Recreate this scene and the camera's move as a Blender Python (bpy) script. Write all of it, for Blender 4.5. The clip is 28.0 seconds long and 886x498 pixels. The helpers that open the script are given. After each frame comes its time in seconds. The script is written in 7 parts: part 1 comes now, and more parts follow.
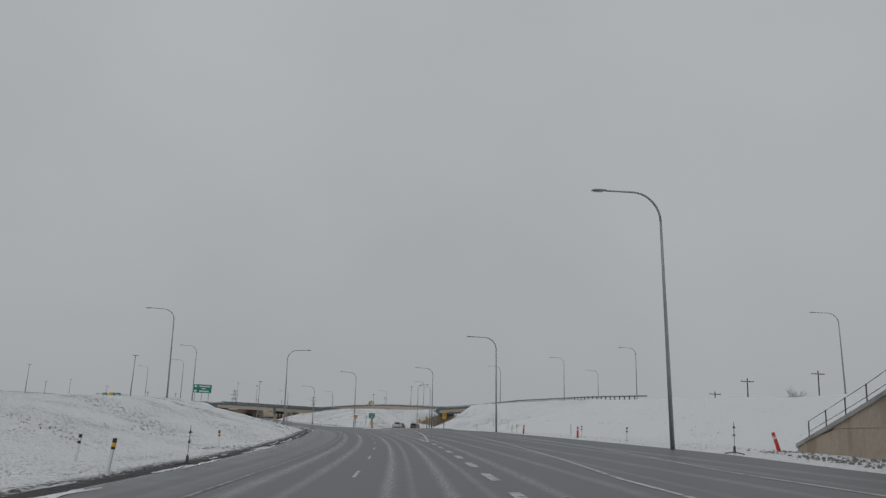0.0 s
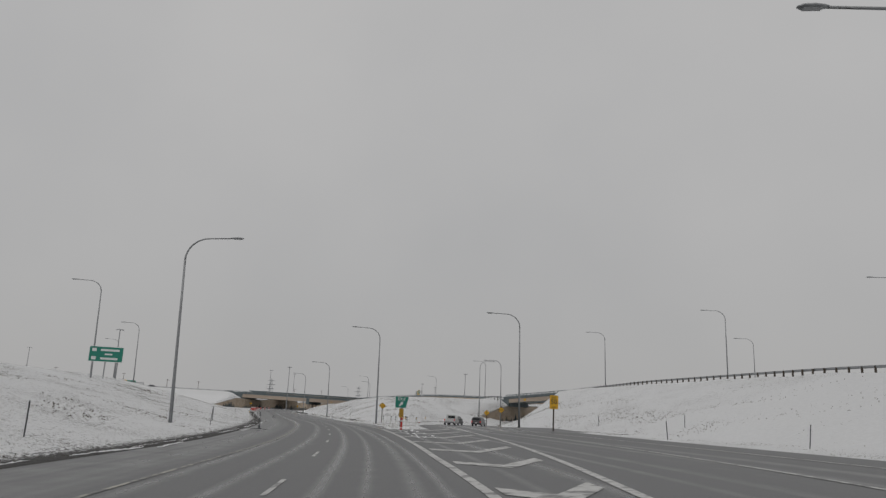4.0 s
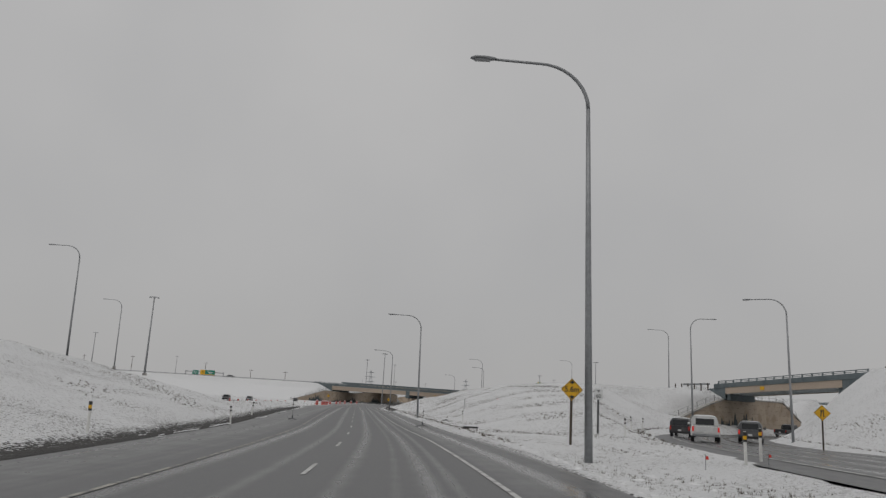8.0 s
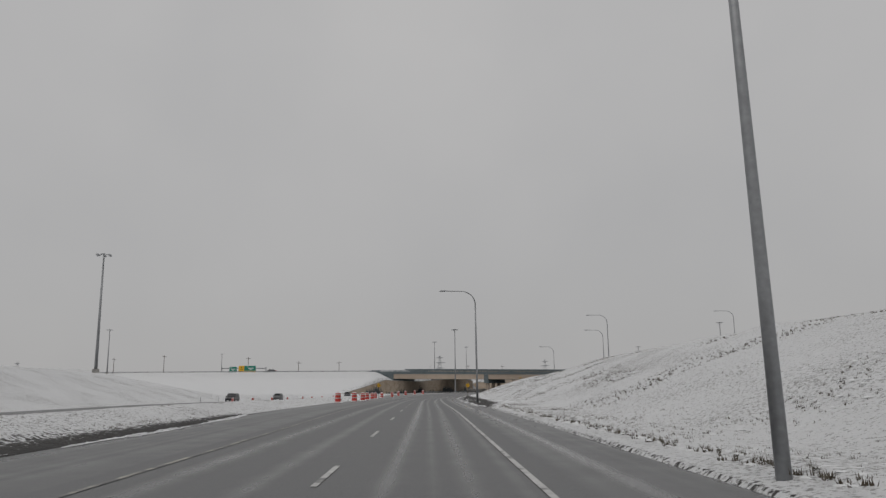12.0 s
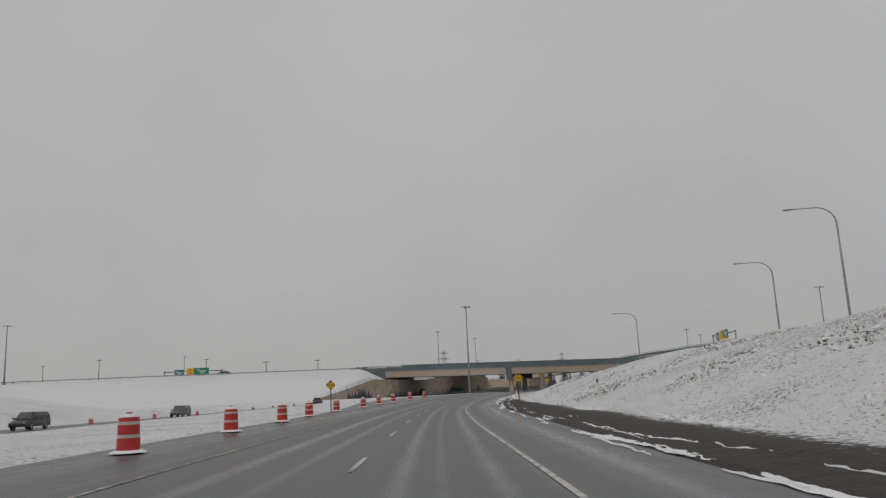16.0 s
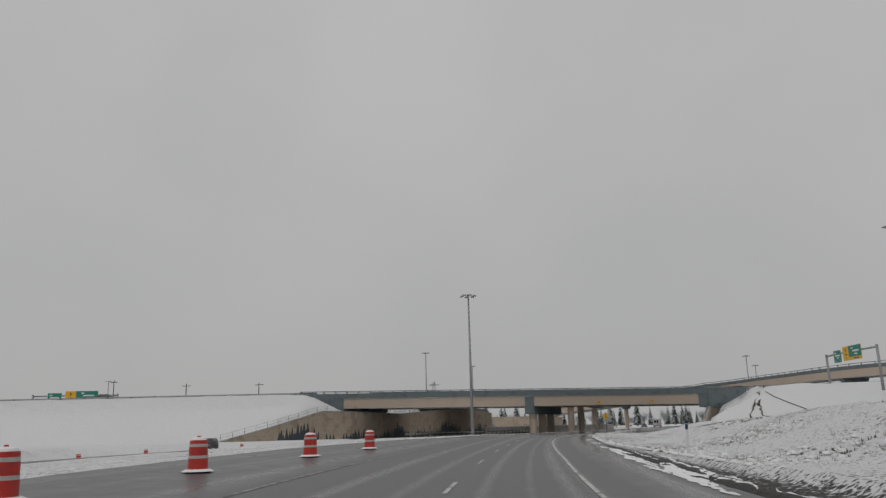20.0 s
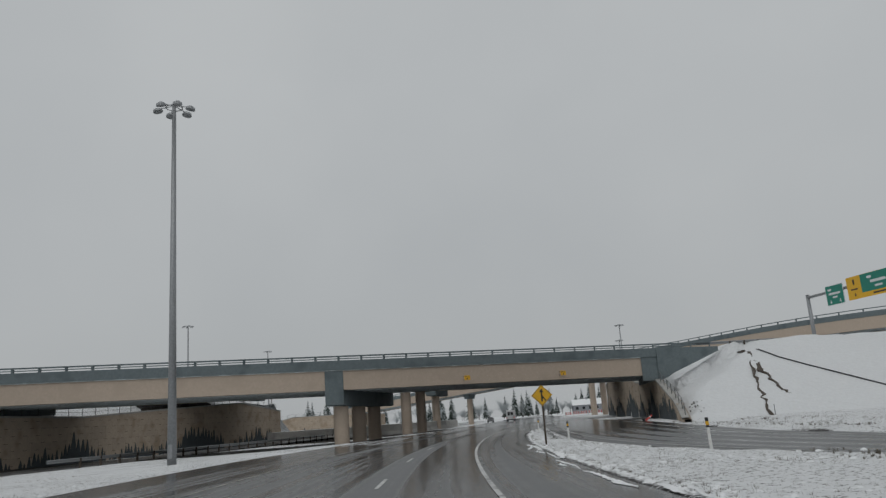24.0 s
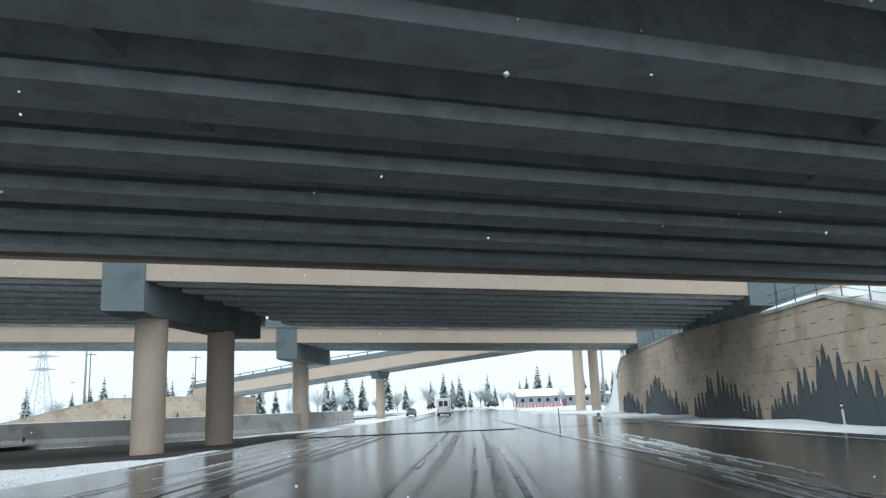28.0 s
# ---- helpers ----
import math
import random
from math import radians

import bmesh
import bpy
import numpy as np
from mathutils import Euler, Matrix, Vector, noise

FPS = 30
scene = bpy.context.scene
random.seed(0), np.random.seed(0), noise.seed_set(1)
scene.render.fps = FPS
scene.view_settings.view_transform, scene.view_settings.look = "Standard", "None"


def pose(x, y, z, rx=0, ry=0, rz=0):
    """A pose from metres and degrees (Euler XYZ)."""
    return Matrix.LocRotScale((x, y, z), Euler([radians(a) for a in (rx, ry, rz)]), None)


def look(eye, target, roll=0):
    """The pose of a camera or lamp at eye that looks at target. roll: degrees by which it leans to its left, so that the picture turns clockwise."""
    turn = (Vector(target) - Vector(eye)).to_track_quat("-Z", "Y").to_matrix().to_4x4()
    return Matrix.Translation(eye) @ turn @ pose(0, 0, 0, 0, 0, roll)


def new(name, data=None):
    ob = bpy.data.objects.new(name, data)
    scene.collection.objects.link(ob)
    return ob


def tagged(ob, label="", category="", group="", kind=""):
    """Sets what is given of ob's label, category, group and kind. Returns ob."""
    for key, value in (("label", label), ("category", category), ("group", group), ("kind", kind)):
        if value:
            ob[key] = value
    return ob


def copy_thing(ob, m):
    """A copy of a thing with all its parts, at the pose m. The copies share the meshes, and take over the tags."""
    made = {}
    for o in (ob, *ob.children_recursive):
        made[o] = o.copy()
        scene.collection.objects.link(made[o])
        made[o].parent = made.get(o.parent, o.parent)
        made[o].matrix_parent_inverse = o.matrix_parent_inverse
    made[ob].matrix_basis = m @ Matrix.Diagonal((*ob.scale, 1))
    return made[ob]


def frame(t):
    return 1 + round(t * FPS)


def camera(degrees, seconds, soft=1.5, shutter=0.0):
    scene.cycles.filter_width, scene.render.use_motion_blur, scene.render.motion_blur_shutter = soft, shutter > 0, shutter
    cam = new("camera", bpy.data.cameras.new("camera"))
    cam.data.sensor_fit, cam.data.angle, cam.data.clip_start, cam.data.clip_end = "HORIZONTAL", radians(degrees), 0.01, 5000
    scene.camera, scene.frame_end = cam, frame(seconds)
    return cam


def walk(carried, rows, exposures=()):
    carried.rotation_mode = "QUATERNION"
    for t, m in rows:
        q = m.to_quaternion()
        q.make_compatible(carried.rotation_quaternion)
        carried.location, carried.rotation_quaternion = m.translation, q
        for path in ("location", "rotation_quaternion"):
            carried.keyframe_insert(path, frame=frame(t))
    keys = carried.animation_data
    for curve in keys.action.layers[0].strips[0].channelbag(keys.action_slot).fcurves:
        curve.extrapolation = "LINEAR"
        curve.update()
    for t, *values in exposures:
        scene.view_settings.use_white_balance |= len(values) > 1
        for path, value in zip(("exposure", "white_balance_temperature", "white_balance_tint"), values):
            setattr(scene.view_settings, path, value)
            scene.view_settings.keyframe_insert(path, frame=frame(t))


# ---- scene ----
cam = camera(60.0, 28.0, soft=1.35)
PATH = [
    (0, (3.889, -47.65, 1.535), (3.955, -45.702, 1.981), 2.7),
    (0.5, (4.343, -37.852, 1.519), (4.232, -35.902, 1.953), 3.7),
    (1, (4.509, -28.01, 1.444), (4.405, -26.059, 1.872), 3.8),
    (1.5, (4.28, -17.894, 1.463), (4.208, -15.941, 1.89), 3.4),
    (2, (3.911, -7.811, 1.4), (3.858, -5.855, 1.817), 3.4),
    (2.5, (3.922, 2.019, 1.313), (3.882, 3.976, 1.724), 3.4),
    (4.5, (1.194, 44.094, 1.673), (1.114, 46.047, 2.098), 2.7),
    (5, (0.147, 54.358, 1.698), (0.04, 56.31, 2.118), 2.5),
    (5.5, (-1.033, 64.536, 1.686), (-1.178, 66.486, 2.106), 2.7),
    (6, (-2.516, 74.65, 1.573), (-2.692, 76.598, 1.992), 2.9),
    (6.5, (-4.089, 84.635, 1.632), (-4.304, 86.578, 2.054), 2.9),
    (7, (-5.66, 94.516, 1.615), (-5.912, 96.456, 2.031), 3.0),
    (7.5, (-7.532, 104.366, 1.558), (-7.821, 106.303, 1.967), 3.1),
    (8, (-9.481, 113.867, 1.475), (-9.808, 115.799, 1.873), 3.3),
    (8.5, (-11.27, 123.336, 1.487), (-11.629, 125.267, 1.867), 3.2),
    (9, (-13.436, 132.559, 1.426), (-13.807, 134.489, 1.798), 2.5),
    (9.5, (-15.73, 141.975, 1.281), (-16.116, 143.903, 1.647), 1.7),
    (10, (-18.043, 151.449, 1.211), (-18.448, 153.374, 1.573), 1.4),
    (10.5, (-20.417, 160.713, 1.15), (-20.848, 162.631, 1.515), 1.0),
    (11, (-22.937, 169.928, 1.103), (-23.384, 171.846, 1.453), 0.4),
    (11.5, (-25.489, 178.962, 1.152), (-25.953, 180.876, 1.501), -0.4),
    (12, (-28.154, 188.325, 1.27), (-28.633, 190.233, 1.631), -0.5),
    (12.5, (-30.775, 197.882, 1.363), (-31.256, 199.791, 1.716), -1.4),
    (14.5, (-41.577, 237.265, 1.474), (-42.04, 239.182, 1.808), -3.4),
    (15, (-44.513, 247.726, 1.362), (-44.976, 249.642, 1.703), -3.0),
    (15.5, (-47.304, 257.749, 1.348), (-47.767, 259.662, 1.701), -2.9),
    (16, (-49.849, 267.156, 1.279), (-50.324, 269.064, 1.641), -2.5),
    (16.5, (-52.463, 276.849, 1.354), (-52.959, 278.751, 1.727), -2.4),
    (17, (-55.194, 286.672, 1.266), (-55.715, 288.56, 1.672), -2.0),
    (17.5, (-57.814, 296.257, 1.227), (-58.36, 298.134, 1.651), -1.2),
    (18, (-60.368, 306.024, 1.256), (-60.927, 307.897, 1.682), -0.6),
    (18.5, (-62.915, 315.781, 1.396), (-63.469, 317.654, 1.826), 0.0),
    (19, (-65.224, 325.808, 1.086), (-65.75, 327.684, 1.536), -1.5),
    (20, (-69.515, 346.307, 1.126), (-69.965, 348.201, 1.585), -1.5),
    (20.5, (-70.846, 356.427, 1.1), (-71.083, 358.366, 1.53), -3.3),
    (21, (-71.774, 366.96, 1.288), (-71.905, 368.913, 1.699), -4.2),
    (21.5, (-73.556, 376.937, 1.379), (-73.655, 378.896, 1.768), -4.5),
    (23.5, (-78.15, 417.316, 1.583), (-78.154, 419.263, 2.043), -4.1),
    (24, (-78.757, 427.467, 1.636), (-78.741, 429.419, 2.071), -4.1),
    (24.5, (-79.125, 437.742, 1.642), (-79.077, 439.697, 2.058), -4.5),
    (25, (-79.395, 448.097, 1.556), (-79.313, 450.051, 1.974), -4.3),
    (26, (-78.785, 468.088, 1.628), (-78.634, 470.044, 2.015), -4.8),
    (27, (-77.327, 488.328, 1.432), (-77.125, 490.278, 1.828), -3.9),
    (27.5, (-75.725, 498.805, 1.594), (-75.526, 500.754, 1.993), -2.9),
    (28, (-74.303, 509.509, 1.683), (-74.106, 511.458, 2.085), -2.2),
]
walk(cam, [(t, look(eye, target, roll)) for t, eye, target, roll in PATH],
     exposures=[(0, -0.04, 6250, 8.5), (0.7, 0.0, 6600, 11), (4, 0.04, 6600, 11), (16, 0.04, 6600, 11.5), (22, 0.06, 6550, 10), (25, 0.12, 6150, 6), (26.2, 0.2, 5950, 3), (27, 0.3, 5800, 1), (27.5, 0.8, 5750, 1), (28, 1.52, 5700, 1)])

# ---- world and light: an overcast winter day ----
world = bpy.data.worlds.new("overcast_sky")
scene.world = world
world.use_nodes = True
wn, wl = world.node_tree.nodes, world.node_tree.links
wn.clear()
w_out = wn.new("ShaderNodeOutputWorld")
w_bg = wn.new("ShaderNodeBackground")
w_sky = wn.new("ShaderNodeTexSky")
w_sky.sky_type, w_sky.sun_disc = "NISHITA", False
w_sky.sun_elevation, w_sky.sun_rotation = radians(55), radians(160)
w_sky.dust_density, w_sky.air_density = 4.0, 1.0
w_dim = wn.new("ShaderNodeVectorMath")
w_dim.operation = "SCALE"
w_dim.inputs["Scale"].default_value = 0.05
w_noise = wn.new("ShaderNodeTexNoise")
w_noise.inputs["Scale"].default_value = 2.2
w_noise.inputs["Detail"].default_value = 4.0
w_ramp = wn.new("ShaderNodeValToRGB")
w_ramp.color_ramp.elements[0].position, w_ramp.color_ramp.elements[1].position = 0.3, 0.75
w_ramp.color_ramp.elements[0].color = (0.400, 0.405, 0.408, 1)
w_ramp.color_ramp.elements[1].color = (0.455, 0.457, 0.455, 1)
w_mix = wn.new("ShaderNodeMixRGB")
w_mix.inputs["Fac"].default_value = 0.93
wl.new(w_sky.outputs["Color"], w_dim.inputs[0])
wl.new(w_noise.outputs["Fac"], w_ramp.inputs["Fac"])
wl.new(w_dim.outputs["Vector"], w_mix.inputs["Color1"])
wl.new(w_ramp.outputs["Color"], w_mix.inputs["Color2"])
w_co = wn.new("ShaderNodeTexCoord")
w_sep = wn.new("ShaderNodeSeparateXYZ")
w_height = wn.new("ShaderNodeValToRGB")
w_height.color_ramp.elements[0].position, w_height.color_ramp.elements[1].position = 0.02, 0.42
w_height.color_ramp.elements[0].color, w_height.color_ramp.elements[1].color = (0.885, 0.885, 0.887, 1), (1, 1, 1, 1)
w_shade = wn.new("ShaderNodeMixRGB")
w_shade.blend_type = "MULTIPLY"
w_shade.inputs["Fac"].default_value = 1.0
wl.new(w_co.outputs["Generated"], w_sep.inputs[0])
wl.new(w_sep.outputs["Z"], w_height.inputs["Fac"])
wl.new(w_mix.outputs["Color"], w_shade.inputs["Color1"])
wl.new(w_height.outputs["Color"], w_shade.inputs["Color2"])
w_bg.inputs["Strength"].default_value = 1.07
wl.new(w_shade.outputs["Color"], w_bg.inputs["Color"])
wl.new(w_bg.outputs["Background"], w_out.inputs["Surface"])

sun_data = bpy.data.lights.new("sun", "SUN")
sun_data.energy, sun_data.angle, sun_data.color = 0.5, radians(60), (1.0, 0.985, 0.96)
sun = new("sun", sun_data)
sun.matrix_world = look((0, 0, 100), (30, 60, 0))

# ---- materials ----


def material(name, colour, rough=0.7, metal=0.0, vary=0.15, scale=3.0, bump=0.0, bump_scale=40.0, second=None, amount=0.0, second_scale=0.4, random=0.0, spec=0.5):
    """A worn surface: base colour with grain and blotches at two scales, relief, and patches of a second colour."""
    m = bpy.data.materials.new(name)
    m.use_nodes = True
    n, l = m.node_tree.nodes, m.node_tree.links
    b = n["Principled BSDF"]
    b.inputs["Roughness"].default_value, b.inputs["Metallic"].default_value = rough, metal
    b.inputs["Specular IOR Level"].default_value = spec
    co = n.new("ShaderNodeTexCoord")
    fine = n.new("ShaderNodeTexNoise")
    fine.inputs["Scale"].default_value, fine.inputs["Detail"].default_value = scale, 6.0
    l.new(co.outputs["Object"], fine.inputs["Vector"])
    big = n.new("ShaderNodeTexNoise")
    big.inputs["Scale"].default_value, big.inputs["Detail"].default_value = second_scale, 5.0
    l.new(co.outputs["Object"], big.inputs["Vector"])
    ramp = n.new("ShaderNodeValToRGB")
    ramp.color_ramp.elements[0].position, ramp.color_ramp.elements[1].position = 0.3, 0.72
    ramp.color_ramp.elements[0].color = (*[c * (1 - vary) for c in colour], 1)
    ramp.color_ramp.elements[1].color = (*[min(1, c * (1 + vary)) for c in colour], 1)
    l.new(fine.outputs["Fac"], ramp.inputs["Fac"])
    last = ramp.outputs["Color"]
    if second:
        step = n.new("ShaderNodeMapRange")
        step.inputs["From Min"].default_value, step.inputs["From Max"].default_value = 0.62 - amount * 0.3, 0.72 - amount * 0.25
        l.new(big.outputs["Fac"], step.inputs["Value"])
        mix = n.new("ShaderNodeMixRGB")
        mix.inputs["Color2"].default_value = (*second, 1)
        l.new(step.outputs["Result"], mix.inputs["Fac"])
        l.new(last, mix.inputs["Color1"])
        last = mix.outputs["Color"]
    if random:
        info = n.new("ShaderNodeObjectInfo")
        hsv = n.new("ShaderNodeHueSaturation")
        span = n.new("ShaderNodeMapRange")
        span.inputs["To Min"].default_value, span.inputs["To Max"].default_value = 1 - random, 1 + random
        l.new(info.outputs["Random"], span.inputs["Value"])
        l.new(span.outputs["Result"], hsv.inputs["Value"])
        l.new(last, hsv.inputs["Color"])
        last = hsv.outputs["Color"]
    l.new(last, b.inputs["Base Color"])
    if bump:
        rel = n.new("ShaderNodeTexNoise")
        rel.inputs["Scale"].default_value, rel.inputs["Detail"].default_value = bump_scale, 6.0
        l.new(co.outputs["Object"], rel.inputs["Vector"])
        bn = n.new("ShaderNodeBump")
        bn.inputs["Strength"].default_value, bn.inputs["Distance"].default_value = bump, 0.02
        l.new(rel.outputs["Fac"], bn.inputs["Height"])
        l.new(bn.outputs["Normal"], b.inputs["Normal"])
    return m


def attribute_mix(m, name, other, rough_other, soft=0.12, noise_scale=0.9, spread=0.5):
    """Lets a second surface show where the named attribute of the mesh, roughened by noise, is high."""
    n, l = m.node_tree.nodes, m.node_tree.links
    b = n["Principled BSDF"]
    at = n.new("ShaderNodeAttribute")
    at.attribute_name = name
    co = n.new("ShaderNodeTexCoord")
    nz = n.new("ShaderNodeTexNoise")
    nz.inputs["Scale"].default_value, nz.inputs["Detail"].default_value = noise_scale, 7.0
    l.new(co.outputs["Object"], nz.inputs["Vector"])
    off = n.new("ShaderNodeMath")
    off.operation = "MULTIPLY_ADD"
    off.inputs[1].default_value, off.inputs[2].default_value = spread * 2, -spread
    l.new(nz.outputs["Fac"], off.inputs[0])
    add = n.new("ShaderNodeMath")
    l.new(at.outputs["Fac"], add.inputs[0])
    l.new(off.outputs[0], add.inputs[1])
    step = n.new("ShaderNodeMapRange")
    step.inputs["From Min"].default_value, step.inputs["From Max"].default_value = 0.5 - soft, 0.5 + soft
    l.new(add.outputs[0], step.inputs["Value"])
    old = b.inputs["Base Color"].links[0].from_socket
    mix = n.new("ShaderNodeMixRGB")
    grain = n.new("ShaderNodeTexNoise")
    grain.inputs["Scale"].default_value, grain.inputs["Detail"].default_value = 25.0, 4.0
    l.new(co.outputs["Object"], grain.inputs["Vector"])
    tone = n.new("ShaderNodeValToRGB")
    tone.color_ramp.elements[0].color = (*[c * 0.6 for c in other], 1)
    tone.color_ramp.elements[1].color = (*[c * 1.4 for c in other], 1)
    l.new(grain.outputs["Fac"], tone.inputs["Fac"])
    l.new(step.outputs["Result"], mix.inputs["Fac"])
    l.new(old, mix.inputs["Color1"])
    l.new(tone.outputs["Color"], mix.inputs["Color2"])
    l.new(mix.outputs["Color"], b.inputs["Base Color"])
    rr = n.new("ShaderNodeMapRange")
    rr.inputs["To Min"].default_value, rr.inputs["To Max"].default_value = b.inputs["Roughness"].default_value, rough_other
    l.new(step.outputs["Result"], rr.inputs["Value"])
    l.new(rr.outputs["Result"], b.inputs["Roughness"])
    return m


def speckle(m, colour, scale, low, high):
    """Clumps of snow with flecks of a darker ground in their hollows, thick in some places and thin in others."""
    n, l = m.node_tree.nodes, m.node_tree.links
    b = n["Principled BSDF"]
    co = n.new("ShaderNodeTexCoord")
    fine, wide, lump = (n.new("ShaderNodeTexNoise") for _ in range(3))
    fine.inputs["Scale"].default_value, fine.inputs["Detail"].default_value, fine.inputs["Roughness"].default_value = scale, 6.0, 0.6
    wide.inputs["Scale"].default_value, wide.inputs["Detail"].default_value = 0.16, 4.0
    lump.inputs["Scale"].default_value, lump.inputs["Detail"].default_value, lump.inputs["Roughness"].default_value = 1.5, 5.0, 0.62
    for node in (fine, wide, lump):
        l.new(co.outputs["Object"], node.inputs["Vector"])
    add = n.new("ShaderNodeMath")
    add.operation = "MULTIPLY_ADD"
    add.inputs[1].default_value = 0.30
    l.new(wide.outputs["Fac"], add.inputs[0])
    l.new(fine.outputs["Fac"], add.inputs[2])
    step = n.new("ShaderNodeMapRange")
    step.inputs["From Min"].default_value, step.inputs["From Max"].default_value = low, high
    l.new(add.outputs[0], step.inputs["Value"])
    growth = n.new("ShaderNodeAttribute")
    growth.attribute_name = "growth"
    some = n.new("ShaderNodeMath")
    some.operation = "MULTIPLY"
    l.new(step.outputs["Result"], some.inputs[0])
    l.new(growth.outputs["Fac"], some.inputs[1])
    mix = n.new("ShaderNodeMixRGB")
    mix.inputs["Color2"].default_value = (*colour, 1)
    l.new(some.outputs[0], mix.inputs["Fac"])
    l.new(b.inputs["Base Color"].links[0].from_socket, mix.inputs["Color1"])
    l.new(mix.outputs["Color"], b.inputs["Base Color"])
    relief = n.new("ShaderNodeBump")
    relief.inputs["Strength"].default_value, relief.inputs["Distance"].default_value = 0.9, 0.34
    l.new(lump.outputs["Fac"], relief.inputs["Height"])
    dents = n.new("ShaderNodeBump")
    dents.invert = True
    dents.inputs["Strength"].default_value, dents.inputs["Distance"].default_value = 0.8, 0.09
    l.new(fine.outputs["Fac"], dents.inputs["Height"])
    l.new(relief.outputs["Normal"], dents.inputs["Normal"])
    if b.inputs["Normal"].links:
        l.new(dents.outputs["Normal"], b.inputs["Normal"].links[0].from_node.inputs["Normal"])
    else:
        l.new(dents.outputs["Normal"], b.inputs["Normal"])
    return m


SNOW = material("snow", (0.73, 0.74, 0.75), 0.75, vary=0.04, scale=3, bump=0.5, bump_scale=11)
speckle(SNOW, (0.07, 0.064, 0.055), 8.0, 0.726, 0.760)
attribute_mix(SNOW, "bare", (0.038, 0.036, 0.034), 0.55, soft=0.08, noise_scale=7.0, spread=0.85)
attribute_mix(SNOW, "soil", (0.034, 0.026, 0.02), 0.85, soft=0.1, noise_scale=1.6, spread=0.5)
SNOW_CAP = material("fresh_snow", (0.82, 0.83, 0.84), 0.75, vary=0.04, scale=20, bump=0.3)
ASPHALT = material("wet_asphalt", (0.026, 0.026, 0.027), 0.13, vary=0.3, scale=40, bump=0.12, bump_scale=45, second=(0.034, 0.034, 0.035), amount=0.5, second_scale=0.25, spec=0.26)
attribute_mix(ASPHALT, "slush", (0.136, 0.138, 0.141), 0.5, soft=0.36, noise_scale=0.8, spread=0.22)
PAINT = material("worn_road_paint", (0.52, 0.52, 0.51), 0.5, vary=0.2, scale=5, second=(0.16, 0.16, 0.16), amount=0.35, second_scale=2.5)
PAINT_YELLOW = material("worn_yellow_paint", (0.40, 0.385, 0.34), 0.5, vary=0.2, scale=5, second=(0.13, 0.13, 0.13), amount=0.7, second_scale=2.5)
STEEL = material("galvanised_steel", (0.30, 0.31, 0.32), 0.5, 0.6, vary=0.12, scale=8, bump=0.05)
# galvanised steel of the far pylons, with distance haze put into its paler colour
STEEL_HAZED = material("haze_paled_galvanised_lattice", (0.42, 0.43, 0.44), 0.6, 0.2, vary=0.1, scale=4)
STEEL_DARK = material("dark_steel", (0.10, 0.105, 0.11), 0.5, 0.5, vary=0.2, scale=10)
LENS = material("lamp_head_glass", (0.32, 0.33, 0.34), 0.2, vary=0.05)
CONCRETE = material("pale_concrete", (0.36, 0.35, 0.33), 0.8, vary=0.12, scale=5, bump=0.15, bump_scale=60, second=(0.25, 0.245, 0.235), amount=0.25, second_scale=0.5)
BEIGE = material("beige_concrete", (0.47, 0.385, 0.31), 0.8, vary=0.05, scale=4, bump=0.2, bump_scale=40, second=(0.44, 0.36, 0.288), amount=0.3, second_scale=0.35)
BEIGE_PANEL = material("beige_wall_panel", (0.42, 0.345, 0.27), 0.85, vary=0.1, scale=4, bump=0.4, bump_scale=25, second=(0.33, 0.26, 0.19), amount=0.3, second_scale=0.5, random=0.06)
BLUEGREY = material("blue_grey_concrete", (0.135, 0.165, 0.175), 0.75, vary=0.1, scale=4, bump=0.15, bump_scale=50, second=(0.10, 0.125, 0.135), amount=0.3, second_scale=0.5)
SILHOUETTE = material("painted_tree_relief", (0.055, 0.068, 0.075), 0.8, vary=0.2, scale=6, bump=0.2)
JOINT = material("dark_wall_joint", (0.33, 0.27, 0.21), 0.9, vary=0.1)
# dark colour that stands in for the shade inside the wall's slots
SLOT_SHADE = material("wall_slot_shade_colour", (0.11, 0.095, 0.08), 0.9, vary=0.1)
GIRDER = material("weathered_inner_girder", (0.68, 0.735, 0.75), 0.8, vary=0.2, scale=1.6, bump=0.15, second=(0.52, 0.56, 0.57), amount=0.5, second_scale=1.6)
SOFFIT = material("deck_soffit", (0.62, 0.67, 0.685), 0.85, vary=0.25, scale=1.2, second=(0.38, 0.41, 0.42), amount=0.6, second_scale=0.8)
ORANGE = material("orange_plastic", (0.54, 0.038, 0.026), 0.45, vary=0.1, scale=6, second=(0.38, 0.05, 0.04), amount=0.2, second_scale=4)
WHITE_BAND = material("white_reflective_band", (0.55, 0.54, 0.52), 0.4, vary=0.1, scale=8)
RUBBER = material("black_rubber", (0.03, 0.03, 0.032), 0.7, vary=0.2, scale=20)
GREEN = material("green_sign_face", (0.012, 0.20, 0.145), 0.4, vary=0.06, scale=3)
YELLOW = material("yellow_sign_face", (0.72, 0.40, 0.015), 0.4, vary=0.05, scale=3)
SIGN_WHITE = material("white_sign_face", (0.66, 0.67, 0.67), 0.4, vary=0.04, scale=3)
ROCK = material("grey_river_rock", (0.17, 0.165, 0.155), 0.8, vary=0.35, scale=6, second=(0.6, 0.61, 0.62), amount=0.35, second_scale=1.2)
SIGN_BLACK = material("black_sign_mark", (0.02, 0.02, 0.02), 0.45, vary=0.1)
WOOD = material("dark_wooden_post", (0.07, 0.055, 0.042), 0.8, vary=0.3, scale=12, bump=0.2)
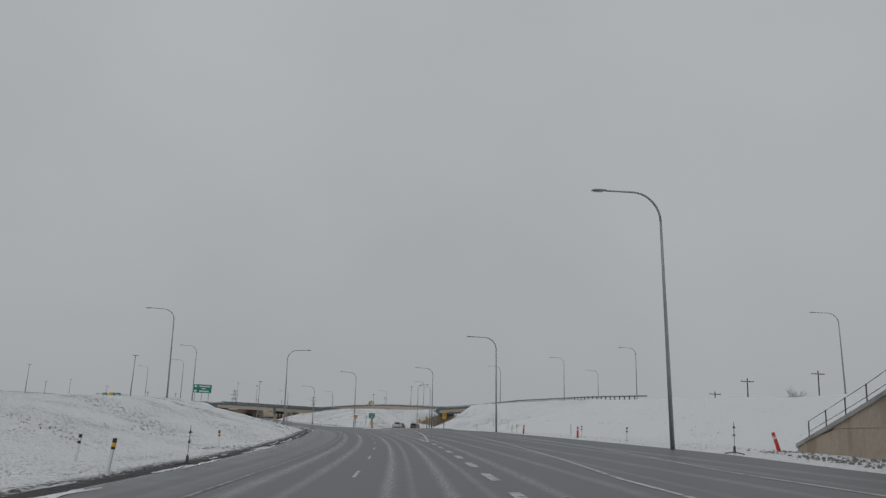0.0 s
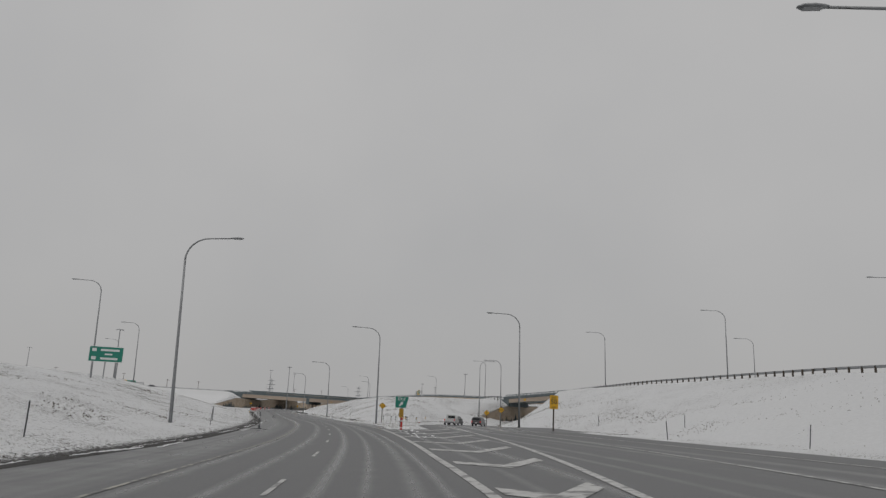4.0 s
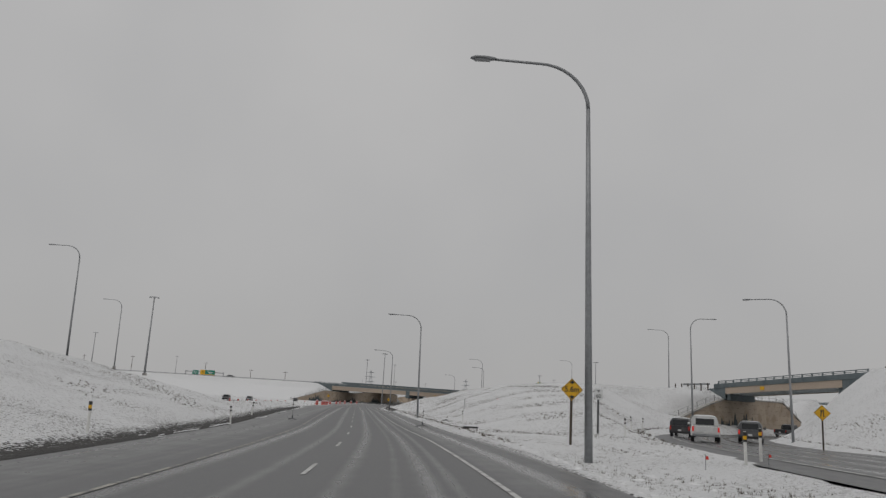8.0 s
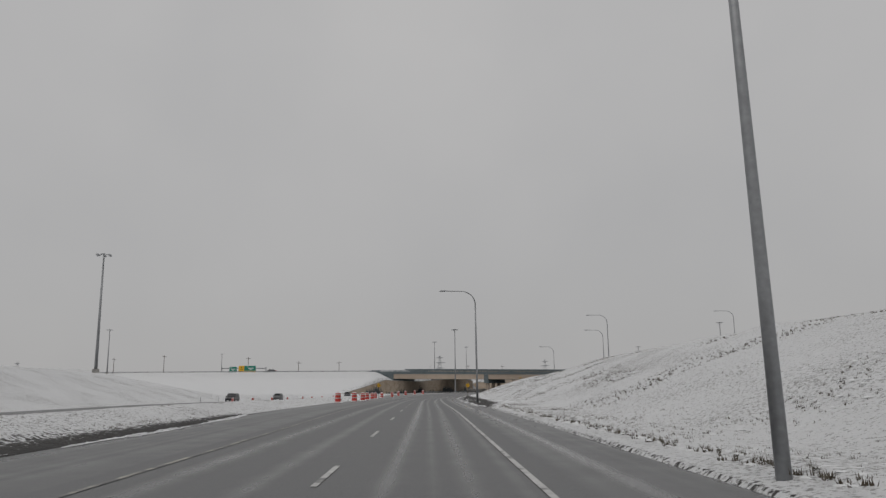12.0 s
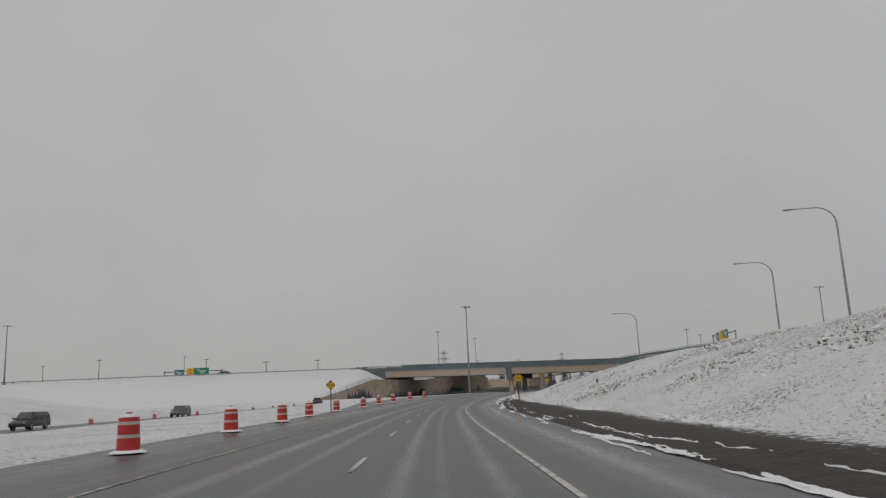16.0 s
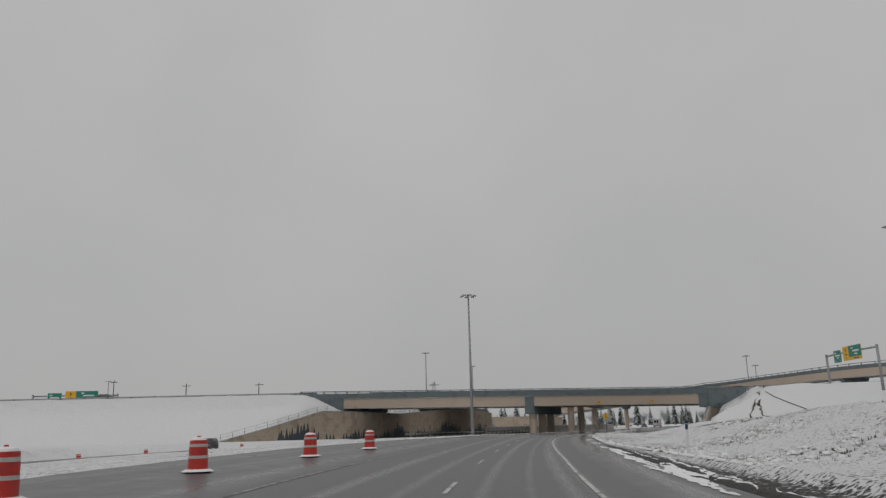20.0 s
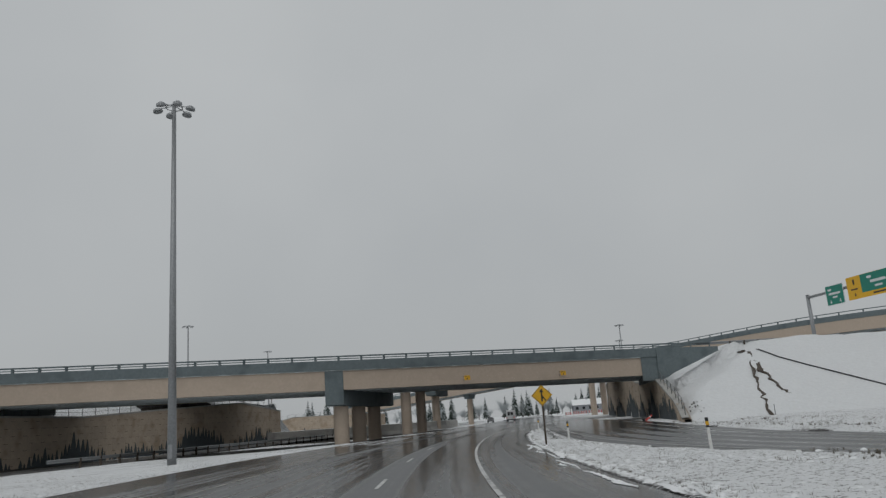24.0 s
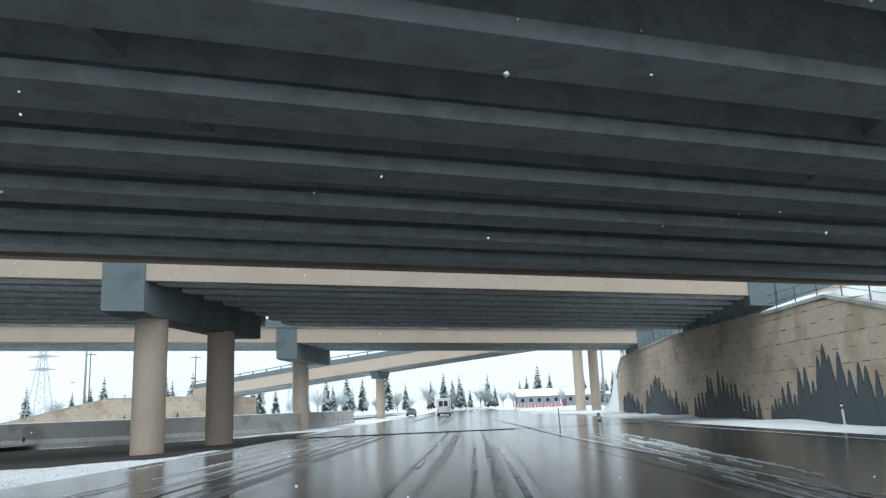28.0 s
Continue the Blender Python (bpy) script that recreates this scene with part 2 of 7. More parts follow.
PLASTIC_WHITE = material("white_plastic", (0.68, 0.68, 0.66), 0.5, vary=0.06, scale=5)
PLASTIC_BLACK = material("black_band", (0.02, 0.02, 0.022), 0.45)
PLASTIC_BLUE = material("blue_band", (0.015, 0.045, 0.11), 0.45)
GRASS = material("dead_grass", (0.12, 0.105, 0.082), 0.9, vary=0.4, scale=3)
WEED = material("dark_weed", (0.085, 0.07, 0.05), 0.9, vary=0.4, scale=3)
SOIL = material("bare_soil", (0.075, 0.06, 0.048), 0.9, vary=0.35, scale=3, bump=0.8, bump_scale=14)
BARK = material("bark", (0.085, 0.07, 0.058), 0.9, vary=0.3, scale=8, bump=0.4)
NEEDLES = material("dark_spruce_needles", (0.040, 0.058, 0.048), 0.8, vary=0.3, scale=1.5)
FROST = material("frosted_needles", (0.42, 0.45, 0.46), 0.8, vary=0.2, scale=1.2)
TWIG = material("bare_twigs", (0.20, 0.175, 0.15), 0.9, vary=0.2, scale=2)
GLASS = material("dark_glass", (0.02, 0.022, 0.025), 0.08, vary=0.1)

# ---- building helpers ----


def mesh_of(bm, mat, smooth=False):
    me = bpy.data.meshes.new("mesh")
    bm.normal_update()
    bm.to_mesh(me)
    bm.free()
    for mm in mat if isinstance(mat, (list, tuple)) else [mat]:
        me.materials.append(mm)
    if smooth:
        me.polygons.foreach_set("use_smooth", [True] * len(me.polygons))
    return me


def part(name, bm, mat, parent=None, label="", smooth=False, at=None):
    """Links a bmesh as one mesh object, under a thing or a part where one is given."""
    ob = new(name, mesh_of(bm, mat, smooth))
    if parent:
        ob.parent = parent
    if at:
        ob.matrix_local = at
    return tagged(ob, label)


def thing(name, m, label, category, group="", kind=""):
    ob = new(name)
    ob.empty_display_size = 0.2
    ob.matrix_world = m
    return tagged(ob, label, category, group, kind)


def add_box(bm, x0, x1, y0, y1, z0, z1, m=None, bevel=0.0):
    vs = [bm.verts.new((x, y, z)) for x in (x0, x1) for y in (y0, y1) for z in (z0, z1)]
    fs = [bm.faces.new([vs[i] for i in f]) for f in ((0, 1, 3, 2), (4, 6, 7, 5), (0, 4, 5, 1), (2, 3, 7, 6), (0, 2, 6, 4), (1, 5, 7, 3))]
    if bevel:
        es = {e for f in fs for e in f.edges}
        made = bmesh.ops.bevel(bm, geom=list(es), offset=bevel, segments=1, affect="EDGES")
        vs = list({v for f in made["faces"] for v in f.verts} | {v for v in vs if v.is_valid})
    if m is not None:
        bmesh.ops.transform(bm, matrix=m, verts=vs)
    return bm


def box(x0, x1, y0, y1, z0, z1, bevel=0.0):
    return add_box(bmesh.new(), x0, x1, y0, y1, z0, z1, None, bevel)


def add_tube(bm, points, radii, sides=10, caps=True):
    """A tube through points, with a radius at each."""
    points = [Vector(p) for p in points]
    rings = []
    for i, p in enumerate(points):
        d = (points[min(i + 1, len(points) - 1)] - points[max(i - 1, 0)]).normalized()
        side = d.cross((0, 1, 0) if abs(d.y) < 0.9 else (1, 0, 0)).normalized()
        up = side.cross(d)
        rings.append([bm.verts.new(p + radii[i] * (math.cos(a) * side + math.sin(a) * up)) for a in (2 * math.pi * k / sides for k in range(sides))])
    for a, b in zip(rings, rings[1:]):
        for k in range(sides):
            bm.faces.new((a[k], a[(k + 1) % sides], b[(k + 1) % sides], b[k]))
    if caps:
        bm.faces.new(rings[0][::-1])
        bm.faces.new(rings[-1])
    return bm


def tube(points, radii, sides=10):
    return add_tube(bmesh.new(), points, radii if isinstance(radii, (list, tuple)) else [radii] * len(points), sides)


def add_prism(bm, outline, y0, y1):
    """An outline in x and z, pushed from y0 to y1."""
    a, b = ([bm.verts.new((x, y, z)) for x, z in outline] for y in (y0, y1))
    bm.faces.new(a)
    bm.faces.new(b[::-1])
    for k in range(len(a)):
        bm.faces.new((a[k - 1], a[k], b[k], b[k - 1])[::-1])
    return bm


def prism(outline, y0, y1):
    bm = add_prism(bmesh.new(), outline, y0, y1)
    bmesh.ops.recalc_face_normals(bm, faces=bm.faces)
    return bm


def grid_object(name, xyz, mat, smooth=True, values=None):
    """A sheet from an array of rows and columns of points, with named values per point."""
    r, c = xyz.shape[:2]
    me = bpy.data.meshes.new("sheet")
    i = np.arange((r - 1) * (c - 1))
    a = (i // (c - 1)) * c + i % (c - 1)
    quads = np.stack([a, a + 1, a + c + 1, a + c], 1)
    me.from_pydata(xyz.reshape(-1, 3).tolist(), [], quads.tolist())
    me.materials.append(mat)
    for key, v in (values or {}).items():
        at = me.attributes.new(key, "FLOAT", "POINT")
        at.data.foreach_set("value", np.ascontiguousarray(v, dtype=np.float32).ravel())
    if smooth:
        me.polygons.foreach_set("use_smooth", np.ones(len(me.polygons), bool))
    return new(name, me)


# ---- the plan: the highway's line, its level and its bank ----
LINE_X = [4.0, 4.2, 4.2, 4.1, 3.3, 1.0, -2.6, -9.5, -18.0, -28.2, -41.4, -52.5, -62.6, -69.4, -72.6, -75.4, -78.1, -79.2, -78.8, -77.2, -74.3, -69.4, -63.0, -45.0, -15.0, 60.0]
LINE_Y = [-220, -120, -47, -15, 15, 45, 75, 114, 151, 188, 237, 277, 316, 346, 367, 390, 417, 445, 468, 488, 509, 545, 595, 735, 970, 1500]
LEVEL_Y = [-220, 0, 54, 114, 165, 205, 237, 290, 346, 377, 420, 510, 800]
LEVEL_Z = [0.0, -0.05, 0.1, 0.0, -0.34, -0.2, -0.06, -0.18, -0.36, -0.15, 0.08, 0.1, 0.1]
BANK_Y = [-220, 0, 54, 114, 142, 170, 188, 237, 267, 290, 316, 345, 367, 420, 470, 510, 600]
BANK_D = [2.4, 2.5, 2.2, 2.5, 1.4, 0.5, 0.0, -1.2, -1.0, -0.6, -0.4, -0.6, -1.2, -1.3, -0.7, 0.4, 0.5]


def smooth_line(xs, ys, step=1.0, width=30):
    """A dense, rounded polyline through plan points."""
    xs, ys = np.array(xs, float), np.array(ys, float)
    run = np.r_[0, np.cumsum(np.hypot(np.diff(xs), np.diff(ys)))]
    at = np.arange(0, run[-1], step)
    x, y = np.interp(at, run, xs), np.interp(at, run, ys)
    k = np.ones(width) / width
    for _ in range(2):
        px = np.r_[2 * x[0] - x[width:0:-1], x, 2 * x[-1] - x[-2:-width - 2:-1]]
        py = np.r_[2 * y[0] - y[width:0:-1], y, 2 * y[-1] - y[-2:-width - 2:-1]]
        x, y = np.convolve(px, k, "same")[width:-width], np.convolve(py, k, "same")[width:-width]
    return x, y


RX, RY = smooth_line(LINE_X, LINE_Y)
_tx, _ty = np.gradient(RX), np.gradient(RY)
_n = np.hypot(_tx, _ty)
TX, TY = _tx / _n, _ty / _n
RUN = np.r_[0, np.cumsum(np.hypot(np.diff(RX), np.diff(RY)))]


def along(y):
    """The run along the highway at the plan's y."""
    return np.interp(y, RY, RUN)


def level(s):
    return np.interp(np.interp(s, RUN, RY), LEVEL_Y, LEVEL_Z)


def bank(s):
    return np.tan(np.radians(np.interp(np.interp(s, RUN, RY), BANK_Y, BANK_D))) * 0.85


def place(s, off):
    """Plan x, y at a run and an offset to the right."""
    return np.interp(s, RUN, RX) + off * np.interp(s, RUN, TY), np.interp(s, RUN, RY) - off * np.interp(s, RUN, TX)


def road_z(s, off):
    tilt = np.interp(np.interp(s, RUN, RY), [-220, 50, 100], [0.036, 0.03, 0.0])
    return level(s) + bank(s) * np.clip(off, -16, 24) + tilt * np.clip(off - 4, 0, 14)


def run_off(x, y):
    """Run and offset of plan points, by the nearest point of the line."""
    x, y = np.atleast_1d(x).astype(float), np.atleast_1d(y).astype(float)
    s, o = np.zeros(x.shape), np.zeros(x.shape)
    for k in range(0, x.size, 4000):
        xs, ys = x.ravel()[k:k + 4000], y.ravel()[k:k + 4000]
        i = ((xs[:, None] - RX[None, ::4]) ** 2 + (ys[:, None] - RY[None, ::4]) ** 2).argmin(1) * 4
        dx, dy = xs - RX[i], ys - RY[i]
        s.ravel()[k:k + 4000] = RUN[i] + dx * TX[i] + dy * TY[i]
        o.ravel()[k:k + 4000] = dx * TY[i] - dy * TX[i]
    return s, o


def near_line(x, y, lx, ly, lz=None, step=2.0):
    """Distance, signed side (right is positive), and level of the nearest point of a plan line."""
    px, py = smooth_line(lx, ly, step, 8)
    run = np.r_[0, np.cumsum(np.hypot(np.diff(lx), np.diff(ly)))]
    pz = np.interp(np.linspace(0, run[-1], len(px)), run, lz) if lz is not None else np.zeros(len(px))
    tx, ty = np.gradient(px), np.gradient(py)
    d, side, z = (np.zeros(x.size) for _ in range(3))
    for k in range(0, x.size, 4000):
        xs, ys = x.ravel()[k:k + 4000], y.ravel()[k:k + 4000]
        q = (xs[:, None] - px[None]) ** 2 + (ys[:, None] - py[None]) ** 2
        i = q.argmin(1)
        d[k:k + 4000] = np.sqrt(q[np.arange(len(i)), i])
        side[k:k + 4000] = np.sign((xs - px[i]) * ty[i] - (ys - py[i]) * tx[i])
        z[k:k + 4000] = pz[i]
    return d.reshape(x.shape), side.reshape(x.shape), z.reshape(x.shape)


# asphalt edges of the highway, as offsets from its line
EDGE_Y = [-220, -20, 15, 50, 75, 114, 188, 237, 290, 330, 350, 370, 395, 440, 470, 500, 560, 700]
EDGE_L = [-7.6, -7.8, -8.4, -8.4, -7.9, -8.4, -9.3, -9.4, -10.2, -10.6, -12.2, -14.6, -15.2, -11.5, -12.0, -12.2, -12.0, -12.0]
RIGHT_Y = [-220, 60, 85, 96, 104, 116, 140, 190, 240, 262, 285, 300, 330, 420, 445, 478, 490, 509, 516, 560, 700]
EDGE_R = [2.2, 2.2, 2.2, 2.6, 3.4, 4.2, 4.8, 4.8, 4.6, 4.6, 4.6, 4.6, 4.6, 4.5, 4.0, 3.8, 3.75, 3.8, 6.2, 7.0, 7.0]

# side lines: exit road, merging road, opposite carriageway, ramp on the bank, road on the far bank
EXIT_X = [9.8, 10.0, 10.5, 9.6, 7.8, 5.4, 3.4, 2.2, 2.2, 3.5, 7.5, 13.0, 19.5, 27.0, 35.5, 50.0, 75.0, 115.0]
EXIT_Y = [-220, -30, 20, 50, 78, 103, 123, 145, 165, 187, 208, 222, 234, 245, 256, 270, 290, 315]
RAMP_X = [90, 70, 60, 49, 39, 29.5, 18, 4, -16, -14, -14, -16, -19, -8, 20]
RAMP_Y = [-120, 20, 80, 130, 170, 214, 253, 300, 360, 420, 480, 530, 580, 640, 700]
RAMP_Z = [6.8, 7.2, 7.9, 8.5, 8.6, 8.3, 7.2, 6.6, 5.2, 2.5, 2, 2, 2, 2, 2]
MERGE_X = [10, -14, -36, -52, -60.5, -64.8, -66.4, -66.7, -66.4, -65.5, -63.8, -61.5, -57]
MERGE_Y = [380, 394, 410, 428, 442, 453, 463, 470, 478, 490, 508, 545, 595]
OPP_X = [-62, -78, -96, -111, -120, -127, -131, -129, -122, -115, -106, -92, -62]
OPP_Y = [190, 240, 290, 334, 370, 405, 432, 460, 488, 515, 560, 625, 760]
OPP_Z = [-0.4, -0.5, -0.6, -0.9, -1.1, -1.2, -1.1, -0.9, -0.6, -0.3, -0.1, 0.1, 0.1]
LEFT_X = [-27, -27, -28, -36, -46, -68, -98, -124, -170, -230]
LEFT_Y = [-160, 0, 59, 100, 135, 195, 253, 300, 360, 420]
LEFT_Z = [1.6, 2.0, 3.2, 4.1, 4.6, 5.3, 6.0, 5.4, 6.5, 9.0]
# the bridges' common direction, and the face of the nearest one
UX, UY = math.cos(radians(12.5)), math.sin(radians(12.5))
BX, BY = -91.0, 508.9


def bridge_xy(u, v):
    """Plan place, u along the bridges from the first pier, v into the depth behind the first face."""
    return BX + u * UX - v * UY, BY + u * UY + v * UX


def mound(x, y, lx, ly, lz, half, slope, left=True, right=True, step=2.0):
    """Height of an embankment under a line, with side slopes."""
    d, side, z = near_line(x, y, lx, ly, lz, step)
    return z - slope * np.maximum(0, d - half)


# retaining walls on both sides of the underpass: plan line, and the top's level
WALL_L_X = [-139.0, -134.0, -129.5, -125.5, -122.0, -119.0, -114.5, -111.0]
WALL_L_Y = [468.0, 480.0, 492.0, 499.0, 520.0, 540.0, 562.0, 578.0]
WALL_L_Z = [-0.1, 2.5, 5.3, 5.1, 4.9, 5.9, 6.9, 5.5]
WALL_E_X = [5.0, 7.5, 12.0, 15.7, 20.8, 28.0, 32.5]
WALL_E_Y = [231.0, 234.5, 240.0, 244.6, 250.6, 259.5, 265.0]
WALL_E_Z = [0.9, 1.7, 3.7, 5.0, 5.1, 5.2, 2.0]
WALL_R_X = [-58.3, -57.4, -56.6, -54.6, -52.6, -51.4, -50.6, -50.0, -47.2, -42.4, -40.6]
WALL_R_Y = [496.0, 500.0, 504.0, 517.0, 530.0, 540.0, 547.0, 553.0, 577.0, 605.0, 613.0]
WALL_R_Z = [0.25, 1.1, 1.9, 4.4, 4.5, 4.9, 6.5, 6.5, 7.0, 6.8, 4.6]


def ground_height(x, y, s, off):
    rz = road_z(s, off)
    h = rz - 0.05 - 0.25 * np.clip((np.abs(off) - 14) / 10, 0, 1)
    # the bank on the left, carrying its own road
    dl, sl, zl = near_line(x, y, LEFT_X, LEFT_Y, LEFT_Z)
    left_bank = np.minimum(zl - 0.20 * np.maximum(0, dl - 4), rz + 0.21 * np.maximum(0, -off - 9.6))
    h = np.where(off < -8, np.maximum(h, left_bank), h)
    # the ramp on the right, and the hill past the exit
    dr, sr, zr = near_line(x, y, RAMP_X, RAMP_Y, RAMP_Z)
    ramp = zr - 0.30 * np.maximum(0, dr - 6)
    hill_top = np.interp(y, [165, 205, 240, 285, 320, 360, 400, 440], [0.0, 3.3, 5.9, 6.3, 4.5, 2.5, 1.2, 0.2])
    rise = np.maximum(0, off - np.interp(y, [200, 260, 300, 340, 380], [8.5, 9.0, 9.0, 7.0, 8.0]))
    slope = np.interp(y, [200, 225, 290, 315], [0.3, 0.37, 0.37, 0.3])
    climb = slope * np.minimum(rise, 13) + 0.16 * np.maximum(0, rise - 13)
    hill = np.maximum(0, -0.5 * np.logaddexp(-hill_top / 0.5, -climb / 0.5) + 0.2 * np.clip(climb - 0.5, 0, 1))
    d_exit = near_line(x, y, EXIT_X, EXIT_Y)[0]
    d_merge = near_line(x, y, MERGE_X, MERGE_Y)[0]
    right = np.maximum(ramp, hill)
    d_wall, side_wall, z_wall = near_line(x, y, WALL_E_X, WALL_E_Y, WALL_E_Z)
    behind = (side_wall < 0) & (y > 228) & (y < 275)
    rise_exit = np.where(near_line(x, y, EXIT_X, EXIT_Y)[1] > 0, np.interp(y, [190, 208, 236, 250], [0.45, 0.95, 0.95, 0.45]), 0.45)
    cut = np.where(behind, np.where(d_wall > 3.4, z_wall - 0.25 + 0.5 * (d_wall - 3.4), 0.2), 0.25 + rise_exit * np.maximum(0, d_exit - 7.2))
    right = np.minimum(right, cut)
    right = np.minimum(right, 0.2 + 0.35 * np.maximum(0, d_merge - 6.0))
    h = np.where((off > 4) & (y < 480), np.maximum(h, right), h)
    # approach embankments of the bridges, behind their retaining walls
    du, dv = (x - BX) * UX + (y - BY) * UY, -(x - BX) * UY + (y - BY) * UX
    xl = np.interp(y, [462, 468, 480, 492, 499, 520, 540, 562, 578, 640], [-141.5, -139, -134, -129.5, -125.5, -122, -119, -114.5, -111, -98])
    xr = np.interp(y, [455, 474, 482, 496, 500, 517, 530, 540, 553, 577, 605, 640], [-58.0, -62.5, -61.6, -58.3, -57.4, -54.6, -52.6, -51.4, -50, -47.2, -42.4, -36])
    wl, wr = np.interp(y, WALL_L_Y, WALL_L_Z), np.interp(y, WALL_R_Y, WALL_R_Z)
    crest_w = 8.7 - 0.004 * du
    crest_e = np.interp(du, [38, 46, 60, 150], [7.6, 8.3, 8.5, 8.8])
    back_l, back_r = xl - x, x - xr
    west_front = np.minimum(crest_w - 0.43 * np.maximum(0, -dv - 1.0), wl - 0.2 + 0.6 * np.maximum(0, back_l - 2.4))
    west_back = np.where(back_l > 2.5, np.minimum(wl - 0.25 + 0.55 * np.maximum(0, back_l - 2.5), crest_w), -5)
    west = np.where(dv < -6, west_front, np.where(y < 580, west_back, crest_w - 0.8 * (y - 580)))
    west = np.where(back_l > 2.3, west, -5)
    toe = np.interp(y, [486, 500, 504, 517], [0.1, 1.1, 1.9, 4.4])
    east_front = np.minimum(crest_e - 0.42 * np.maximum(0, -dv - 1.0), toe - 0.25 + 1.3 * np.maximum(0, back_r - 0.9))
    east_back = np.where(back_r > 2.5, np.minimum(wr - 0.25 + 0.6 * np.maximum(0, back_r - 2.5), crest_e), -5)
    east = np.where(dv < 0, np.minimum(east_front, 0.2 + 0.5 * np.maximum(0, d_merge - 5.4)), np.where(y < 612, east_back, crest_e - 0.35 * (y - 612)))
    east = np.where(back_r > 0.9, east, -5)
    h = np.maximum(h, np.maximum(west, east))
    # the median falls away to the opposite carriageway
    do, so, zo = near_line(x, y, OPP_X, OPP_Y, OPP_Z)
    steep = np.where(so > 0, 0.07, np.interp(y, [440, 478], [0.3, 3.0]))
    h = np.where((off < -10) & (y > 185) & (y < 520), np.minimum(h, zo - 0.04 + steep * np.maximum(0, do - 5.0)), h)
    # the far plain lies a little higher
    far = np.clip((np.hypot(x + 60, y - 300) - 420) / 300, 0, 1)
    h = h + far * 1.0
    return h



# ---- ground ----
S_STEPS = np.r_[np.arange(along(-200), along(-70), 8.0), np.arange(along(-70), along(560), 1.25), np.arange(along(560), along(760), 4.0), np.arange(along(760), along(1490), 40.0)]
_b = np.r_[0, 0.25, 0.5, 0.8, 1.1, 1.5, 2, 2.6, 3.2, 4, np.arange(5, 42, 1.0), np.arange(42, 90, 3.0), 95, 105, 120, 140, 170, 210, 260, 330, 420]
_a = np.r_[0, 0.25, 0.5, 0.8, 1.1, 1.5, 2, 2.6, 3.2, 4, np.arange(5, 30, 1.0), np.arange(30, 80, 2.0), 85, 95, 110, 130, 160, 200, 250, 320, 420, 560]


def noise_field(x, y, size, seed):
    """Smooth random relief from a few turned waves, without repeats in view."""
    rng = np.random.RandomState(seed)
    out = np.zeros(x.shape)
    for k in range(9):
        a, f, p = rng.uniform(0, 6.28), rng.uniform(0.6, 1.9) / size, rng.uniform(0, 6.28)
        out += np.sin((x * np.cos(a) + y * np.sin(a)) * f * 6.28 + p + 1.7 * np.sin((x * np.sin(a) - y * np.cos(a)) * f * 2.9 + p * 2))
    return out / 4.2


EXIT_EDGE_Y = [-220, -25, -12, 0, 45, 75, 90, 105, 118]
EXIT_EDGE = [13.0, 13.3, 14.4, 14.7, 14.9, 16.4, 17.8, 19.6, 19.8]
EXIT_WIDE_Y, EXIT_WIDE = [97, 110, 128, 150, 168], [1.4, 2.4, 2.2, 0.8, 0.0]


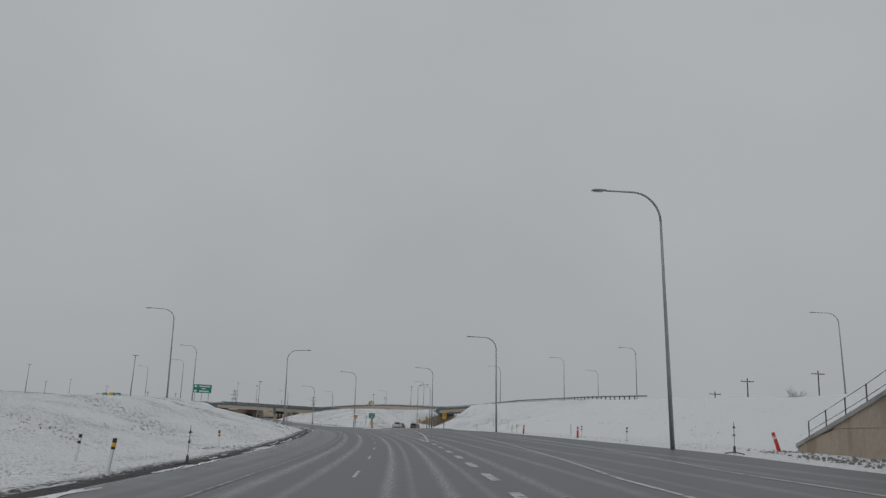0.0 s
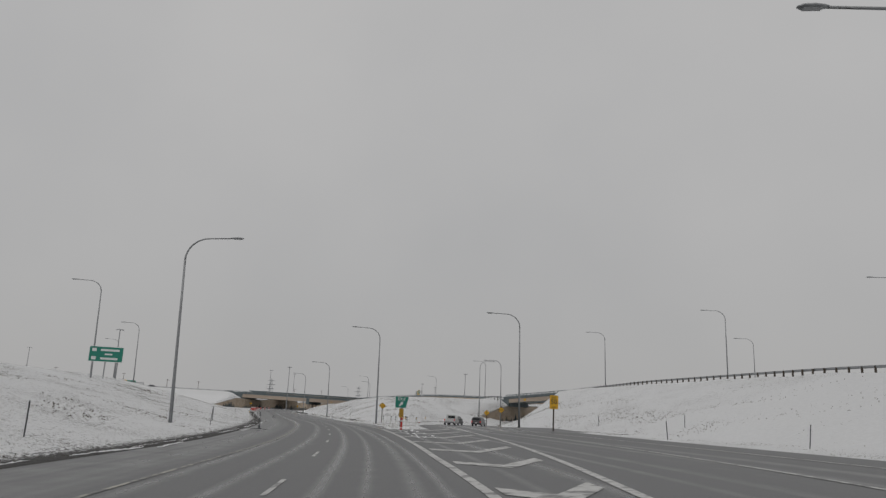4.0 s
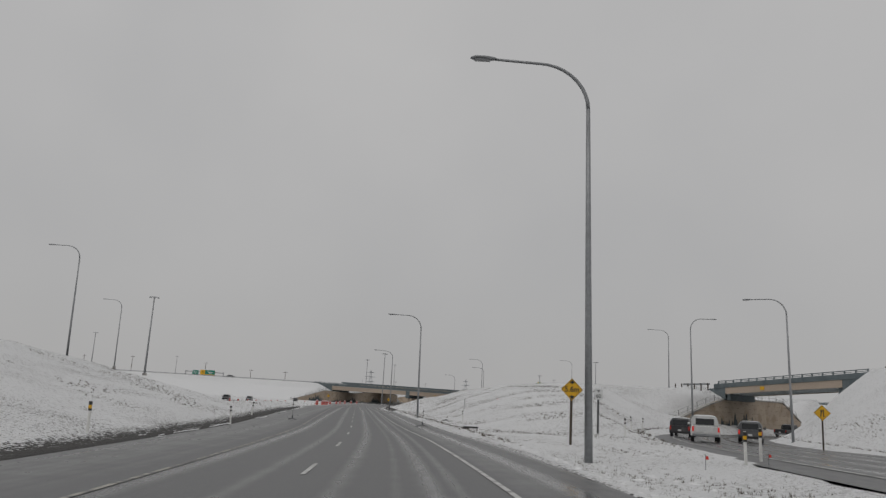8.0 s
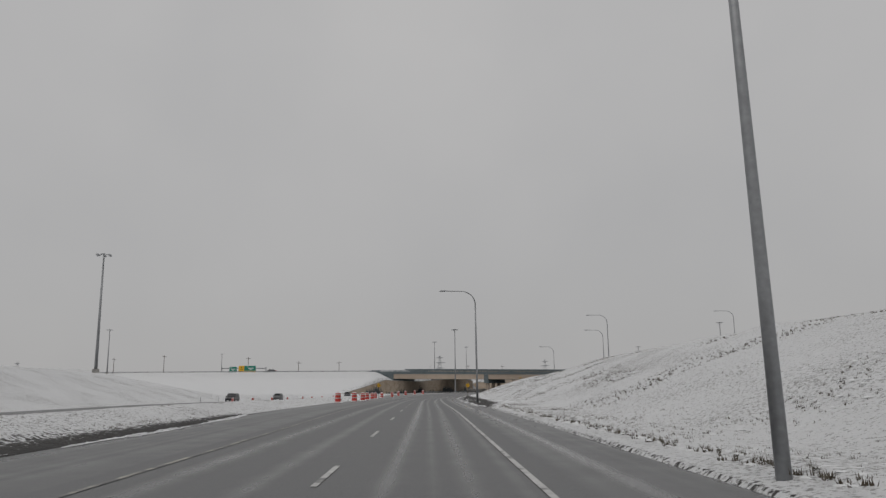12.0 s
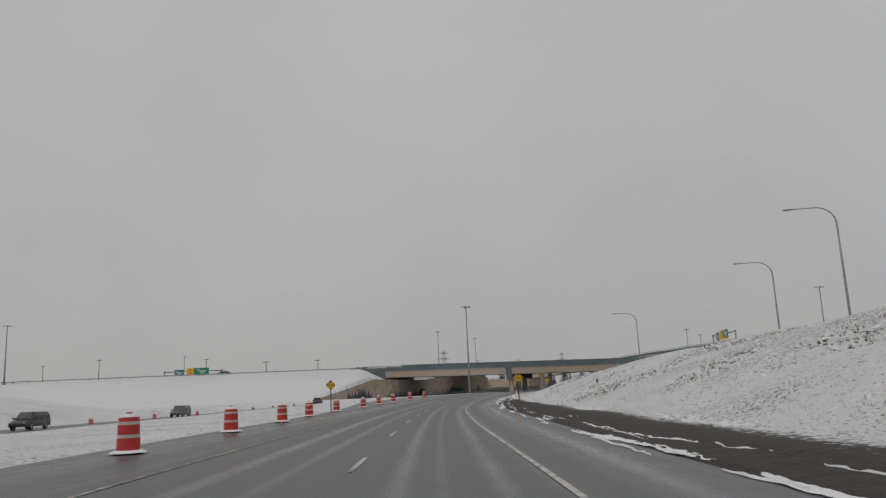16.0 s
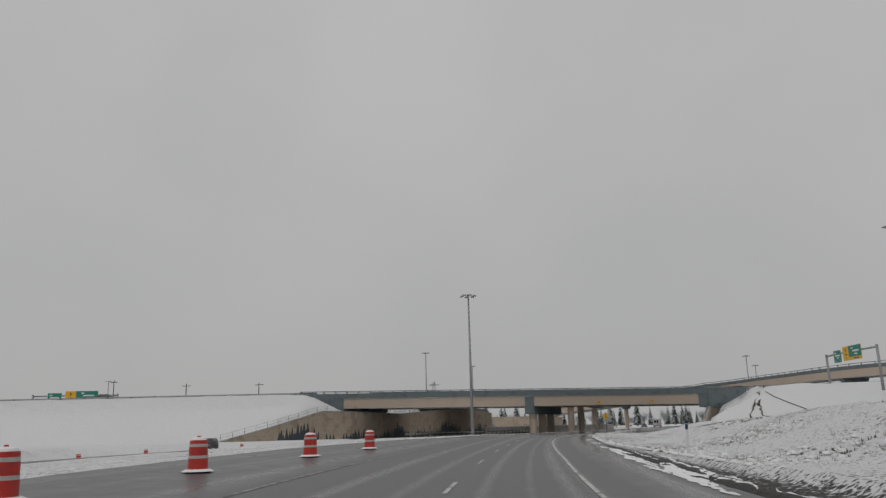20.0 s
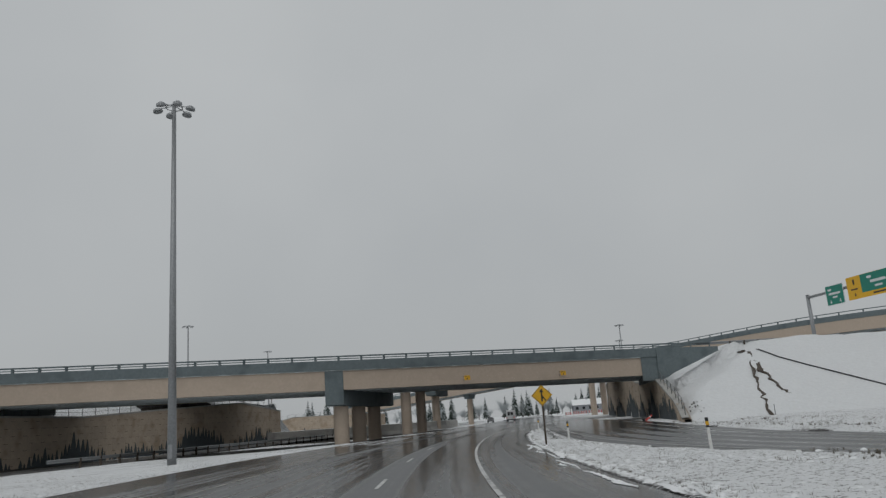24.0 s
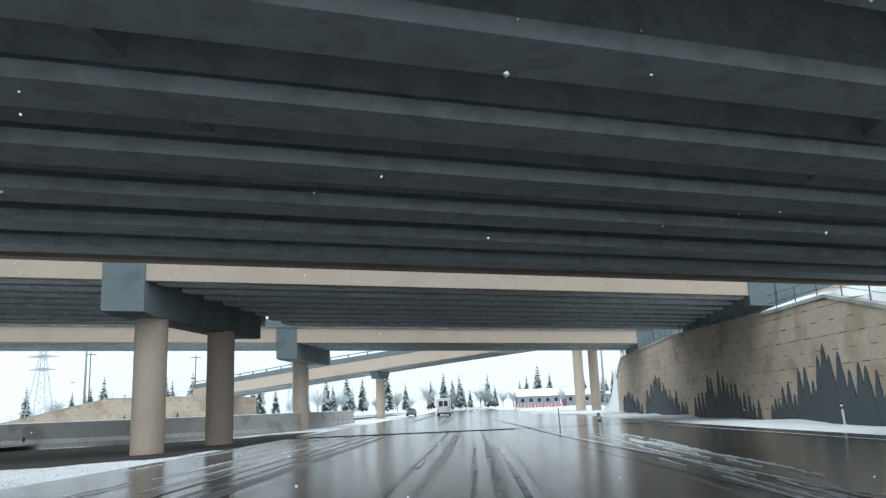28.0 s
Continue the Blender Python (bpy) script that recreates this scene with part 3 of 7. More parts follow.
def build_ground():
    y_of = np.interp(S_STEPS, RUN, RY)
    el, er = np.interp(y_of, EDGE_Y, EDGE_L), np.interp(y_of, RIGHT_Y, EDGE_R)
    left = el[:, None] - _a[None, ::-1]
    right = er[:, None] + _b[None]
    mid = el[:, None] + (er - el)[:, None] * np.array([0.1, 0.5, 0.9])[None]
    off = np.concatenate([left, mid, right], 1)
    s = np.repeat(S_STEPS[:, None], off.shape[1], 1)
    x, y = place(s, off)
    h = ground_height(x, y, s, off)
    rz = road_z(s, off)
    out_l, out_r = np.maximum(0, el[:, None] - off), np.maximum(0, off - er[:, None])
    out = np.maximum(out_l, out_r)
    d_exit, side_exit = near_line(x, y, EXIT_X, EXIT_Y)[:2]
    d_merge = near_line(x, y, MERGE_X, MERGE_Y)[0]
    d_opp = near_line(x, y, OPP_X, OPP_Y)[0]
    on_exit = np.where(y < 103, np.where(off > 0, np.maximum(0, off - np.interp(y, EXIT_EDGE_Y, EXIT_EDGE)), 99), np.maximum(0, d_exit - 5.3 - np.where(side_exit > 0, np.interp(y, EXIT_WIDE_Y, EXIT_WIDE), 0)))
    on_merge = np.maximum(0, d_merge - 4.3)
    near = np.minimum(np.minimum(out, on_exit), np.minimum(on_merge, np.maximum(0, d_opp - 4.1)))
    # snow lies proud of the asphalt; beneath the asphalt the ground drops away
    rough = noise_field(x, y, 3.0, 1) * 0.35 + noise_field(x, y, 1.3, 2) * 0.2
    lip = np.clip(near / 0.9, 0, 1)
    snow = 0.05 * lip + rough * np.clip(near / 2.0, 0, 1) * 0.05 + noise_field(x, y, 14.0, 3) * np.clip(near / 8.0, 0, 1) * np.where((off < -8) & (d_opp < 40) & (y > 200), 0.03, 0.16)
    du, dv = (x - BX) * UX + (y - BY) * UY, -(x - BX) * UY + (y - BY) * UX
    z = h + snow
    z = np.where(near <= 0, np.minimum(h, rz) - 0.14, z)
    z = np.where((near > 0) & (near < 1.5), np.minimum(z, rz + 0.04 + 0.12 * near), z)
    # what shows bare: the verge strips, and the ground under the bridges
    width = np.where(off < 0, np.interp(y, [-60, 0, 120, 200, 240], [2.0, 2.3, 2.2, 2.0, 0.25]), np.interp(y, [90, 180, 245, 262, 292, 330, 345, 400], [0.4, 0.3, 0.45, 2.3, 3.2, 2.6, 2.4, 0.5]))
    bare = np.clip(1.15 - near / np.maximum(width, 0.1), 0, 1) * np.where(near > 0, 1, 0.5)
    bare = np.where((off > 0) & (y > 256) & (y < 346) & (near > 0), np.clip(1.8 * bare, 0, 1), bare)
    bare = np.where((off > 0) & (y > 100) & (y < 250), np.minimum(bare, 0.44), bare)
    bare = np.where((on_exit < out) & (near > 0), bare * 0.45, bare)
    bare = np.where((np.maximum(0, d_opp - 4.1) < out) & (off < 0), 0.03, bare)
    under = (du > -38) & (du < 36) & (dv > 1) & (dv < 19) | (du > -34) & (du < 38) & (dv > 37) & (dv < 55)
    bare = np.where(under, 0.95, bare)
    # thawed stripe along the middle of the island before the bridge
    island = (y > 462) & (y < 512) & (out_r > 0) & (on_merge > 0) & (off < 13)
    across = out_r / np.maximum(out_r + on_merge, 0.2)
    bare = np.where(island, np.maximum(bare, 0.66 * np.exp(-((across - 0.62) / 0.17) ** 2) * np.interp(y, [466, 480], [0, 1])), bare)
    bare = np.clip(bare, 0.02, 1)
    clean = ((du > 30) & (dv > -32) | (du < -36) & (dv > -60)) | (y < 120) & (off > 22)
    growth = np.where(clean, 0.0, np.where(off > 0, np.interp(y, [100, 215, 262], [0.45, 0.55, 0.95]), 0.85)) * np.interp(near, [0, 25, 60, 120], [1, 0.9, 0.6, 0.25])
    soil = np.where(under & (off < el[:, None] - 0.4) & (dv > 30) | (dv > 32) & (dv < 62) & (du > -25) & (du < 30) & (off < el[:, None] - 1.0) & (off > -34), 0.95, 0.0)
    g = grid_object("ground", np.stack([x, y, z], -1), SNOW, True, {"bare": np.where(soil > 0, 0.02, bare), "soil": soil, "growth": growth})
    return tagged(g, "snow-covered ground with bare verge strips beside the wet highway", "ground", kind="structure")


GROUND = build_ground()


def strip(name, s, lo, hi, cols, lift, label, mat=None, slush=None, kind="structure", category="road"):
    f = np.linspace(0, 1, cols)[None]
    off = np.asarray(lo)[:, None] * (1 - f) + np.asarray(hi)[:, None] * f
    ss = np.repeat(s[:, None], cols, 1)
    x, y = place(ss, off)
    z = road_z(ss, off) + lift
    v = {"slush": slush(ss, off)} if slush else None
    return tagged(grid_object(name, np.stack([x, y, z], -1), mat or ASPHALT, True, v), label, category, kind=kind)


TRACKS = [(-4.3, 0.30, 0.9), (-2.75, 0.24, 0.8), (-0.75, 0.22, 0.95), (0.12, 0.14, 0.7), (0.9, 0.24, 1.0), (1.6, 0.16, 0.8), (3.5, 0.25, 0.8), (5.1, 0.28, 0.9), (6.9, 0.2, 0.7), (8.4, 0.3, 0.7), (10.4, 0.3, 0.7), (12.0, 0.35, 0.7)]


def streaks(ss, off, seed=4):
    """Fine lengthwise streaks that drift slowly along the road."""
    rng = np.random.RandomState(seed)
    out = np.zeros(off.shape)
    for k in range(14):
        f, a, p, q = 1.2 * 13.0 ** (k / 13), rng.uniform(0.3, 1.0), rng.uniform(0, 6.28), rng.uniform(0.01, 0.035)
        out += a * np.sin(off * f + p + 1.8 * np.sin(ss * q + p * 3)) * (0.6 + 0.4 * np.sin(ss * q * 2.3 + p * 5))
    return out / 3.0


def wheel_tracks(ss, off):
    """Grey slush between the darker, wetter wheel tracks; the shoulders are bare and wet."""
    tracks = np.zeros(off.shape)
    for lane, w, a in TRACKS:
        sway = 0.16 * np.sin(ss * 0.021 + lane * 2.1)
        tracks = np.maximum(tracks, a * np.exp(-((off - lane - sway) / w) ** 2))
    y_of = np.interp(ss, RUN, RY)
    left = np.clip((np.interp(y_of, [-220, 60, 180, 300, 470], [-5.0, -4.9, -5.4, -6.0, -7.0]) - off) / 0.5, 0, 1)
    right = np.clip((off - 2.3) / 0.5, 0, 1) * (y_of > 105)
    wet = np.interp(y_of, [410, 452, 490, 520], [0, 0.18, 0.4, 0.42])
    return 0.97 - 0.66 * tracks - 0.42 * np.maximum(left, right) + (0.14 + 1.7 * wet) * streaks(ss, off) - 2.2 * wet


_s = np.arange(along(-200), along(560), 2.0)
_y = np.interp(_s, RUN, RY)
strip("highway", _s, np.interp(_y, EDGE_Y, EDGE_L) - 0.15, np.interp(_y, RIGHT_Y, EDGE_R) + np.interp(_y, [496, 503], [0.12, 1.6]), 150, 0.0, "wet grey asphalt highway with slushy wheel tracks", slush=wheel_tracks)
_s2 = np.arange(along(560), along(1300), 6.0)
strip("highway_far", _s2, np.full(len(_s2), -12.0), np.full(len(_s2), 12.0), 20, 0.02, "wet asphalt highway running on past the bridges", slush=wheel_tracks)


def line_road(name, lx, ly, half, label, y0=-1e9, lift=0.02, mat=None, slush=0.55, wide=None, lz=None, thaw=None):
    """A road along its own plan line, at the level of the highway's plane or of the ground beside it."""
    px, py = smooth_line(lx, ly, 2.0, 8)
    keep = py > y0
    px, py = px[keep], py[keep]
    tx, ty = np.gradient(px), np.gradient(py)
    n = np.hypot(tx, ty)
    tx, ty = tx / n, ty / n
    extra = np.interp(py, *wide)[:, None] if wide else 0.0
    f = np.linspace(0, 1, 61)[None]
    o = -half + f * (2 * half + extra)
    x, y = px[:, None] + o * ty[:, None], py[:, None] - o * tx[:, None]
    s, off = run_off(x, y)
    z = (near_line(x, y, lx, ly, lz)[2] if lz else road_z(s, off)) + lift
    if thaw:
        slush = slush - 0.75 * np.interp(y, *thaw)
        z = z - (lift - 0.006) * np.interp(y, *thaw)
    tr = np.zeros(x.shape)
    for w in (-2.7, -1.0, 1.0, 2.7):
        tr = np.maximum(tr, np.exp(-((o - w) / 0.35) ** 2) * np.ones(x.shape))
    g = grid_object(name, np.stack([x, y, z], -1), mat or ASPHALT, True, {"slush": 0.15 + slush - 0.5 * tr + 0.13 * streaks(s, off, 8)})
    return tagged(g, label, "road", kind="structure")



_s = np.arange(along(-200), along(104), 2.0)
_y = np.interp(_s, RUN, RY)
strip("exit_lanes", _s, np.full(len(_s), 2.3), np.interp(_y, EXIT_EDGE_Y, EXIT_EDGE) + 0.1, 110, np.interp(_y, [97, 103], [0.0, -0.012])[:, None], "wet asphalt exit lanes widening beside the highway", slush=wheel_tracks)
line_road("exit_road", EXIT_X, EXIT_Y, 5.7, "wet asphalt exit road curving away under a bridge", y0=97, lift=0.006, wide=(EXIT_WIDE_Y, EXIT_WIDE))
line_road("merging_road", MERGE_X, MERGE_Y, 4.95, "wet asphalt slip road joining from the side", lift=0.03, slush=0.6, thaw=([466, 500], [0.0, 1.0]))
line_road("opposite_carriageway", OPP_X, OPP_Y, 4.4, "wet asphalt opposite carriageway beyond the median", lift=0.08, slush=0.7, lz=OPP_Z)

# ---- road markings ----


def marking(name, s0, s1, off0, off1, width, label, mat=None, step=3.0):
    n = max(2, int(abs(s1 - s0) / step) + 1)
    s = np.linspace(s0, s1, n)
    o = np.linspace(off0, off1, n) if np.isscalar(off0) else np.interp(np.interp(s, RUN, RY), off0, off1)
    ss, oo = np.repeat(s[:, None], 2, 1), np.stack([o - width / 2, o + width / 2], 1)
    x, y = place(ss, oo)
    g = grid_object(name, np.stack([x, y, road_z(ss, oo) + 0.012], -1), mat or PAINT, False)
    return tagged(g, label, "road marking", kind="structure")


LEFT_LINE_Y, LEFT_LINE_O = [-220, 15, 60, 80, 180, 300, 330, 470, 560], [-4.85, -4.9, -4.6, -4.4, -5.1, -5.8, -6.2, -6.9, -6.9]
RIGHT_LINE_Y, RIGHT_LINE_O = [100, 120, 150, 180, 280, 300, 330, 380, 410, 445, 480, 500, 540], [2.85, 2.4, 2.25, 1.85, 1.8, 1.6, 1.5, 1.6, 1.25, 1.08, 1.0, 0.8, 0.75]
marking("left_edge_line", along(-200), along(560), LEFT_LINE_Y, LEFT_LINE_O, 0.12, "worn yellowish edge line on the asphalt", PAINT_YELLOW)
marking("right_edge_line", along(100.5), along(540), RIGHT_LINE_Y, RIGHT_LINE_O, 0.12, "worn white edge line on the asphalt")
for _k in range(56):
    _a0 = along(-60) + _k * 12.0
    marking("lane_dash", _a0, _a0 + 3.2, -1.72, -1.72, 0.11, "worn white lane dash", step=2.0)["group"] = "lane dashes"
for _k in range(13):
    _a0 = along(-60) + _k * 7.0
    marking("wide_lane_dash", _a0, _a0 + 3.2, 2.1 + _k * 0.06, 2.1 + _k * 0.06, 0.3, "broad white dash before the exit", step=2.0)["group"] = "broad exit dashes"
# the gore: its two sides and the chevrons between them
GORE_Y, GORE_O = [18, 28, 50, 62, 80, 95, 104, 112], [2.7, 3.5, 5.4, 6.5, 8.1, 9.3, 10.0, 10.5]
marking("gore_left_line", along(18), along(100), [18, 27, 60, 80, 92, 100], [2.5, 2.6, 2.35, 2.6, 2.8, 2.85], 0.24, "white line along the gore beside the through lane")
marking("gore_right_line", along(18), along(111), GORE_Y, GORE_O, 0.24, "white line along the gore beside the exit lane")
marking("exit_lane_line", along(-200), along(104), [-220, -25, -11, 17, 34, 70, 85, 104], [5.0, 6.0, 6.9, 8.2, 9.3, 11.4, 12.1, 13.2], 0.15, "worn white line of the exit lane")
marking("exit_edge_line", along(-200), along(104), [-220, -24, -7, 18, 34, 87, 108], [9.2, 9.8, 11.1, 12.2, 12.8, 14.7, 16.2], 0.13, "white edge line of the exit lane")


def chevron(s0):
    """A white chevron across the gore, its point towards the traffic."""
    o0, o1 = 2.7, float(np.interp(np.interp(s0, RUN, RY), GORE_Y, GORE_O)) - 0.2
    mid = o0 + 0.46 * (o1 - o0)
    pts = [(s0 + 1.15 * (mid - o0), o0), (s0, mid), (s0 + 1.95 * (o1 - mid), o1)]
    rows = []
    for ds in (0.0, 1.35):
        row = []
        for (sa, oa), (sb, ob) in zip(pts, pts[1:]):
            for f in (0, 0.33, 0.66):
                row.append((sa + (sb - sa) * f + ds, oa + (ob - oa) * f))
        row.append((pts[-1][0] + ds, pts[-1][1]))
        rows.append(row)
    a = np.array(rows)
    x, y = place(a[..., 0], a[..., 1])
    g = grid_object("gore_chevron", np.stack([x, y, road_z(a[..., 0], a[..., 1]) + 0.012], -1), PAINT, False)
    return tagged(g, "worn white chevron painted across the gore", "road marking", "gore chevrons", "structure")


for _k in range(7):
    chevron(along(47.2) + _k * 8.2)


def side_marking(name, lx, ly, off, width, label, y0, y1, lift=0.035):
    px, py = smooth_line(lx, ly, 2.0, 8)
    keep = (py > y0) & (py < y1)
    px, py = px[keep], py[keep]
    tx, ty = np.gradient(px), np.gradient(py)
    n = np.hypot(tx, ty)
    o = off + np.array([-width / 2, width / 2])[None]
    x, y = px[:, None] + o * (ty / n)[:, None], py[:, None] - o * (tx / n)[:, None]
    s, f = run_off(x, y)
    tagged(grid_object(name, np.stack([x, y, road_z(s, f) + lift], -1), PAINT, False), label, "road marking", kind="structure")


side_marking("slip_road_line", MERGE_X, MERGE_Y, -3.95, 0.14, "white edge line of the slip road", 450, 600, 0.045)
side_marking("slip_road_line_outer", MERGE_X, MERGE_Y, 3.3, 0.14, "white edge line of the slip road", 450, 600, 0.045)
side_marking("exit_road_line", EXIT_X, EXIT_Y, 3.6, 0.16, "white edge line of the exit road", 104, 300)
side_marking("exit_road_line_inner", EXIT_X, EXIT_Y, -3.8, 0.16, "white edge line of the exit road", 104, 300)

# ---- bridges ----


def down(u):
    """Level of the first bridge's girder bottom along u."""
    return 5.5 - 0.0128 * u


def bridge(name, v0, v1, lift, u0, u1, pier_u, columns, label, skew=0.46, rail_step=2.4, fall=1.0, deep=1.0, rails=True, cap_end=None, inward=0.04):
    """A highway overpass, skewed to the road: girders, deck, parapets with rails, end blocks, and its pier."""
    m = Matrix.Translation((BX, BY, 0)) @ pose(0, 0, 0, 0, 0, 12.5)
    t = thing(name, m, label, "bridge", "parallel overpasses")

    def z(u, dz=0.0):
        return down(u * fall) + lift + dz

    def at(u, v, dz):
        return (u + skew * (v - v0), v, z(u, dz * deep if dz > 0 else dz))

    def beam(nm, ua, ub, va, vb, za, zb, mat, lab=""):
        bm = bmesh.new()
        vs = [bm.verts.new(at(u, v, dz)) for u in (ua, ub) for v in (va, vb) for dz in (za, zb)]
        for f in ((0, 1, 3, 2), (4, 6, 7, 5), (0, 4, 5, 1), (2, 3, 7, 6), (0, 2, 6, 4), (1, 5, 7, 3)):
            bm.faces.new([vs[i] for i in f])
        return part(nm, bm, mat, t, lab)

    def profile_beam(nm, ua, ub, vc, prof, mat, lab):
        bm = bmesh.new()
        a, b = ([bm.verts.new(at(u, vc + p, q)) for p, q in prof] for u in (ua, ub))
        bm.faces.new(a), bm.faces.new(b[::-1])
        for k in range(len(a)):
            bm.faces.new((a[k - 1], a[k], b[k], b[k - 1]))
        bmesh.ops.recalc_face_normals(bm, faces=bm.faces)
        return part(nm, bm, mat, t, lab)

    girder = [(-0.45, 0), (0.45, 0), (0.45, 0.22), (0.12, 0.42), (0.12, 1.7), (0.5, 1.86), (0.5, 2.04), (-0.5, 2.04), (-0.5, 1.86), (-0.12, 1.7), (-0.12, 0.42), (-0.45, 0.22)]
    outer = [(0, 0.02), (0, 2.05), (0.5, 2.05), (0.5, 1.8), (0.14, 1.7), (0.14, 0.35), (0.5, 0.2), (0.5, 0.0), (0.06, 0.0)]
    for ua, ub in ((u0, pier_u - 0.9), (pier_u + 0.9, u1)):
        profile_beam("fascia_girder", ua, ub, v0 + 0.1, outer, BEIGE, "beige concrete fascia girder")
        profile_beam("fascia_girder", ua, ub, v1 - 0.1, [(-p, q) for p, q in outer], BEIGE, "beige concrete fascia girder")
        n = int((v1 - v0) / 2.3)
        for k in range(n):
            profile_beam("inner_girder", ua, ub, v0 + 1.6 + k * (v1 - v0 - 3.2) / max(1, n - 1), girder, GIRDER, "dark concrete inner girder")
        for f in (0.33, 0.66):
            u = ua + (ub - ua) * f
            beam("diaphragm", u - 0.12, u + 0.12, v0 + 0.5, v1 - 0.5, 0.5, 2.0, GIRDER)
    beam("deck_slab", u0, u1, v0 + 0.05, v1 - 0.05, 2.05, 2.4, SOFFIT, "concrete deck slab")
    for v, w in ((v0, 0.42), (v1 - 0.42, 0.42)):
        beam("parapet", u0 - 2.0, u1 + 2.0, v - 0.12, v + w, 2.08, 3.08, BLUEGREY, "blue-grey concrete parapet")
        beam("drip_edge", u0, u1, v - 0.06, v + 0.1, 2.0, 2.08, SOFFIT)
        for ua, ub, sgn in ((u0 - 2.0, u0 - 11.0, -1), (u1 + 2.0, u1 + 10.0, 1)):
            du = skew * (v - v0)
            out = [(ua + du, z(ua, 3.08 * deep)), (ub + du, z(ub, 3.0 * deep)), (ub + du, z(ub, 2.5 * deep)), (ua + du, z(ua, -0.6))]
            bm = add_prism(bmesh.new(), out, v - 0.1, v + 0.4)
            bmesh.ops.recalc_face_normals(bm, faces=bm.faces)
            part("wing_wall", bm, BLUEGREY, t, "blue-grey concrete wing wall")
        if not rails:
            continue
        posts = int((u1 - u0 + 18) / rail_step)
        for k in range(posts + 1):
            u = u0 - 9 + k * (u1 - u0 + 18) / posts
            beam("rail_post", u - 0.09, u + 0.09, v + 0.06, v + 0.24, 3.02, 3.52, BLUEGREY)
        beam("rail", u0 - 9.2, u1 + 9.2, v + 0.02, v + 0.28, 3.46, 3.60, BLUEGREY, "steel bridge rail")
        beam("rail", u0 - 9.2, u1 + 9.2, v + 0.04, v + 0.22, 3.24, 3.32, BLUEGREY, "steel bridge rail")
    for ua, ub in ((u0 - 2.0, u0), (u1, u1 + 2.0)):
        beam("end_block", ua, ub, v0 + 0.02, v1 - 0.02, -0.6, 2.08, BLUEGREY, "blue-grey concrete end block")
    bm = bmesh.new()
    vs = []
    end = cap_end or v1
    for u in (pier_u - 0.95, pier_u + 0.95):
        vs.append([bm.verts.new(at(u, v, dz)) for v, dz in ((v0 + 0.02, 2.06), (v0 + 0.02, -1.5), (v0 + 1.0, -1.62), (end - 1.0, -1.62), (end - 0.02, -1.5), (end - 0.02, 2.06))])
    bm.faces.new(vs[0]), bm.faces.new(vs[1][::-1])
    for k in range(6):
        bm.faces.new((vs[0][k - 1], vs[0][k], vs[1][k], vs[1][k - 1])[::-1])
    bmesh.ops.recalc_face_normals(bm, faces=bm.faces)
    part("pier_cap", bm, BLUEGREY, t, "blue-grey concrete pier cap")
    for v in columns:
        x, y, zz = at(pier_u - 0.12 - inward * (v - v0), v, -1.55)
        part("column", tube([(x, y, -0.8), (x, y, zz)], 0.8, 28), BEIGE, t, "round beige concrete column")
    return t


bridge("overpass", 0.0, 17.0, 0.0, -38.4, 35.6, 0.5, (2.2, 8.2, 14.2), "beige and blue-grey concrete overpass with three round columns")
bridge("overpass", 36.0, 56.5, 2.85, -25.5, 49.2, 13.2, (38.6, 45.6), "beige and blue-grey concrete overpass behind the first", deep=0.72, rails=False, cap_end=50.5, inward=-0.06)
bridge("overpass", 71.0, 82.0, 3.0, -12.5, 63.0, 24.9, (76.0,), "narrow beige concrete overpass on a single column", deep=0.72, rails=False)


# ---- curved viaduct, exit bridge ----


def swept(name, lx, ly, lz, section, mat, parent, label="", width=8):
    """A section of (offset, height) swept along a plan line."""
    px, py = smooth_line(lx, ly, 4.0, width)
    run = np.r_[0, np.cumsum(np.hypot(np.diff(lx), np.diff(ly)))]
    pz = np.interp(np.linspace(0, run[-1], len(px)), run, lz)
    tx, ty = np.gradient(px), np.gradient(py)
    n = np.hypot(tx, ty)
    sec = np.array(section + section[:1], float)
    x = px[:, None] + sec[None, :, 0] * (ty / n)[:, None]
    y = py[:, None] - sec[None, :, 0] * (tx / n)[:, None]
    z = pz[:, None] + sec[None, :, 1]
    ob = grid_object(name, np.stack([x, y, z], -1), mat, False)
    if parent:
        ob.parent = parent
        ob.matrix_parent_inverse = parent.matrix_world.inverted()
    return tagged(ob, label)


VIA_X = [-106, -88, -71, -53, -37, -22, -13, 0, 30, 90, 180]
VIA_Y = [682, 664, 652, 645, 636, 610, 572, 552, 545, 552, 575]
VIA_Z = [5.3, 6.8, 8.3, 9.9, 11.3, 12.0, 11.8, 11.6, 11.4, 11.0, 10.6]


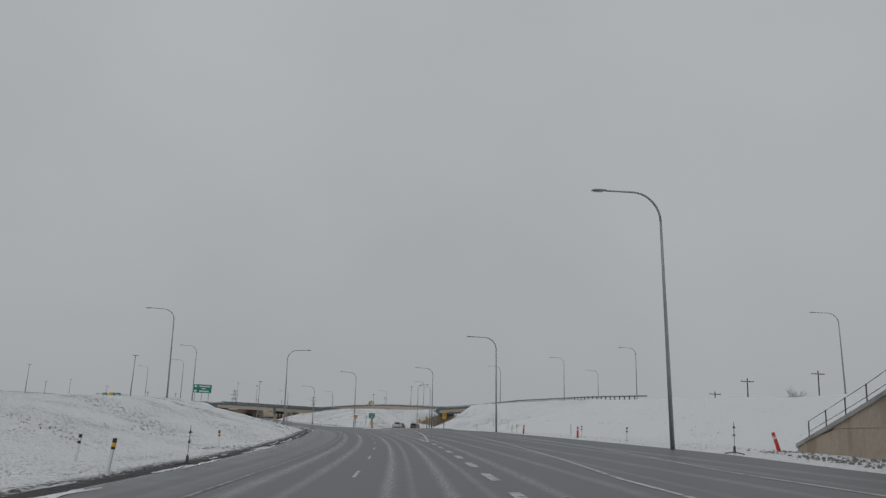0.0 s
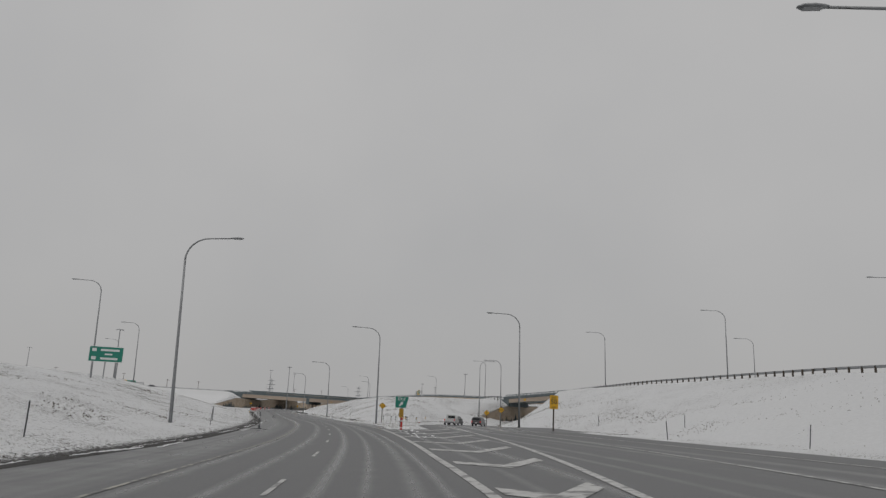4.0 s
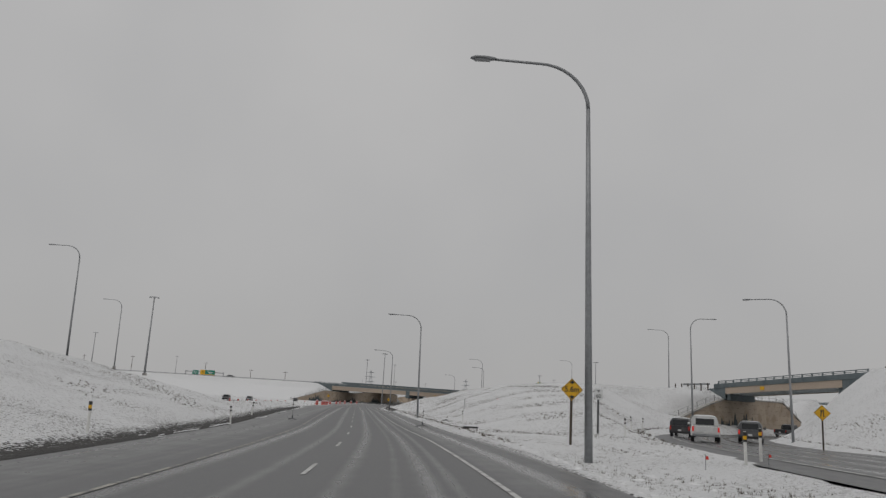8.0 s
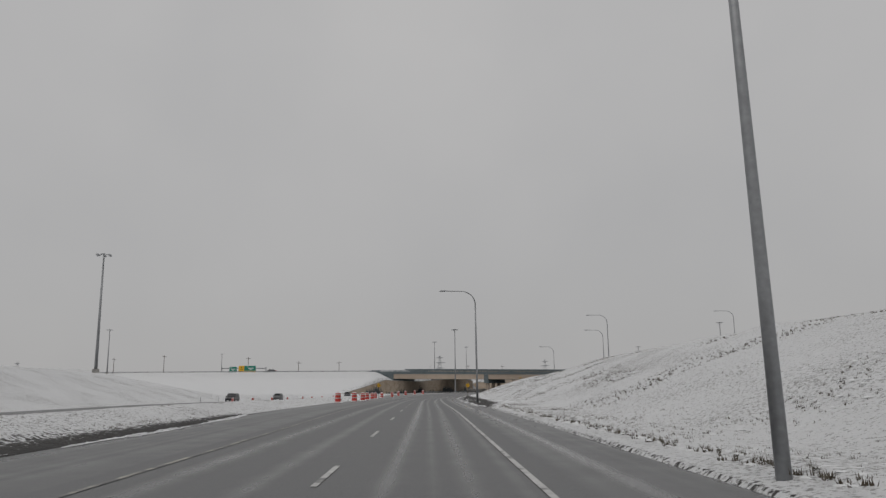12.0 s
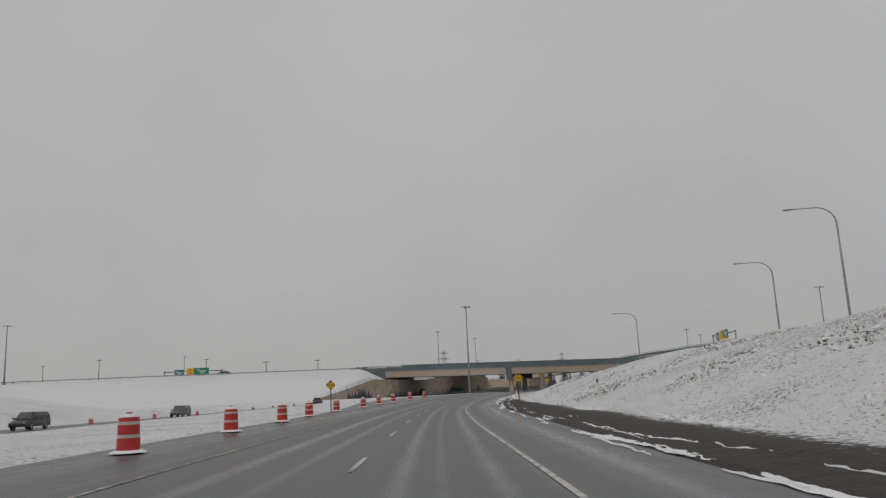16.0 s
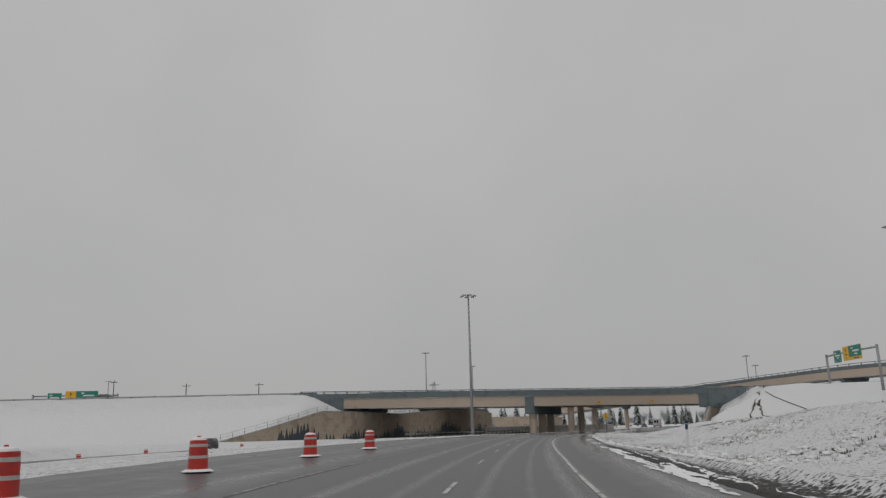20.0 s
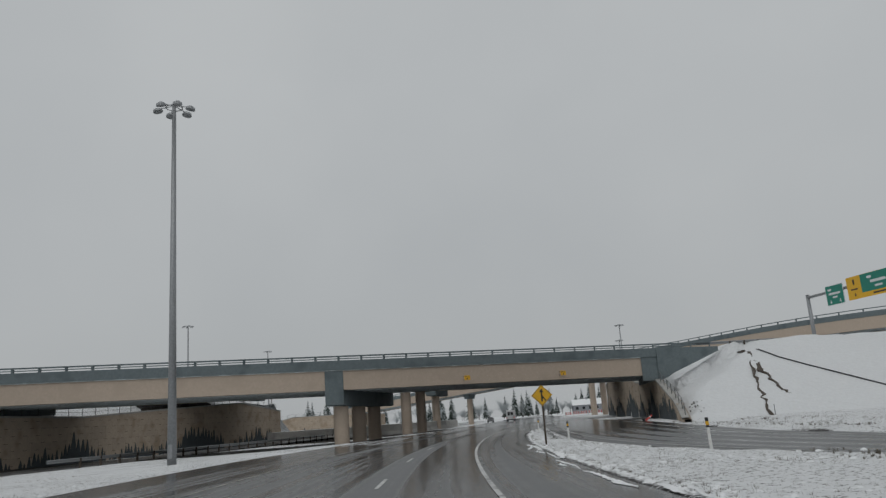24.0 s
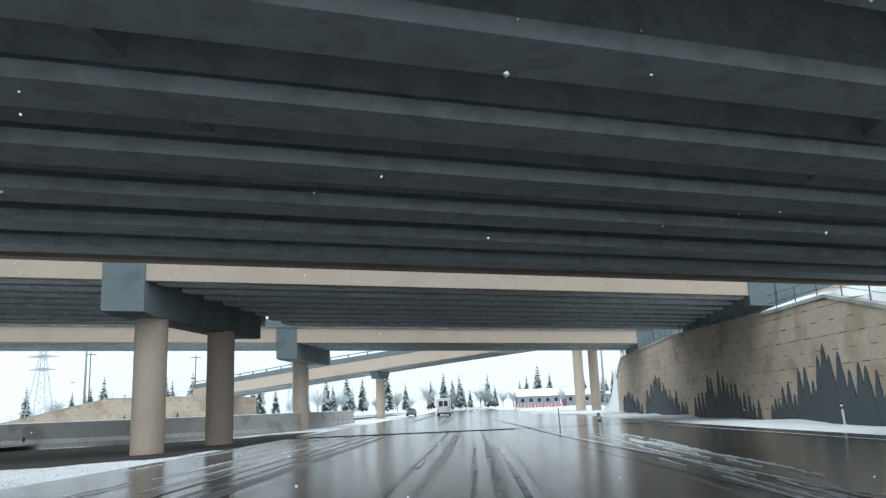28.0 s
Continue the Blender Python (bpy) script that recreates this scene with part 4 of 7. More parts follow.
def viaduct():
    t = thing("viaduct", Matrix.Translation((VIA_X[4], VIA_Y[4], 0)), "long curved beige concrete viaduct climbing behind the overpasses", "viaduct")
    bpy.context.view_layer.update()
    for o in (-4.4, 4.4):
        swept("fascia_girder", VIA_X, VIA_Y, VIA_Z, [(o - 0.25, 0), (o + 0.25, 0), (o + 0.25, 2.05), (o - 0.25, 2.05)], BEIGE, t, "beige concrete fascia girder")
        swept("parapet", VIA_X, VIA_Y, VIA_Z, [(o - 0.3, 2.07), (o + 0.3, 2.07), (o + 0.3, 3.0), (o - 0.3, 3.0)], BLUEGREY, t, "blue-grey concrete parapet")
        swept("rail", VIA_X, VIA_Y, VIA_Z, [(o - 0.1, 3.42), (o + 0.1, 3.42), (o + 0.1, 3.56), (o - 0.1, 3.56)], BLUEGREY, t, "steel rail on the viaduct")
    for o in (-2.6, 0.0, 2.6):
        swept("inner_girder", VIA_X, VIA_Y, VIA_Z, [(o - 0.4, 0.02), (o + 0.4, 0.02), (o + 0.15, 0.4), (o + 0.15, 1.8), (o + 0.45, 2.04), (o - 0.45, 2.04), (o - 0.15, 1.8), (o - 0.15, 0.4)], GIRDER, t, "dark inner girder")
    swept("deck_slab", VIA_X, VIA_Y, VIA_Z, [(-4.3, 2.06), (4.3, 2.06), (4.3, 2.4), (-4.3, 2.4)], SOFFIT, t, "concrete deck slab")
    inv = t.matrix_world.inverted()
    px, py = smooth_line(VIA_X, VIA_Y, 4.0, 8)
    run = np.r_[0, np.cumsum(np.hypot(np.diff(VIA_X), np.diff(VIA_Y)))]
    pz = np.interp(np.linspace(0, run[-1], len(px)), run, VIA_Z)
    tx, ty = np.gradient(px), np.gradient(py)
    for k in range(2, len(px) - 2, 1):
        a = math.atan2(ty[k], tx[k])
        for o in (-4.4, 4.4):
            c, s_ = math.cos(a), math.sin(a)
            x, y = px[k] + o * s_, py[k] - o * c
            p = part("rail_post", box(-0.09, 0.09, -0.09, 0.09, 0, 0.45), BLUEGREY, t)
            p.matrix_local = inv @ Matrix.Translation((x, y, pz[k] + 2.98)) @ Matrix.Rotation(a, 4, "Z")
    for x, y, two in ((-71.5, 652, 0), (-37, 636, 1), (-14, 574, 1), (40, 546, 1)):
        i = int(((px - x) ** 2 + (py - y) ** 2).argmin())
        a = math.atan2(ty[i], tx[i])
        m = inv @ Matrix.Translation((px[i], py[i], 0)) @ Matrix.Rotation(a, 4, "Z")
        cap = part("pier_cap", prism([(-3.9 if two else -2.4, pz[i]), (3.9 if two else 2.4, pz[i]), (3.4 if two else 1.6, pz[i] - 1.3), (-3.4 if two else -1.6, pz[i] - 1.3)], -0.8, 0.8), BLUEGREY, t, "concrete pier cap", at=m @ Matrix.Rotation(radians(90), 4, "Z"))
        for o in ((-2.6, 2.6) if two else (0,)):
            part("column", tube([(0, o, -1.0), (0, o, pz[i] - 1.25)], 0.8, 24), BEIGE, t, "round beige concrete column", at=m)
    return t


viaduct()


def exit_bridge():
    """The small skewed overpass over the exit road."""
    a = Vector((15.3, 243.0, 0))
    b = Vector((26.0, 218.3, 0))
    d = (b - a).normalized()
    across = Vector((0.64, 0.77, 0)).normalized()
    t = thing("exit_overpass", Matrix.Translation(a), "short beige and blue-grey overpass over the exit road", "bridge")
    n = (b - a).length

    def at(u, v, dz):
        p = d * u + across * v
        return (p.x, p.y, 5.75 + 0.033 * u + dz)

    def beam(nm, ua, ub, va, vb, za, zb, mat, lab="", slope=0.0):
        bm = bmesh.new()
        vs = [bm.verts.new(at(u, v, dz + (slope if u == ub and dz == za else 0.0))) for u in (ua, ub) for v in (va, vb) for dz in (za, zb)]
        for f in ((0, 1, 3, 2), (4, 6, 7, 5), (0, 4, 5, 1), (2, 3, 7, 6), (0, 2, 6, 4), (1, 5, 7, 3)):
            bm.faces.new([vs[i] for i in f])
        bmesh.ops.recalc_face_normals(bm, faces=bm.faces)
        return part(nm, bm, mat, t, lab)

    for v in (0.0, 8.6):
        beam("fascia_girder", 0.0, n - 2.0, v + 0.02, v + 0.38, 0, 0.96, BEIGE, "beige concrete fascia girder")
        beam("parapet", -3.0, n + 2.5, v - 0.1, v + 0.42, 0.97, 1.66, BLUEGREY, "blue-grey concrete parapet")
        beam("rail", -2.0, n + 2.5, v + 0.05, v + 0.22, 2.0, 2.1, BLUEGREY, "steel bridge rail")
        beam("rail", -2.0, n + 2.5, v + 0.07, v + 0.19, 1.8, 1.86, BLUEGREY, "steel bridge rail")
        for k in range(17):
            u = -1.9 + k * (n + 4.2) / 16
            beam("rail_post", u - 0.1, u + 0.1, v + 0.04, v + 0.22, 1.64, 2.06, BLUEGREY)
        beam("wing_wall", -0.05, -4.6, v, v + 0.34, -0.9, 0.968, BLUEGREY, "blue-grey concrete wing wall", 1.75)
        beam("wing_wall", n - 1.95, n + 3.5, v, v + 0.34, -0.75, 0.968, BLUEGREY, "blue-grey concrete wing wall", 1.6)
    for v in (2.0, 3.7, 5.4, 7.1):
        beam("inner_girder", 0.1, n - 2.1, v - 0.3, v + 0.3, 0.02, 0.95, GIRDER, "dark inner girder")
    beam("deck_slab", -1.0, n - 1.0, 0.45, 8.5, 0.97, 1.2, SOFFIT, "concrete deck slab")
    beam("abutment_seat", -1.4, 0.9, 0.5, 8.4, -0.95, -0.01, BLUEGREY, "blue-grey abutment seat")
    beam("abutment_seat", n - 2.9, n - 0.6, 0.5, 8.4, -0.95, -0.01, BLUEGREY, "blue-grey abutment seat")
    sign = part("clearance_plate", flat_plate(0.7, 0.5), YELLOW, t, "small yellow clearance plate")
    sign.matrix_local = Matrix.Translation(at(9.2, -0.2, 0.5)) @ Matrix.Rotation(math.atan2(d.y, d.x) + 0.35, 4, "Z")
    return t


def flat_plate(w, h):
    return box(-w / 2, w / 2, -0.02, 0.02, -h / 2, h / 2, 0.005)


exit_bridge()


# ---- retaining walls of panels, with tree shapes in relief ----


def retaining_wall(name, lx, ly, lz, base_z, label, tree_spots, side, seed, slotted=True):
    """A wall of staggered panels along a plan line; side: +1 where its face looks to the left of the line."""
    rng = random.Random(seed)
    lx, ly, lz = (np.array(v, float) for v in (lx, ly, lz))
    run = np.r_[0, np.cumsum(np.hypot(np.diff(lx), np.diff(ly)))]
    t = thing(name, Matrix.Identity(4), label, "wall", kind="structure")

    def at(u):
        x, y = np.interp(u, run, lx), np.interp(u, run, ly)
        dx, dy = np.interp(u + 0.5, run, lx) - np.interp(u - 0.5, run, lx), np.interp(u + 0.5, run, ly) - np.interp(u - 0.5, run, ly)
        n = math.hypot(dx, dy)
        return float(x), float(y), -dy / n * side, dx / n * side

    def top(u):
        return float(np.interp(u, run, lz))

    def slab(ua, ub, za, zb, out0, out1, extra=()):
        """A piece between two runs; its top follows the wall's top where that is lower."""
        ta, tb = min(zb, top(ua) - 0.02), min(zb, top(ub) - 0.02)
        if max(ta, tb) < za + 0.15:
            return None
        bm = bmesh.new()
        ring = []
        for u, zz in ((ua, za), (ub, za), (ub, max(tb, za + 0.02)), (ua, max(ta, za + 0.02))):
            x, y, nx, ny = at(u)
            ring.append([(x + nx * o, y + ny * o, zz) for o in (out0, out1)])
        f, b = [bm.verts.new(r[1]) for r in ring], [bm.verts.new(r[0]) for r in ring]
        bm.faces.new(f), bm.faces.new(b[::-1])
        for k in range(4):
            bm.faces.new((f[k - 1], f[k], b[k], b[k - 1]))
        bmesh.ops.recalc_face_normals(bm, faces=bm.faces)
        return bm

    # backing, coping, panels
    steps = np.unique(np.r_[np.arange(0, run[-1], 2.0), run])
    for nm, oa, ob, za, mat, lab in (("backing", -0.6, 0.0, None, JOINT, "dark backing behind the joints"), ("coping", -0.45, 0.2, 1, CONCRETE, "pale concrete coping with a line of snow")):
        rows = []
        for u in steps:
            x, y, nx, ny = at(u)
            z1 = top(u)
            z0 = base_z - 0.8 if za is None else z1 - 0.03
            z1 = z1 if za is None else z1 + 0.16
            rows.append([(x + nx * o, y + ny * o, zz) for o, zz in ((oa, z0), (ob, z0), (ob, z1), (oa, z1), (oa, z0))])
        ob_ = grid_object(nm, np.array(rows), mat, False)
        ob_.parent = t
        tagged(ob_, lab)
    w, hgt = 3.0, 1.5
    for r in range(6):
        z0 = base_z + r * hgt - 0.3
        u = -(w / 2) * (r % 2)
        while u < run[-1]:
            bm = slab(max(u, 0) + 0.006, min(u + w, run[-1]) - 0.006, z0 + (0.008 if r else 0), z0 + hgt - 0.004, 0.0, 0.1 + rng.uniform(-0.006, 0.006)) if min(u + w, run[-1]) - max(u, 0) > 0.4 else None
            if bm:
                part("panel", bm, BEIGE_PANEL, t)
            u += w
    # slot shade as colour: thin dark strips, slightly proud of the panels
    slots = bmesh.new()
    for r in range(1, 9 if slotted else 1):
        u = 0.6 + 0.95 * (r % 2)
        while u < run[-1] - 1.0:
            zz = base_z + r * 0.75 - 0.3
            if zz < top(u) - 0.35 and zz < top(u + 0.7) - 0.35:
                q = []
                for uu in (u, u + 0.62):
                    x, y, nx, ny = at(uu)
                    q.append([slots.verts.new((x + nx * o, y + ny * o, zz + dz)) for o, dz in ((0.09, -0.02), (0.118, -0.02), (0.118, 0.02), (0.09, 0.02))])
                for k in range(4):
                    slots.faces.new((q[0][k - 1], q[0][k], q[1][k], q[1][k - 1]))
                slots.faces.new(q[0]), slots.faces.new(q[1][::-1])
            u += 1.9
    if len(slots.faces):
        tagged(part("joint_slot_shade", slots, SLOT_SHADE, t, "short dark strips painting the shade of slots between the wall's courses"), kind="stuff")
    # tree shapes in dark relief
    for uc, hh, ww in tree_spots:
        prof = []
        n = 5
        for sgn in (-1, 1):
            pts = []
            for k in range(n + 1):
                f = k / n
                half = ww * (1 - f) * (1.0 + (0.22 if k % 1 == 0 else 0))
                zz = base_z - 0.2 + hh * (0.08 + 0.92 * f)
                pts.append((uc + sgn * half, zz - hh * 0.05))
                if k < n:
                    pts.append((uc + sgn * half * 0.70, zz + hh * 0.05))
            prof.append(pts)
        loop = [(uc - ww * 1.1, base_z - 0.5), (uc + ww * 1.1, base_z - 0.5)] + prof[1] + prof[0][::-1]
        limit = max(q for _, q in loop)
        if limit > top(uc) - 0.25:
            continue
        bm = bmesh.new()
        fr, bk = [], []
        for u, zz in loop:
            x, y, nx, ny = at(min(max(u, 0.05), run[-1] - 0.05))
            deep = 0.14 + 0.025 * (uc * 7.3 % 1.0)
            fr.append(bm.verts.new((x + nx * deep, y + ny * deep, zz)))
            bk.append(bm.verts.new((x + nx * 0.06, y + ny * 0.06, zz)))
        bm.faces.new(fr)
        for k in range(len(fr)):
            bm.faces.new((fr[k - 1], fr[k], bk[k], bk[k - 1]))
        bmesh.ops.recalc_face_normals(bm, faces=bm.faces)
        bmesh.ops.triangulate(bm, faces=[f for f in bm.faces if len(f.verts) > 4])
        part("tree_relief", bm, SILHOUETTE, t, "dark spruce shape in relief on the wall")
    # safety rail on the top
    u = 1.0
    pts = []
    while u < run[-1] - 0.5:
        x, y, nx, ny = at(u)
        z = top(u) + 0.12
        pts.append((x - nx * 0.2, y - ny * 0.2, z))
        part("rail_post", tube([(x - nx * 0.2, y - ny * 0.2, z - 0.2), (x - nx * 0.2, y - ny * 0.2, z + 1.05)], 0.035, 6), STEEL_DARK, t)
        u += 2.6
    for dz in (0.5, 1.02):
        part("safety_wire", tube([(x, y, z + dz) for x, y, z in pts], 0.016, 5), STEEL_DARK, t)
    return t


_r = random.Random(5)


def tree_row(u0, u1, low, high, step):
    out, u = [], u0
    while u < u1:
        h = _r.uniform(low, high)
        out.append((u, h, h * _r.uniform(0.16, 0.24)))
        u += step * _r.uniform(0.5, 1.3)
    return out


def tree_cluster(u0, u1, high):
    """A dense group of spruce shapes, tallest near its middle."""
    out, u, c = [], u0, u0 + (u1 - u0) * _r.uniform(0.4, 0.6)
    while u < u1:
        f = 1 - abs(u - c) / max(c - u0, u1 - c)
        h = high * (0.34 + 0.6 * f) * _r.uniform(0.55, 1.1)
        out.append((u, h, h * _r.uniform(0.15, 0.21) + 0.12))
        u += _r.uniform(0.45, 1.0)
    return out


retaining_wall("retaining_wall_right", WALL_R_X, WALL_R_Y, WALL_R_Z, 0.35, "beige panel wall with dark spruce shapes beside the slip road",
               tree_cluster(7, 22, 3.0) + tree_cluster(23, 36, 3.9) + tree_cluster(37, 44, 3.2) + tree_cluster(45, 60, 4.6) + tree_cluster(62, 76, 4.3) + tree_cluster(78, 96, 4.2) + tree_cluster(98, 112, 3.4), 1, 1)
retaining_wall("retaining_wall_left", WALL_L_X, WALL_L_Y, WALL_L_Z, -0.35, "beige panel wall with dark spruce shapes behind the opposite carriageway",
               tree_cluster(14, 29, 4.4) + tree_cluster(31, 44, 3.2) + tree_cluster(45, 60, 4.2) + tree_cluster(61, 72, 3.0) + tree_cluster(73, 92, 5.0) + tree_cluster(94, 116, 4.0), -1, 2)
retaining_wall("retaining_wall_far", [-150, -128, -108, -100], [668, 676, 676, 690], [0.6, 5.8, 5.6, 5.2], 0.0, "beige panel wall of the viaduct's far abutment",
               tree_row(26, 40, 1.4, 3.2, 1.0), -1, 3)
retaining_wall("retaining_wall_exit", WALL_E_X, WALL_E_Y, WALL_E_Z, 0.2, "beige panel wall with dark spruce shapes under the exit overpass",
               tree_cluster(12, 30, 3.4), -1, 4)
retaining_wall("retaining_wall_start", [24.7, 23.3, 21.7, 20.0, 19.0], [-6.5, -14.5, -21.2, -30.0, -48.0], [1.25, 2.8, 3.95, 5.6, 7.5], 1.0, "beige panel wing wall rising beside the exit lanes", [], -1, 6, False)


# ---- barriers and guardrails ----


def concrete_barrier(lx, ly, label, h=1.15):
    t = thing("concrete_barrier", Matrix.Translation((lx[0], ly[0], 0)), label, "barrier")
    bpy.context.view_layer.update()
    swept("barrier_body", lx, ly, [0.0] * len(lx), [(-0.35, -0.4), (0.35, -0.4), (0.3, 0.1), (0.14, 0.4), (0.1, h), (-0.1, h), (-0.14, 0.4), (-0.3, 0.1)], CONCRETE, t, "pale stained concrete barrier", width=3)
    swept("snow_cap", lx, ly, [h] * len(lx), [(-0.1, 0), (0.1, 0), (0.07, 0.05), (-0.07, 0.05)], SNOW_CAP, t, "thin line of snow", width=3)
    return t


concrete_barrier([-124, -109, -98, -91, -84.5, -80, -76.5], [573, 572, 571, 572, 577, 592, 625], "pale stained concrete barrier behind the columns", 1.6)


def ground_at(x, y):
    s, o = run_off(np.array([x]), np.array([y]))
    return float(ground_height(np.array([[x]]), np.array([[y]]), s[None], o[None])[0, 0])


def guardrail(lx, ly, lz, label, step=3.8, both=False):
    """A W-beam rail on posts along a plan line."""
    t = thing("guardrail", Matrix.Translation((lx[0], ly[0], lz[0])), label, "guardrail", "guardrails")
    bpy.context.view_layer.update()
    inv = t.matrix_world.inverted()
    swept("rail_beam", lx, ly, [z + 0.42 for z in lz], [(-0.02, 0), (0.06, 0.05), (0.06, 0.11), (-0.0, 0.15), (0.06, 0.20), (0.06, 0.27), (-0.02, 0.32), (-0.06, 0.16)], STEEL, t, "galvanised W-beam", width=4 if len(lx) > 3 else 1)
    run = np.r_[0, np.cumsum(np.hypot(np.diff(lx), np.diff(ly)))]
    me = mesh_of(box(-0.09, 0.09, -0.1, 0.1, -0.5, 0.72), WOOD)
    for u in np.arange(0.5, run[-1], step):
        p = new("post", me)
        p.parent = t
        p.matrix_local = inv @ Matrix.Translation((np.interp(u, run, lx), np.interp(u, run, ly), np.interp(u, run, lz)))
    return t


guardrail([49.6, 44.0, 34.5, 28.4], [108.5, 128, 175, 217], [8.35, 8.55, 8.65, 8.35], "galvanised guardrail along the ramp on the snowy bank", 1.9)
_w = [bridge_xy(u, 0.5) for u in (-48, -90, -140, -200, -270)]
guardrail([p[0] for p in _w], [p[1] for p in _w], [8.75, 8.95, 9.15, 9.4, 9.7], "galvanised guardrail along the bridge approach on the far bank", 5.0)
_e = [bridge_xy(u, 0.3) for u in (47, 70, 110, 170)]
guardrail([p[0] for p in _e], [p[1] for p in _e], [7.75, 7.9, 8.2, 8.5], "galvanised guardrail along the snowy bridge approach", 1.9)
guardrail([13.6, 11.8, 9.4], [246.8, 251.0, 256.6], [6.75, 6.75, 6.8], "short galvanised guardrail leading onto the exit overpass", 2.0)
guardrail([-113, -109, -105, -102, -100], [500, 520, 545, 560, 572], [-0.1, -0.1, -0.1, -0.1, -0.1], "dark guardrail beside the opposite carriageway", 3.0)


# ---- lamp poles and masts ----


def lamp_pole():
    t = thing("street_lamp", Matrix.Identity(4), "galvanised davit street lamp on a concrete footing in the snow", "street lamp", "street lamps")
    part("footing", tube([(0, 0, -1.3), (0, 0, -0.5)], 0.3, 16), CONCRETE, t, "round concrete footing")
    part("base_plate", box(-0.2, 0.2, -0.2, 0.2, -0.5, -0.46, 0.01), STEEL, t)
    for a in range(4):
        x, y = 0.18 * math.cos(a * math.pi / 2 + 0.785), 0.18 * math.sin(a * math.pi / 2 + 0.785)
        part("bolt", tube([(x, y, -0.47), (x, y, -0.4)], 0.025, 6), STEEL_DARK, t)
    part("shaft", tube([(0, 0, -0.47), (0, 0, 3.5), (0, 0, 7.0), (0, 0, 10.9)], [0.128, 0.106, 0.088, 0.068], 14), STEEL, t, "tapered steel shaft", smooth=True)
    part("hand_hole_cover", box(-0.06, 0.06, -0.16, -0.13, 0.6, 0.95, 0.005), STEEL, t)
    bend = [(1.6 * (1 - math.cos(a)), 0, 10.9 + 1.5 * math.sin(a)) for a in np.linspace(0, math.pi / 2, 10)]
    arm = part("arm", tube(bend + [(3.1, 0, 12.46)], [0.068 - 0.0025 * k for k in range(11)], 12), STEEL, t, "curved steel arm", smooth=True)
    bm = bmesh.new()
    rings = []
    for f, w, h in ((0, 0.05, 0.05), (0.12, 0.11, 0.07), (0.4, 0.17, 0.09), (0.7, 0.16, 0.08), (0.85, 0.06, 0.03)):
        rings.append([bm.verts.new((3.05 + f, w * math.cos(a), 12.47 + h * math.sin(a) * (1 if math.sin(a) > 0 else 0.6))) for a in np.linspace(0, 2 * math.pi, 13)[:-1]])
    for a, b in zip(rings, rings[1:]):
        for k in range(12):
            bm.faces.new((a[k], a[(k + 1) % 12], b[(k + 1) % 12], b[k]))
    bm.faces.new(rings[0][::-1]), bm.faces.new(rings[-1])
    head = part("lamp_head", bm, STEEL, arm, "flat grey lamp head", smooth=True)
    part("lens", box(3.25, 3.75, -0.1, 0.1, 12.40, 12.43, 0.005), LENS, arm)
    return t


LAMP = lamp_pole()
LAMPS = [  # x, y, level of the foot, heading of the arm in degrees
    (9.0, 122.7, 1.1, 183), (15.2, 52.7, 0.6, 178), (-8.8, 137.9, 0.35, 192), (-26.1, 201.3, -0.48, 188), (-44.85, 269.2, -0.25, 188),
    (-16.9, 85.3, -0.15, 5), (-28.7, 59.1, 3.0, 184), (-45.6, 133.0, 4.3, 188), (-66.0, 194.5, 5.0, 188), (-95.8, 251.8, 5.7, 188),
    (32.3, 196.0, 7.9, 172), (45.3, 160.0, 8.3, 172), (55.0, 126.0, 8.2, 172), (63.6, 197.0, 8.2, 172), (65.4, 60.0, 7.5, 172),
    (10.3, 187.5, 0.4, 150), (6.9, 221.0, 2.4, 20), (-50.0, 396.3, 0.0, 175), (-35.2, 356.0, 1.2, 172), (-33.4, 334.5, 2.4, 172), (-8.0, 362.0, 5.0, 172), (-150.0, 640.0, 4.0, 0), (18.1, -5.8, 1.0, 178), (9.6, 266.4, 5.6, 172)]
for _i, (_x, _y, _z, _a) in enumerate(LAMPS):
    _lean = np.interp(_y, [0, 80, 140, 200, 270], [-2.1, -1.8, -1.1, -1.2, -0.4])
    _m = Matrix.Translation((_x, _y, _z)) @ Matrix.Rotation(radians(_lean), 4, (-0.15, 0.99, 0.0)) @ pose(0, 0, 0, 0, 0, _a)
    if _i == 0:
        LAMP.matrix_world = _m
    else:
        copy_thing(LAMP, _m).scale = (1, 1, {2: 0.995, 3: 0.965, 4: 0.97, 5: 1.04, 22: 1.14}.get(_i, 1))


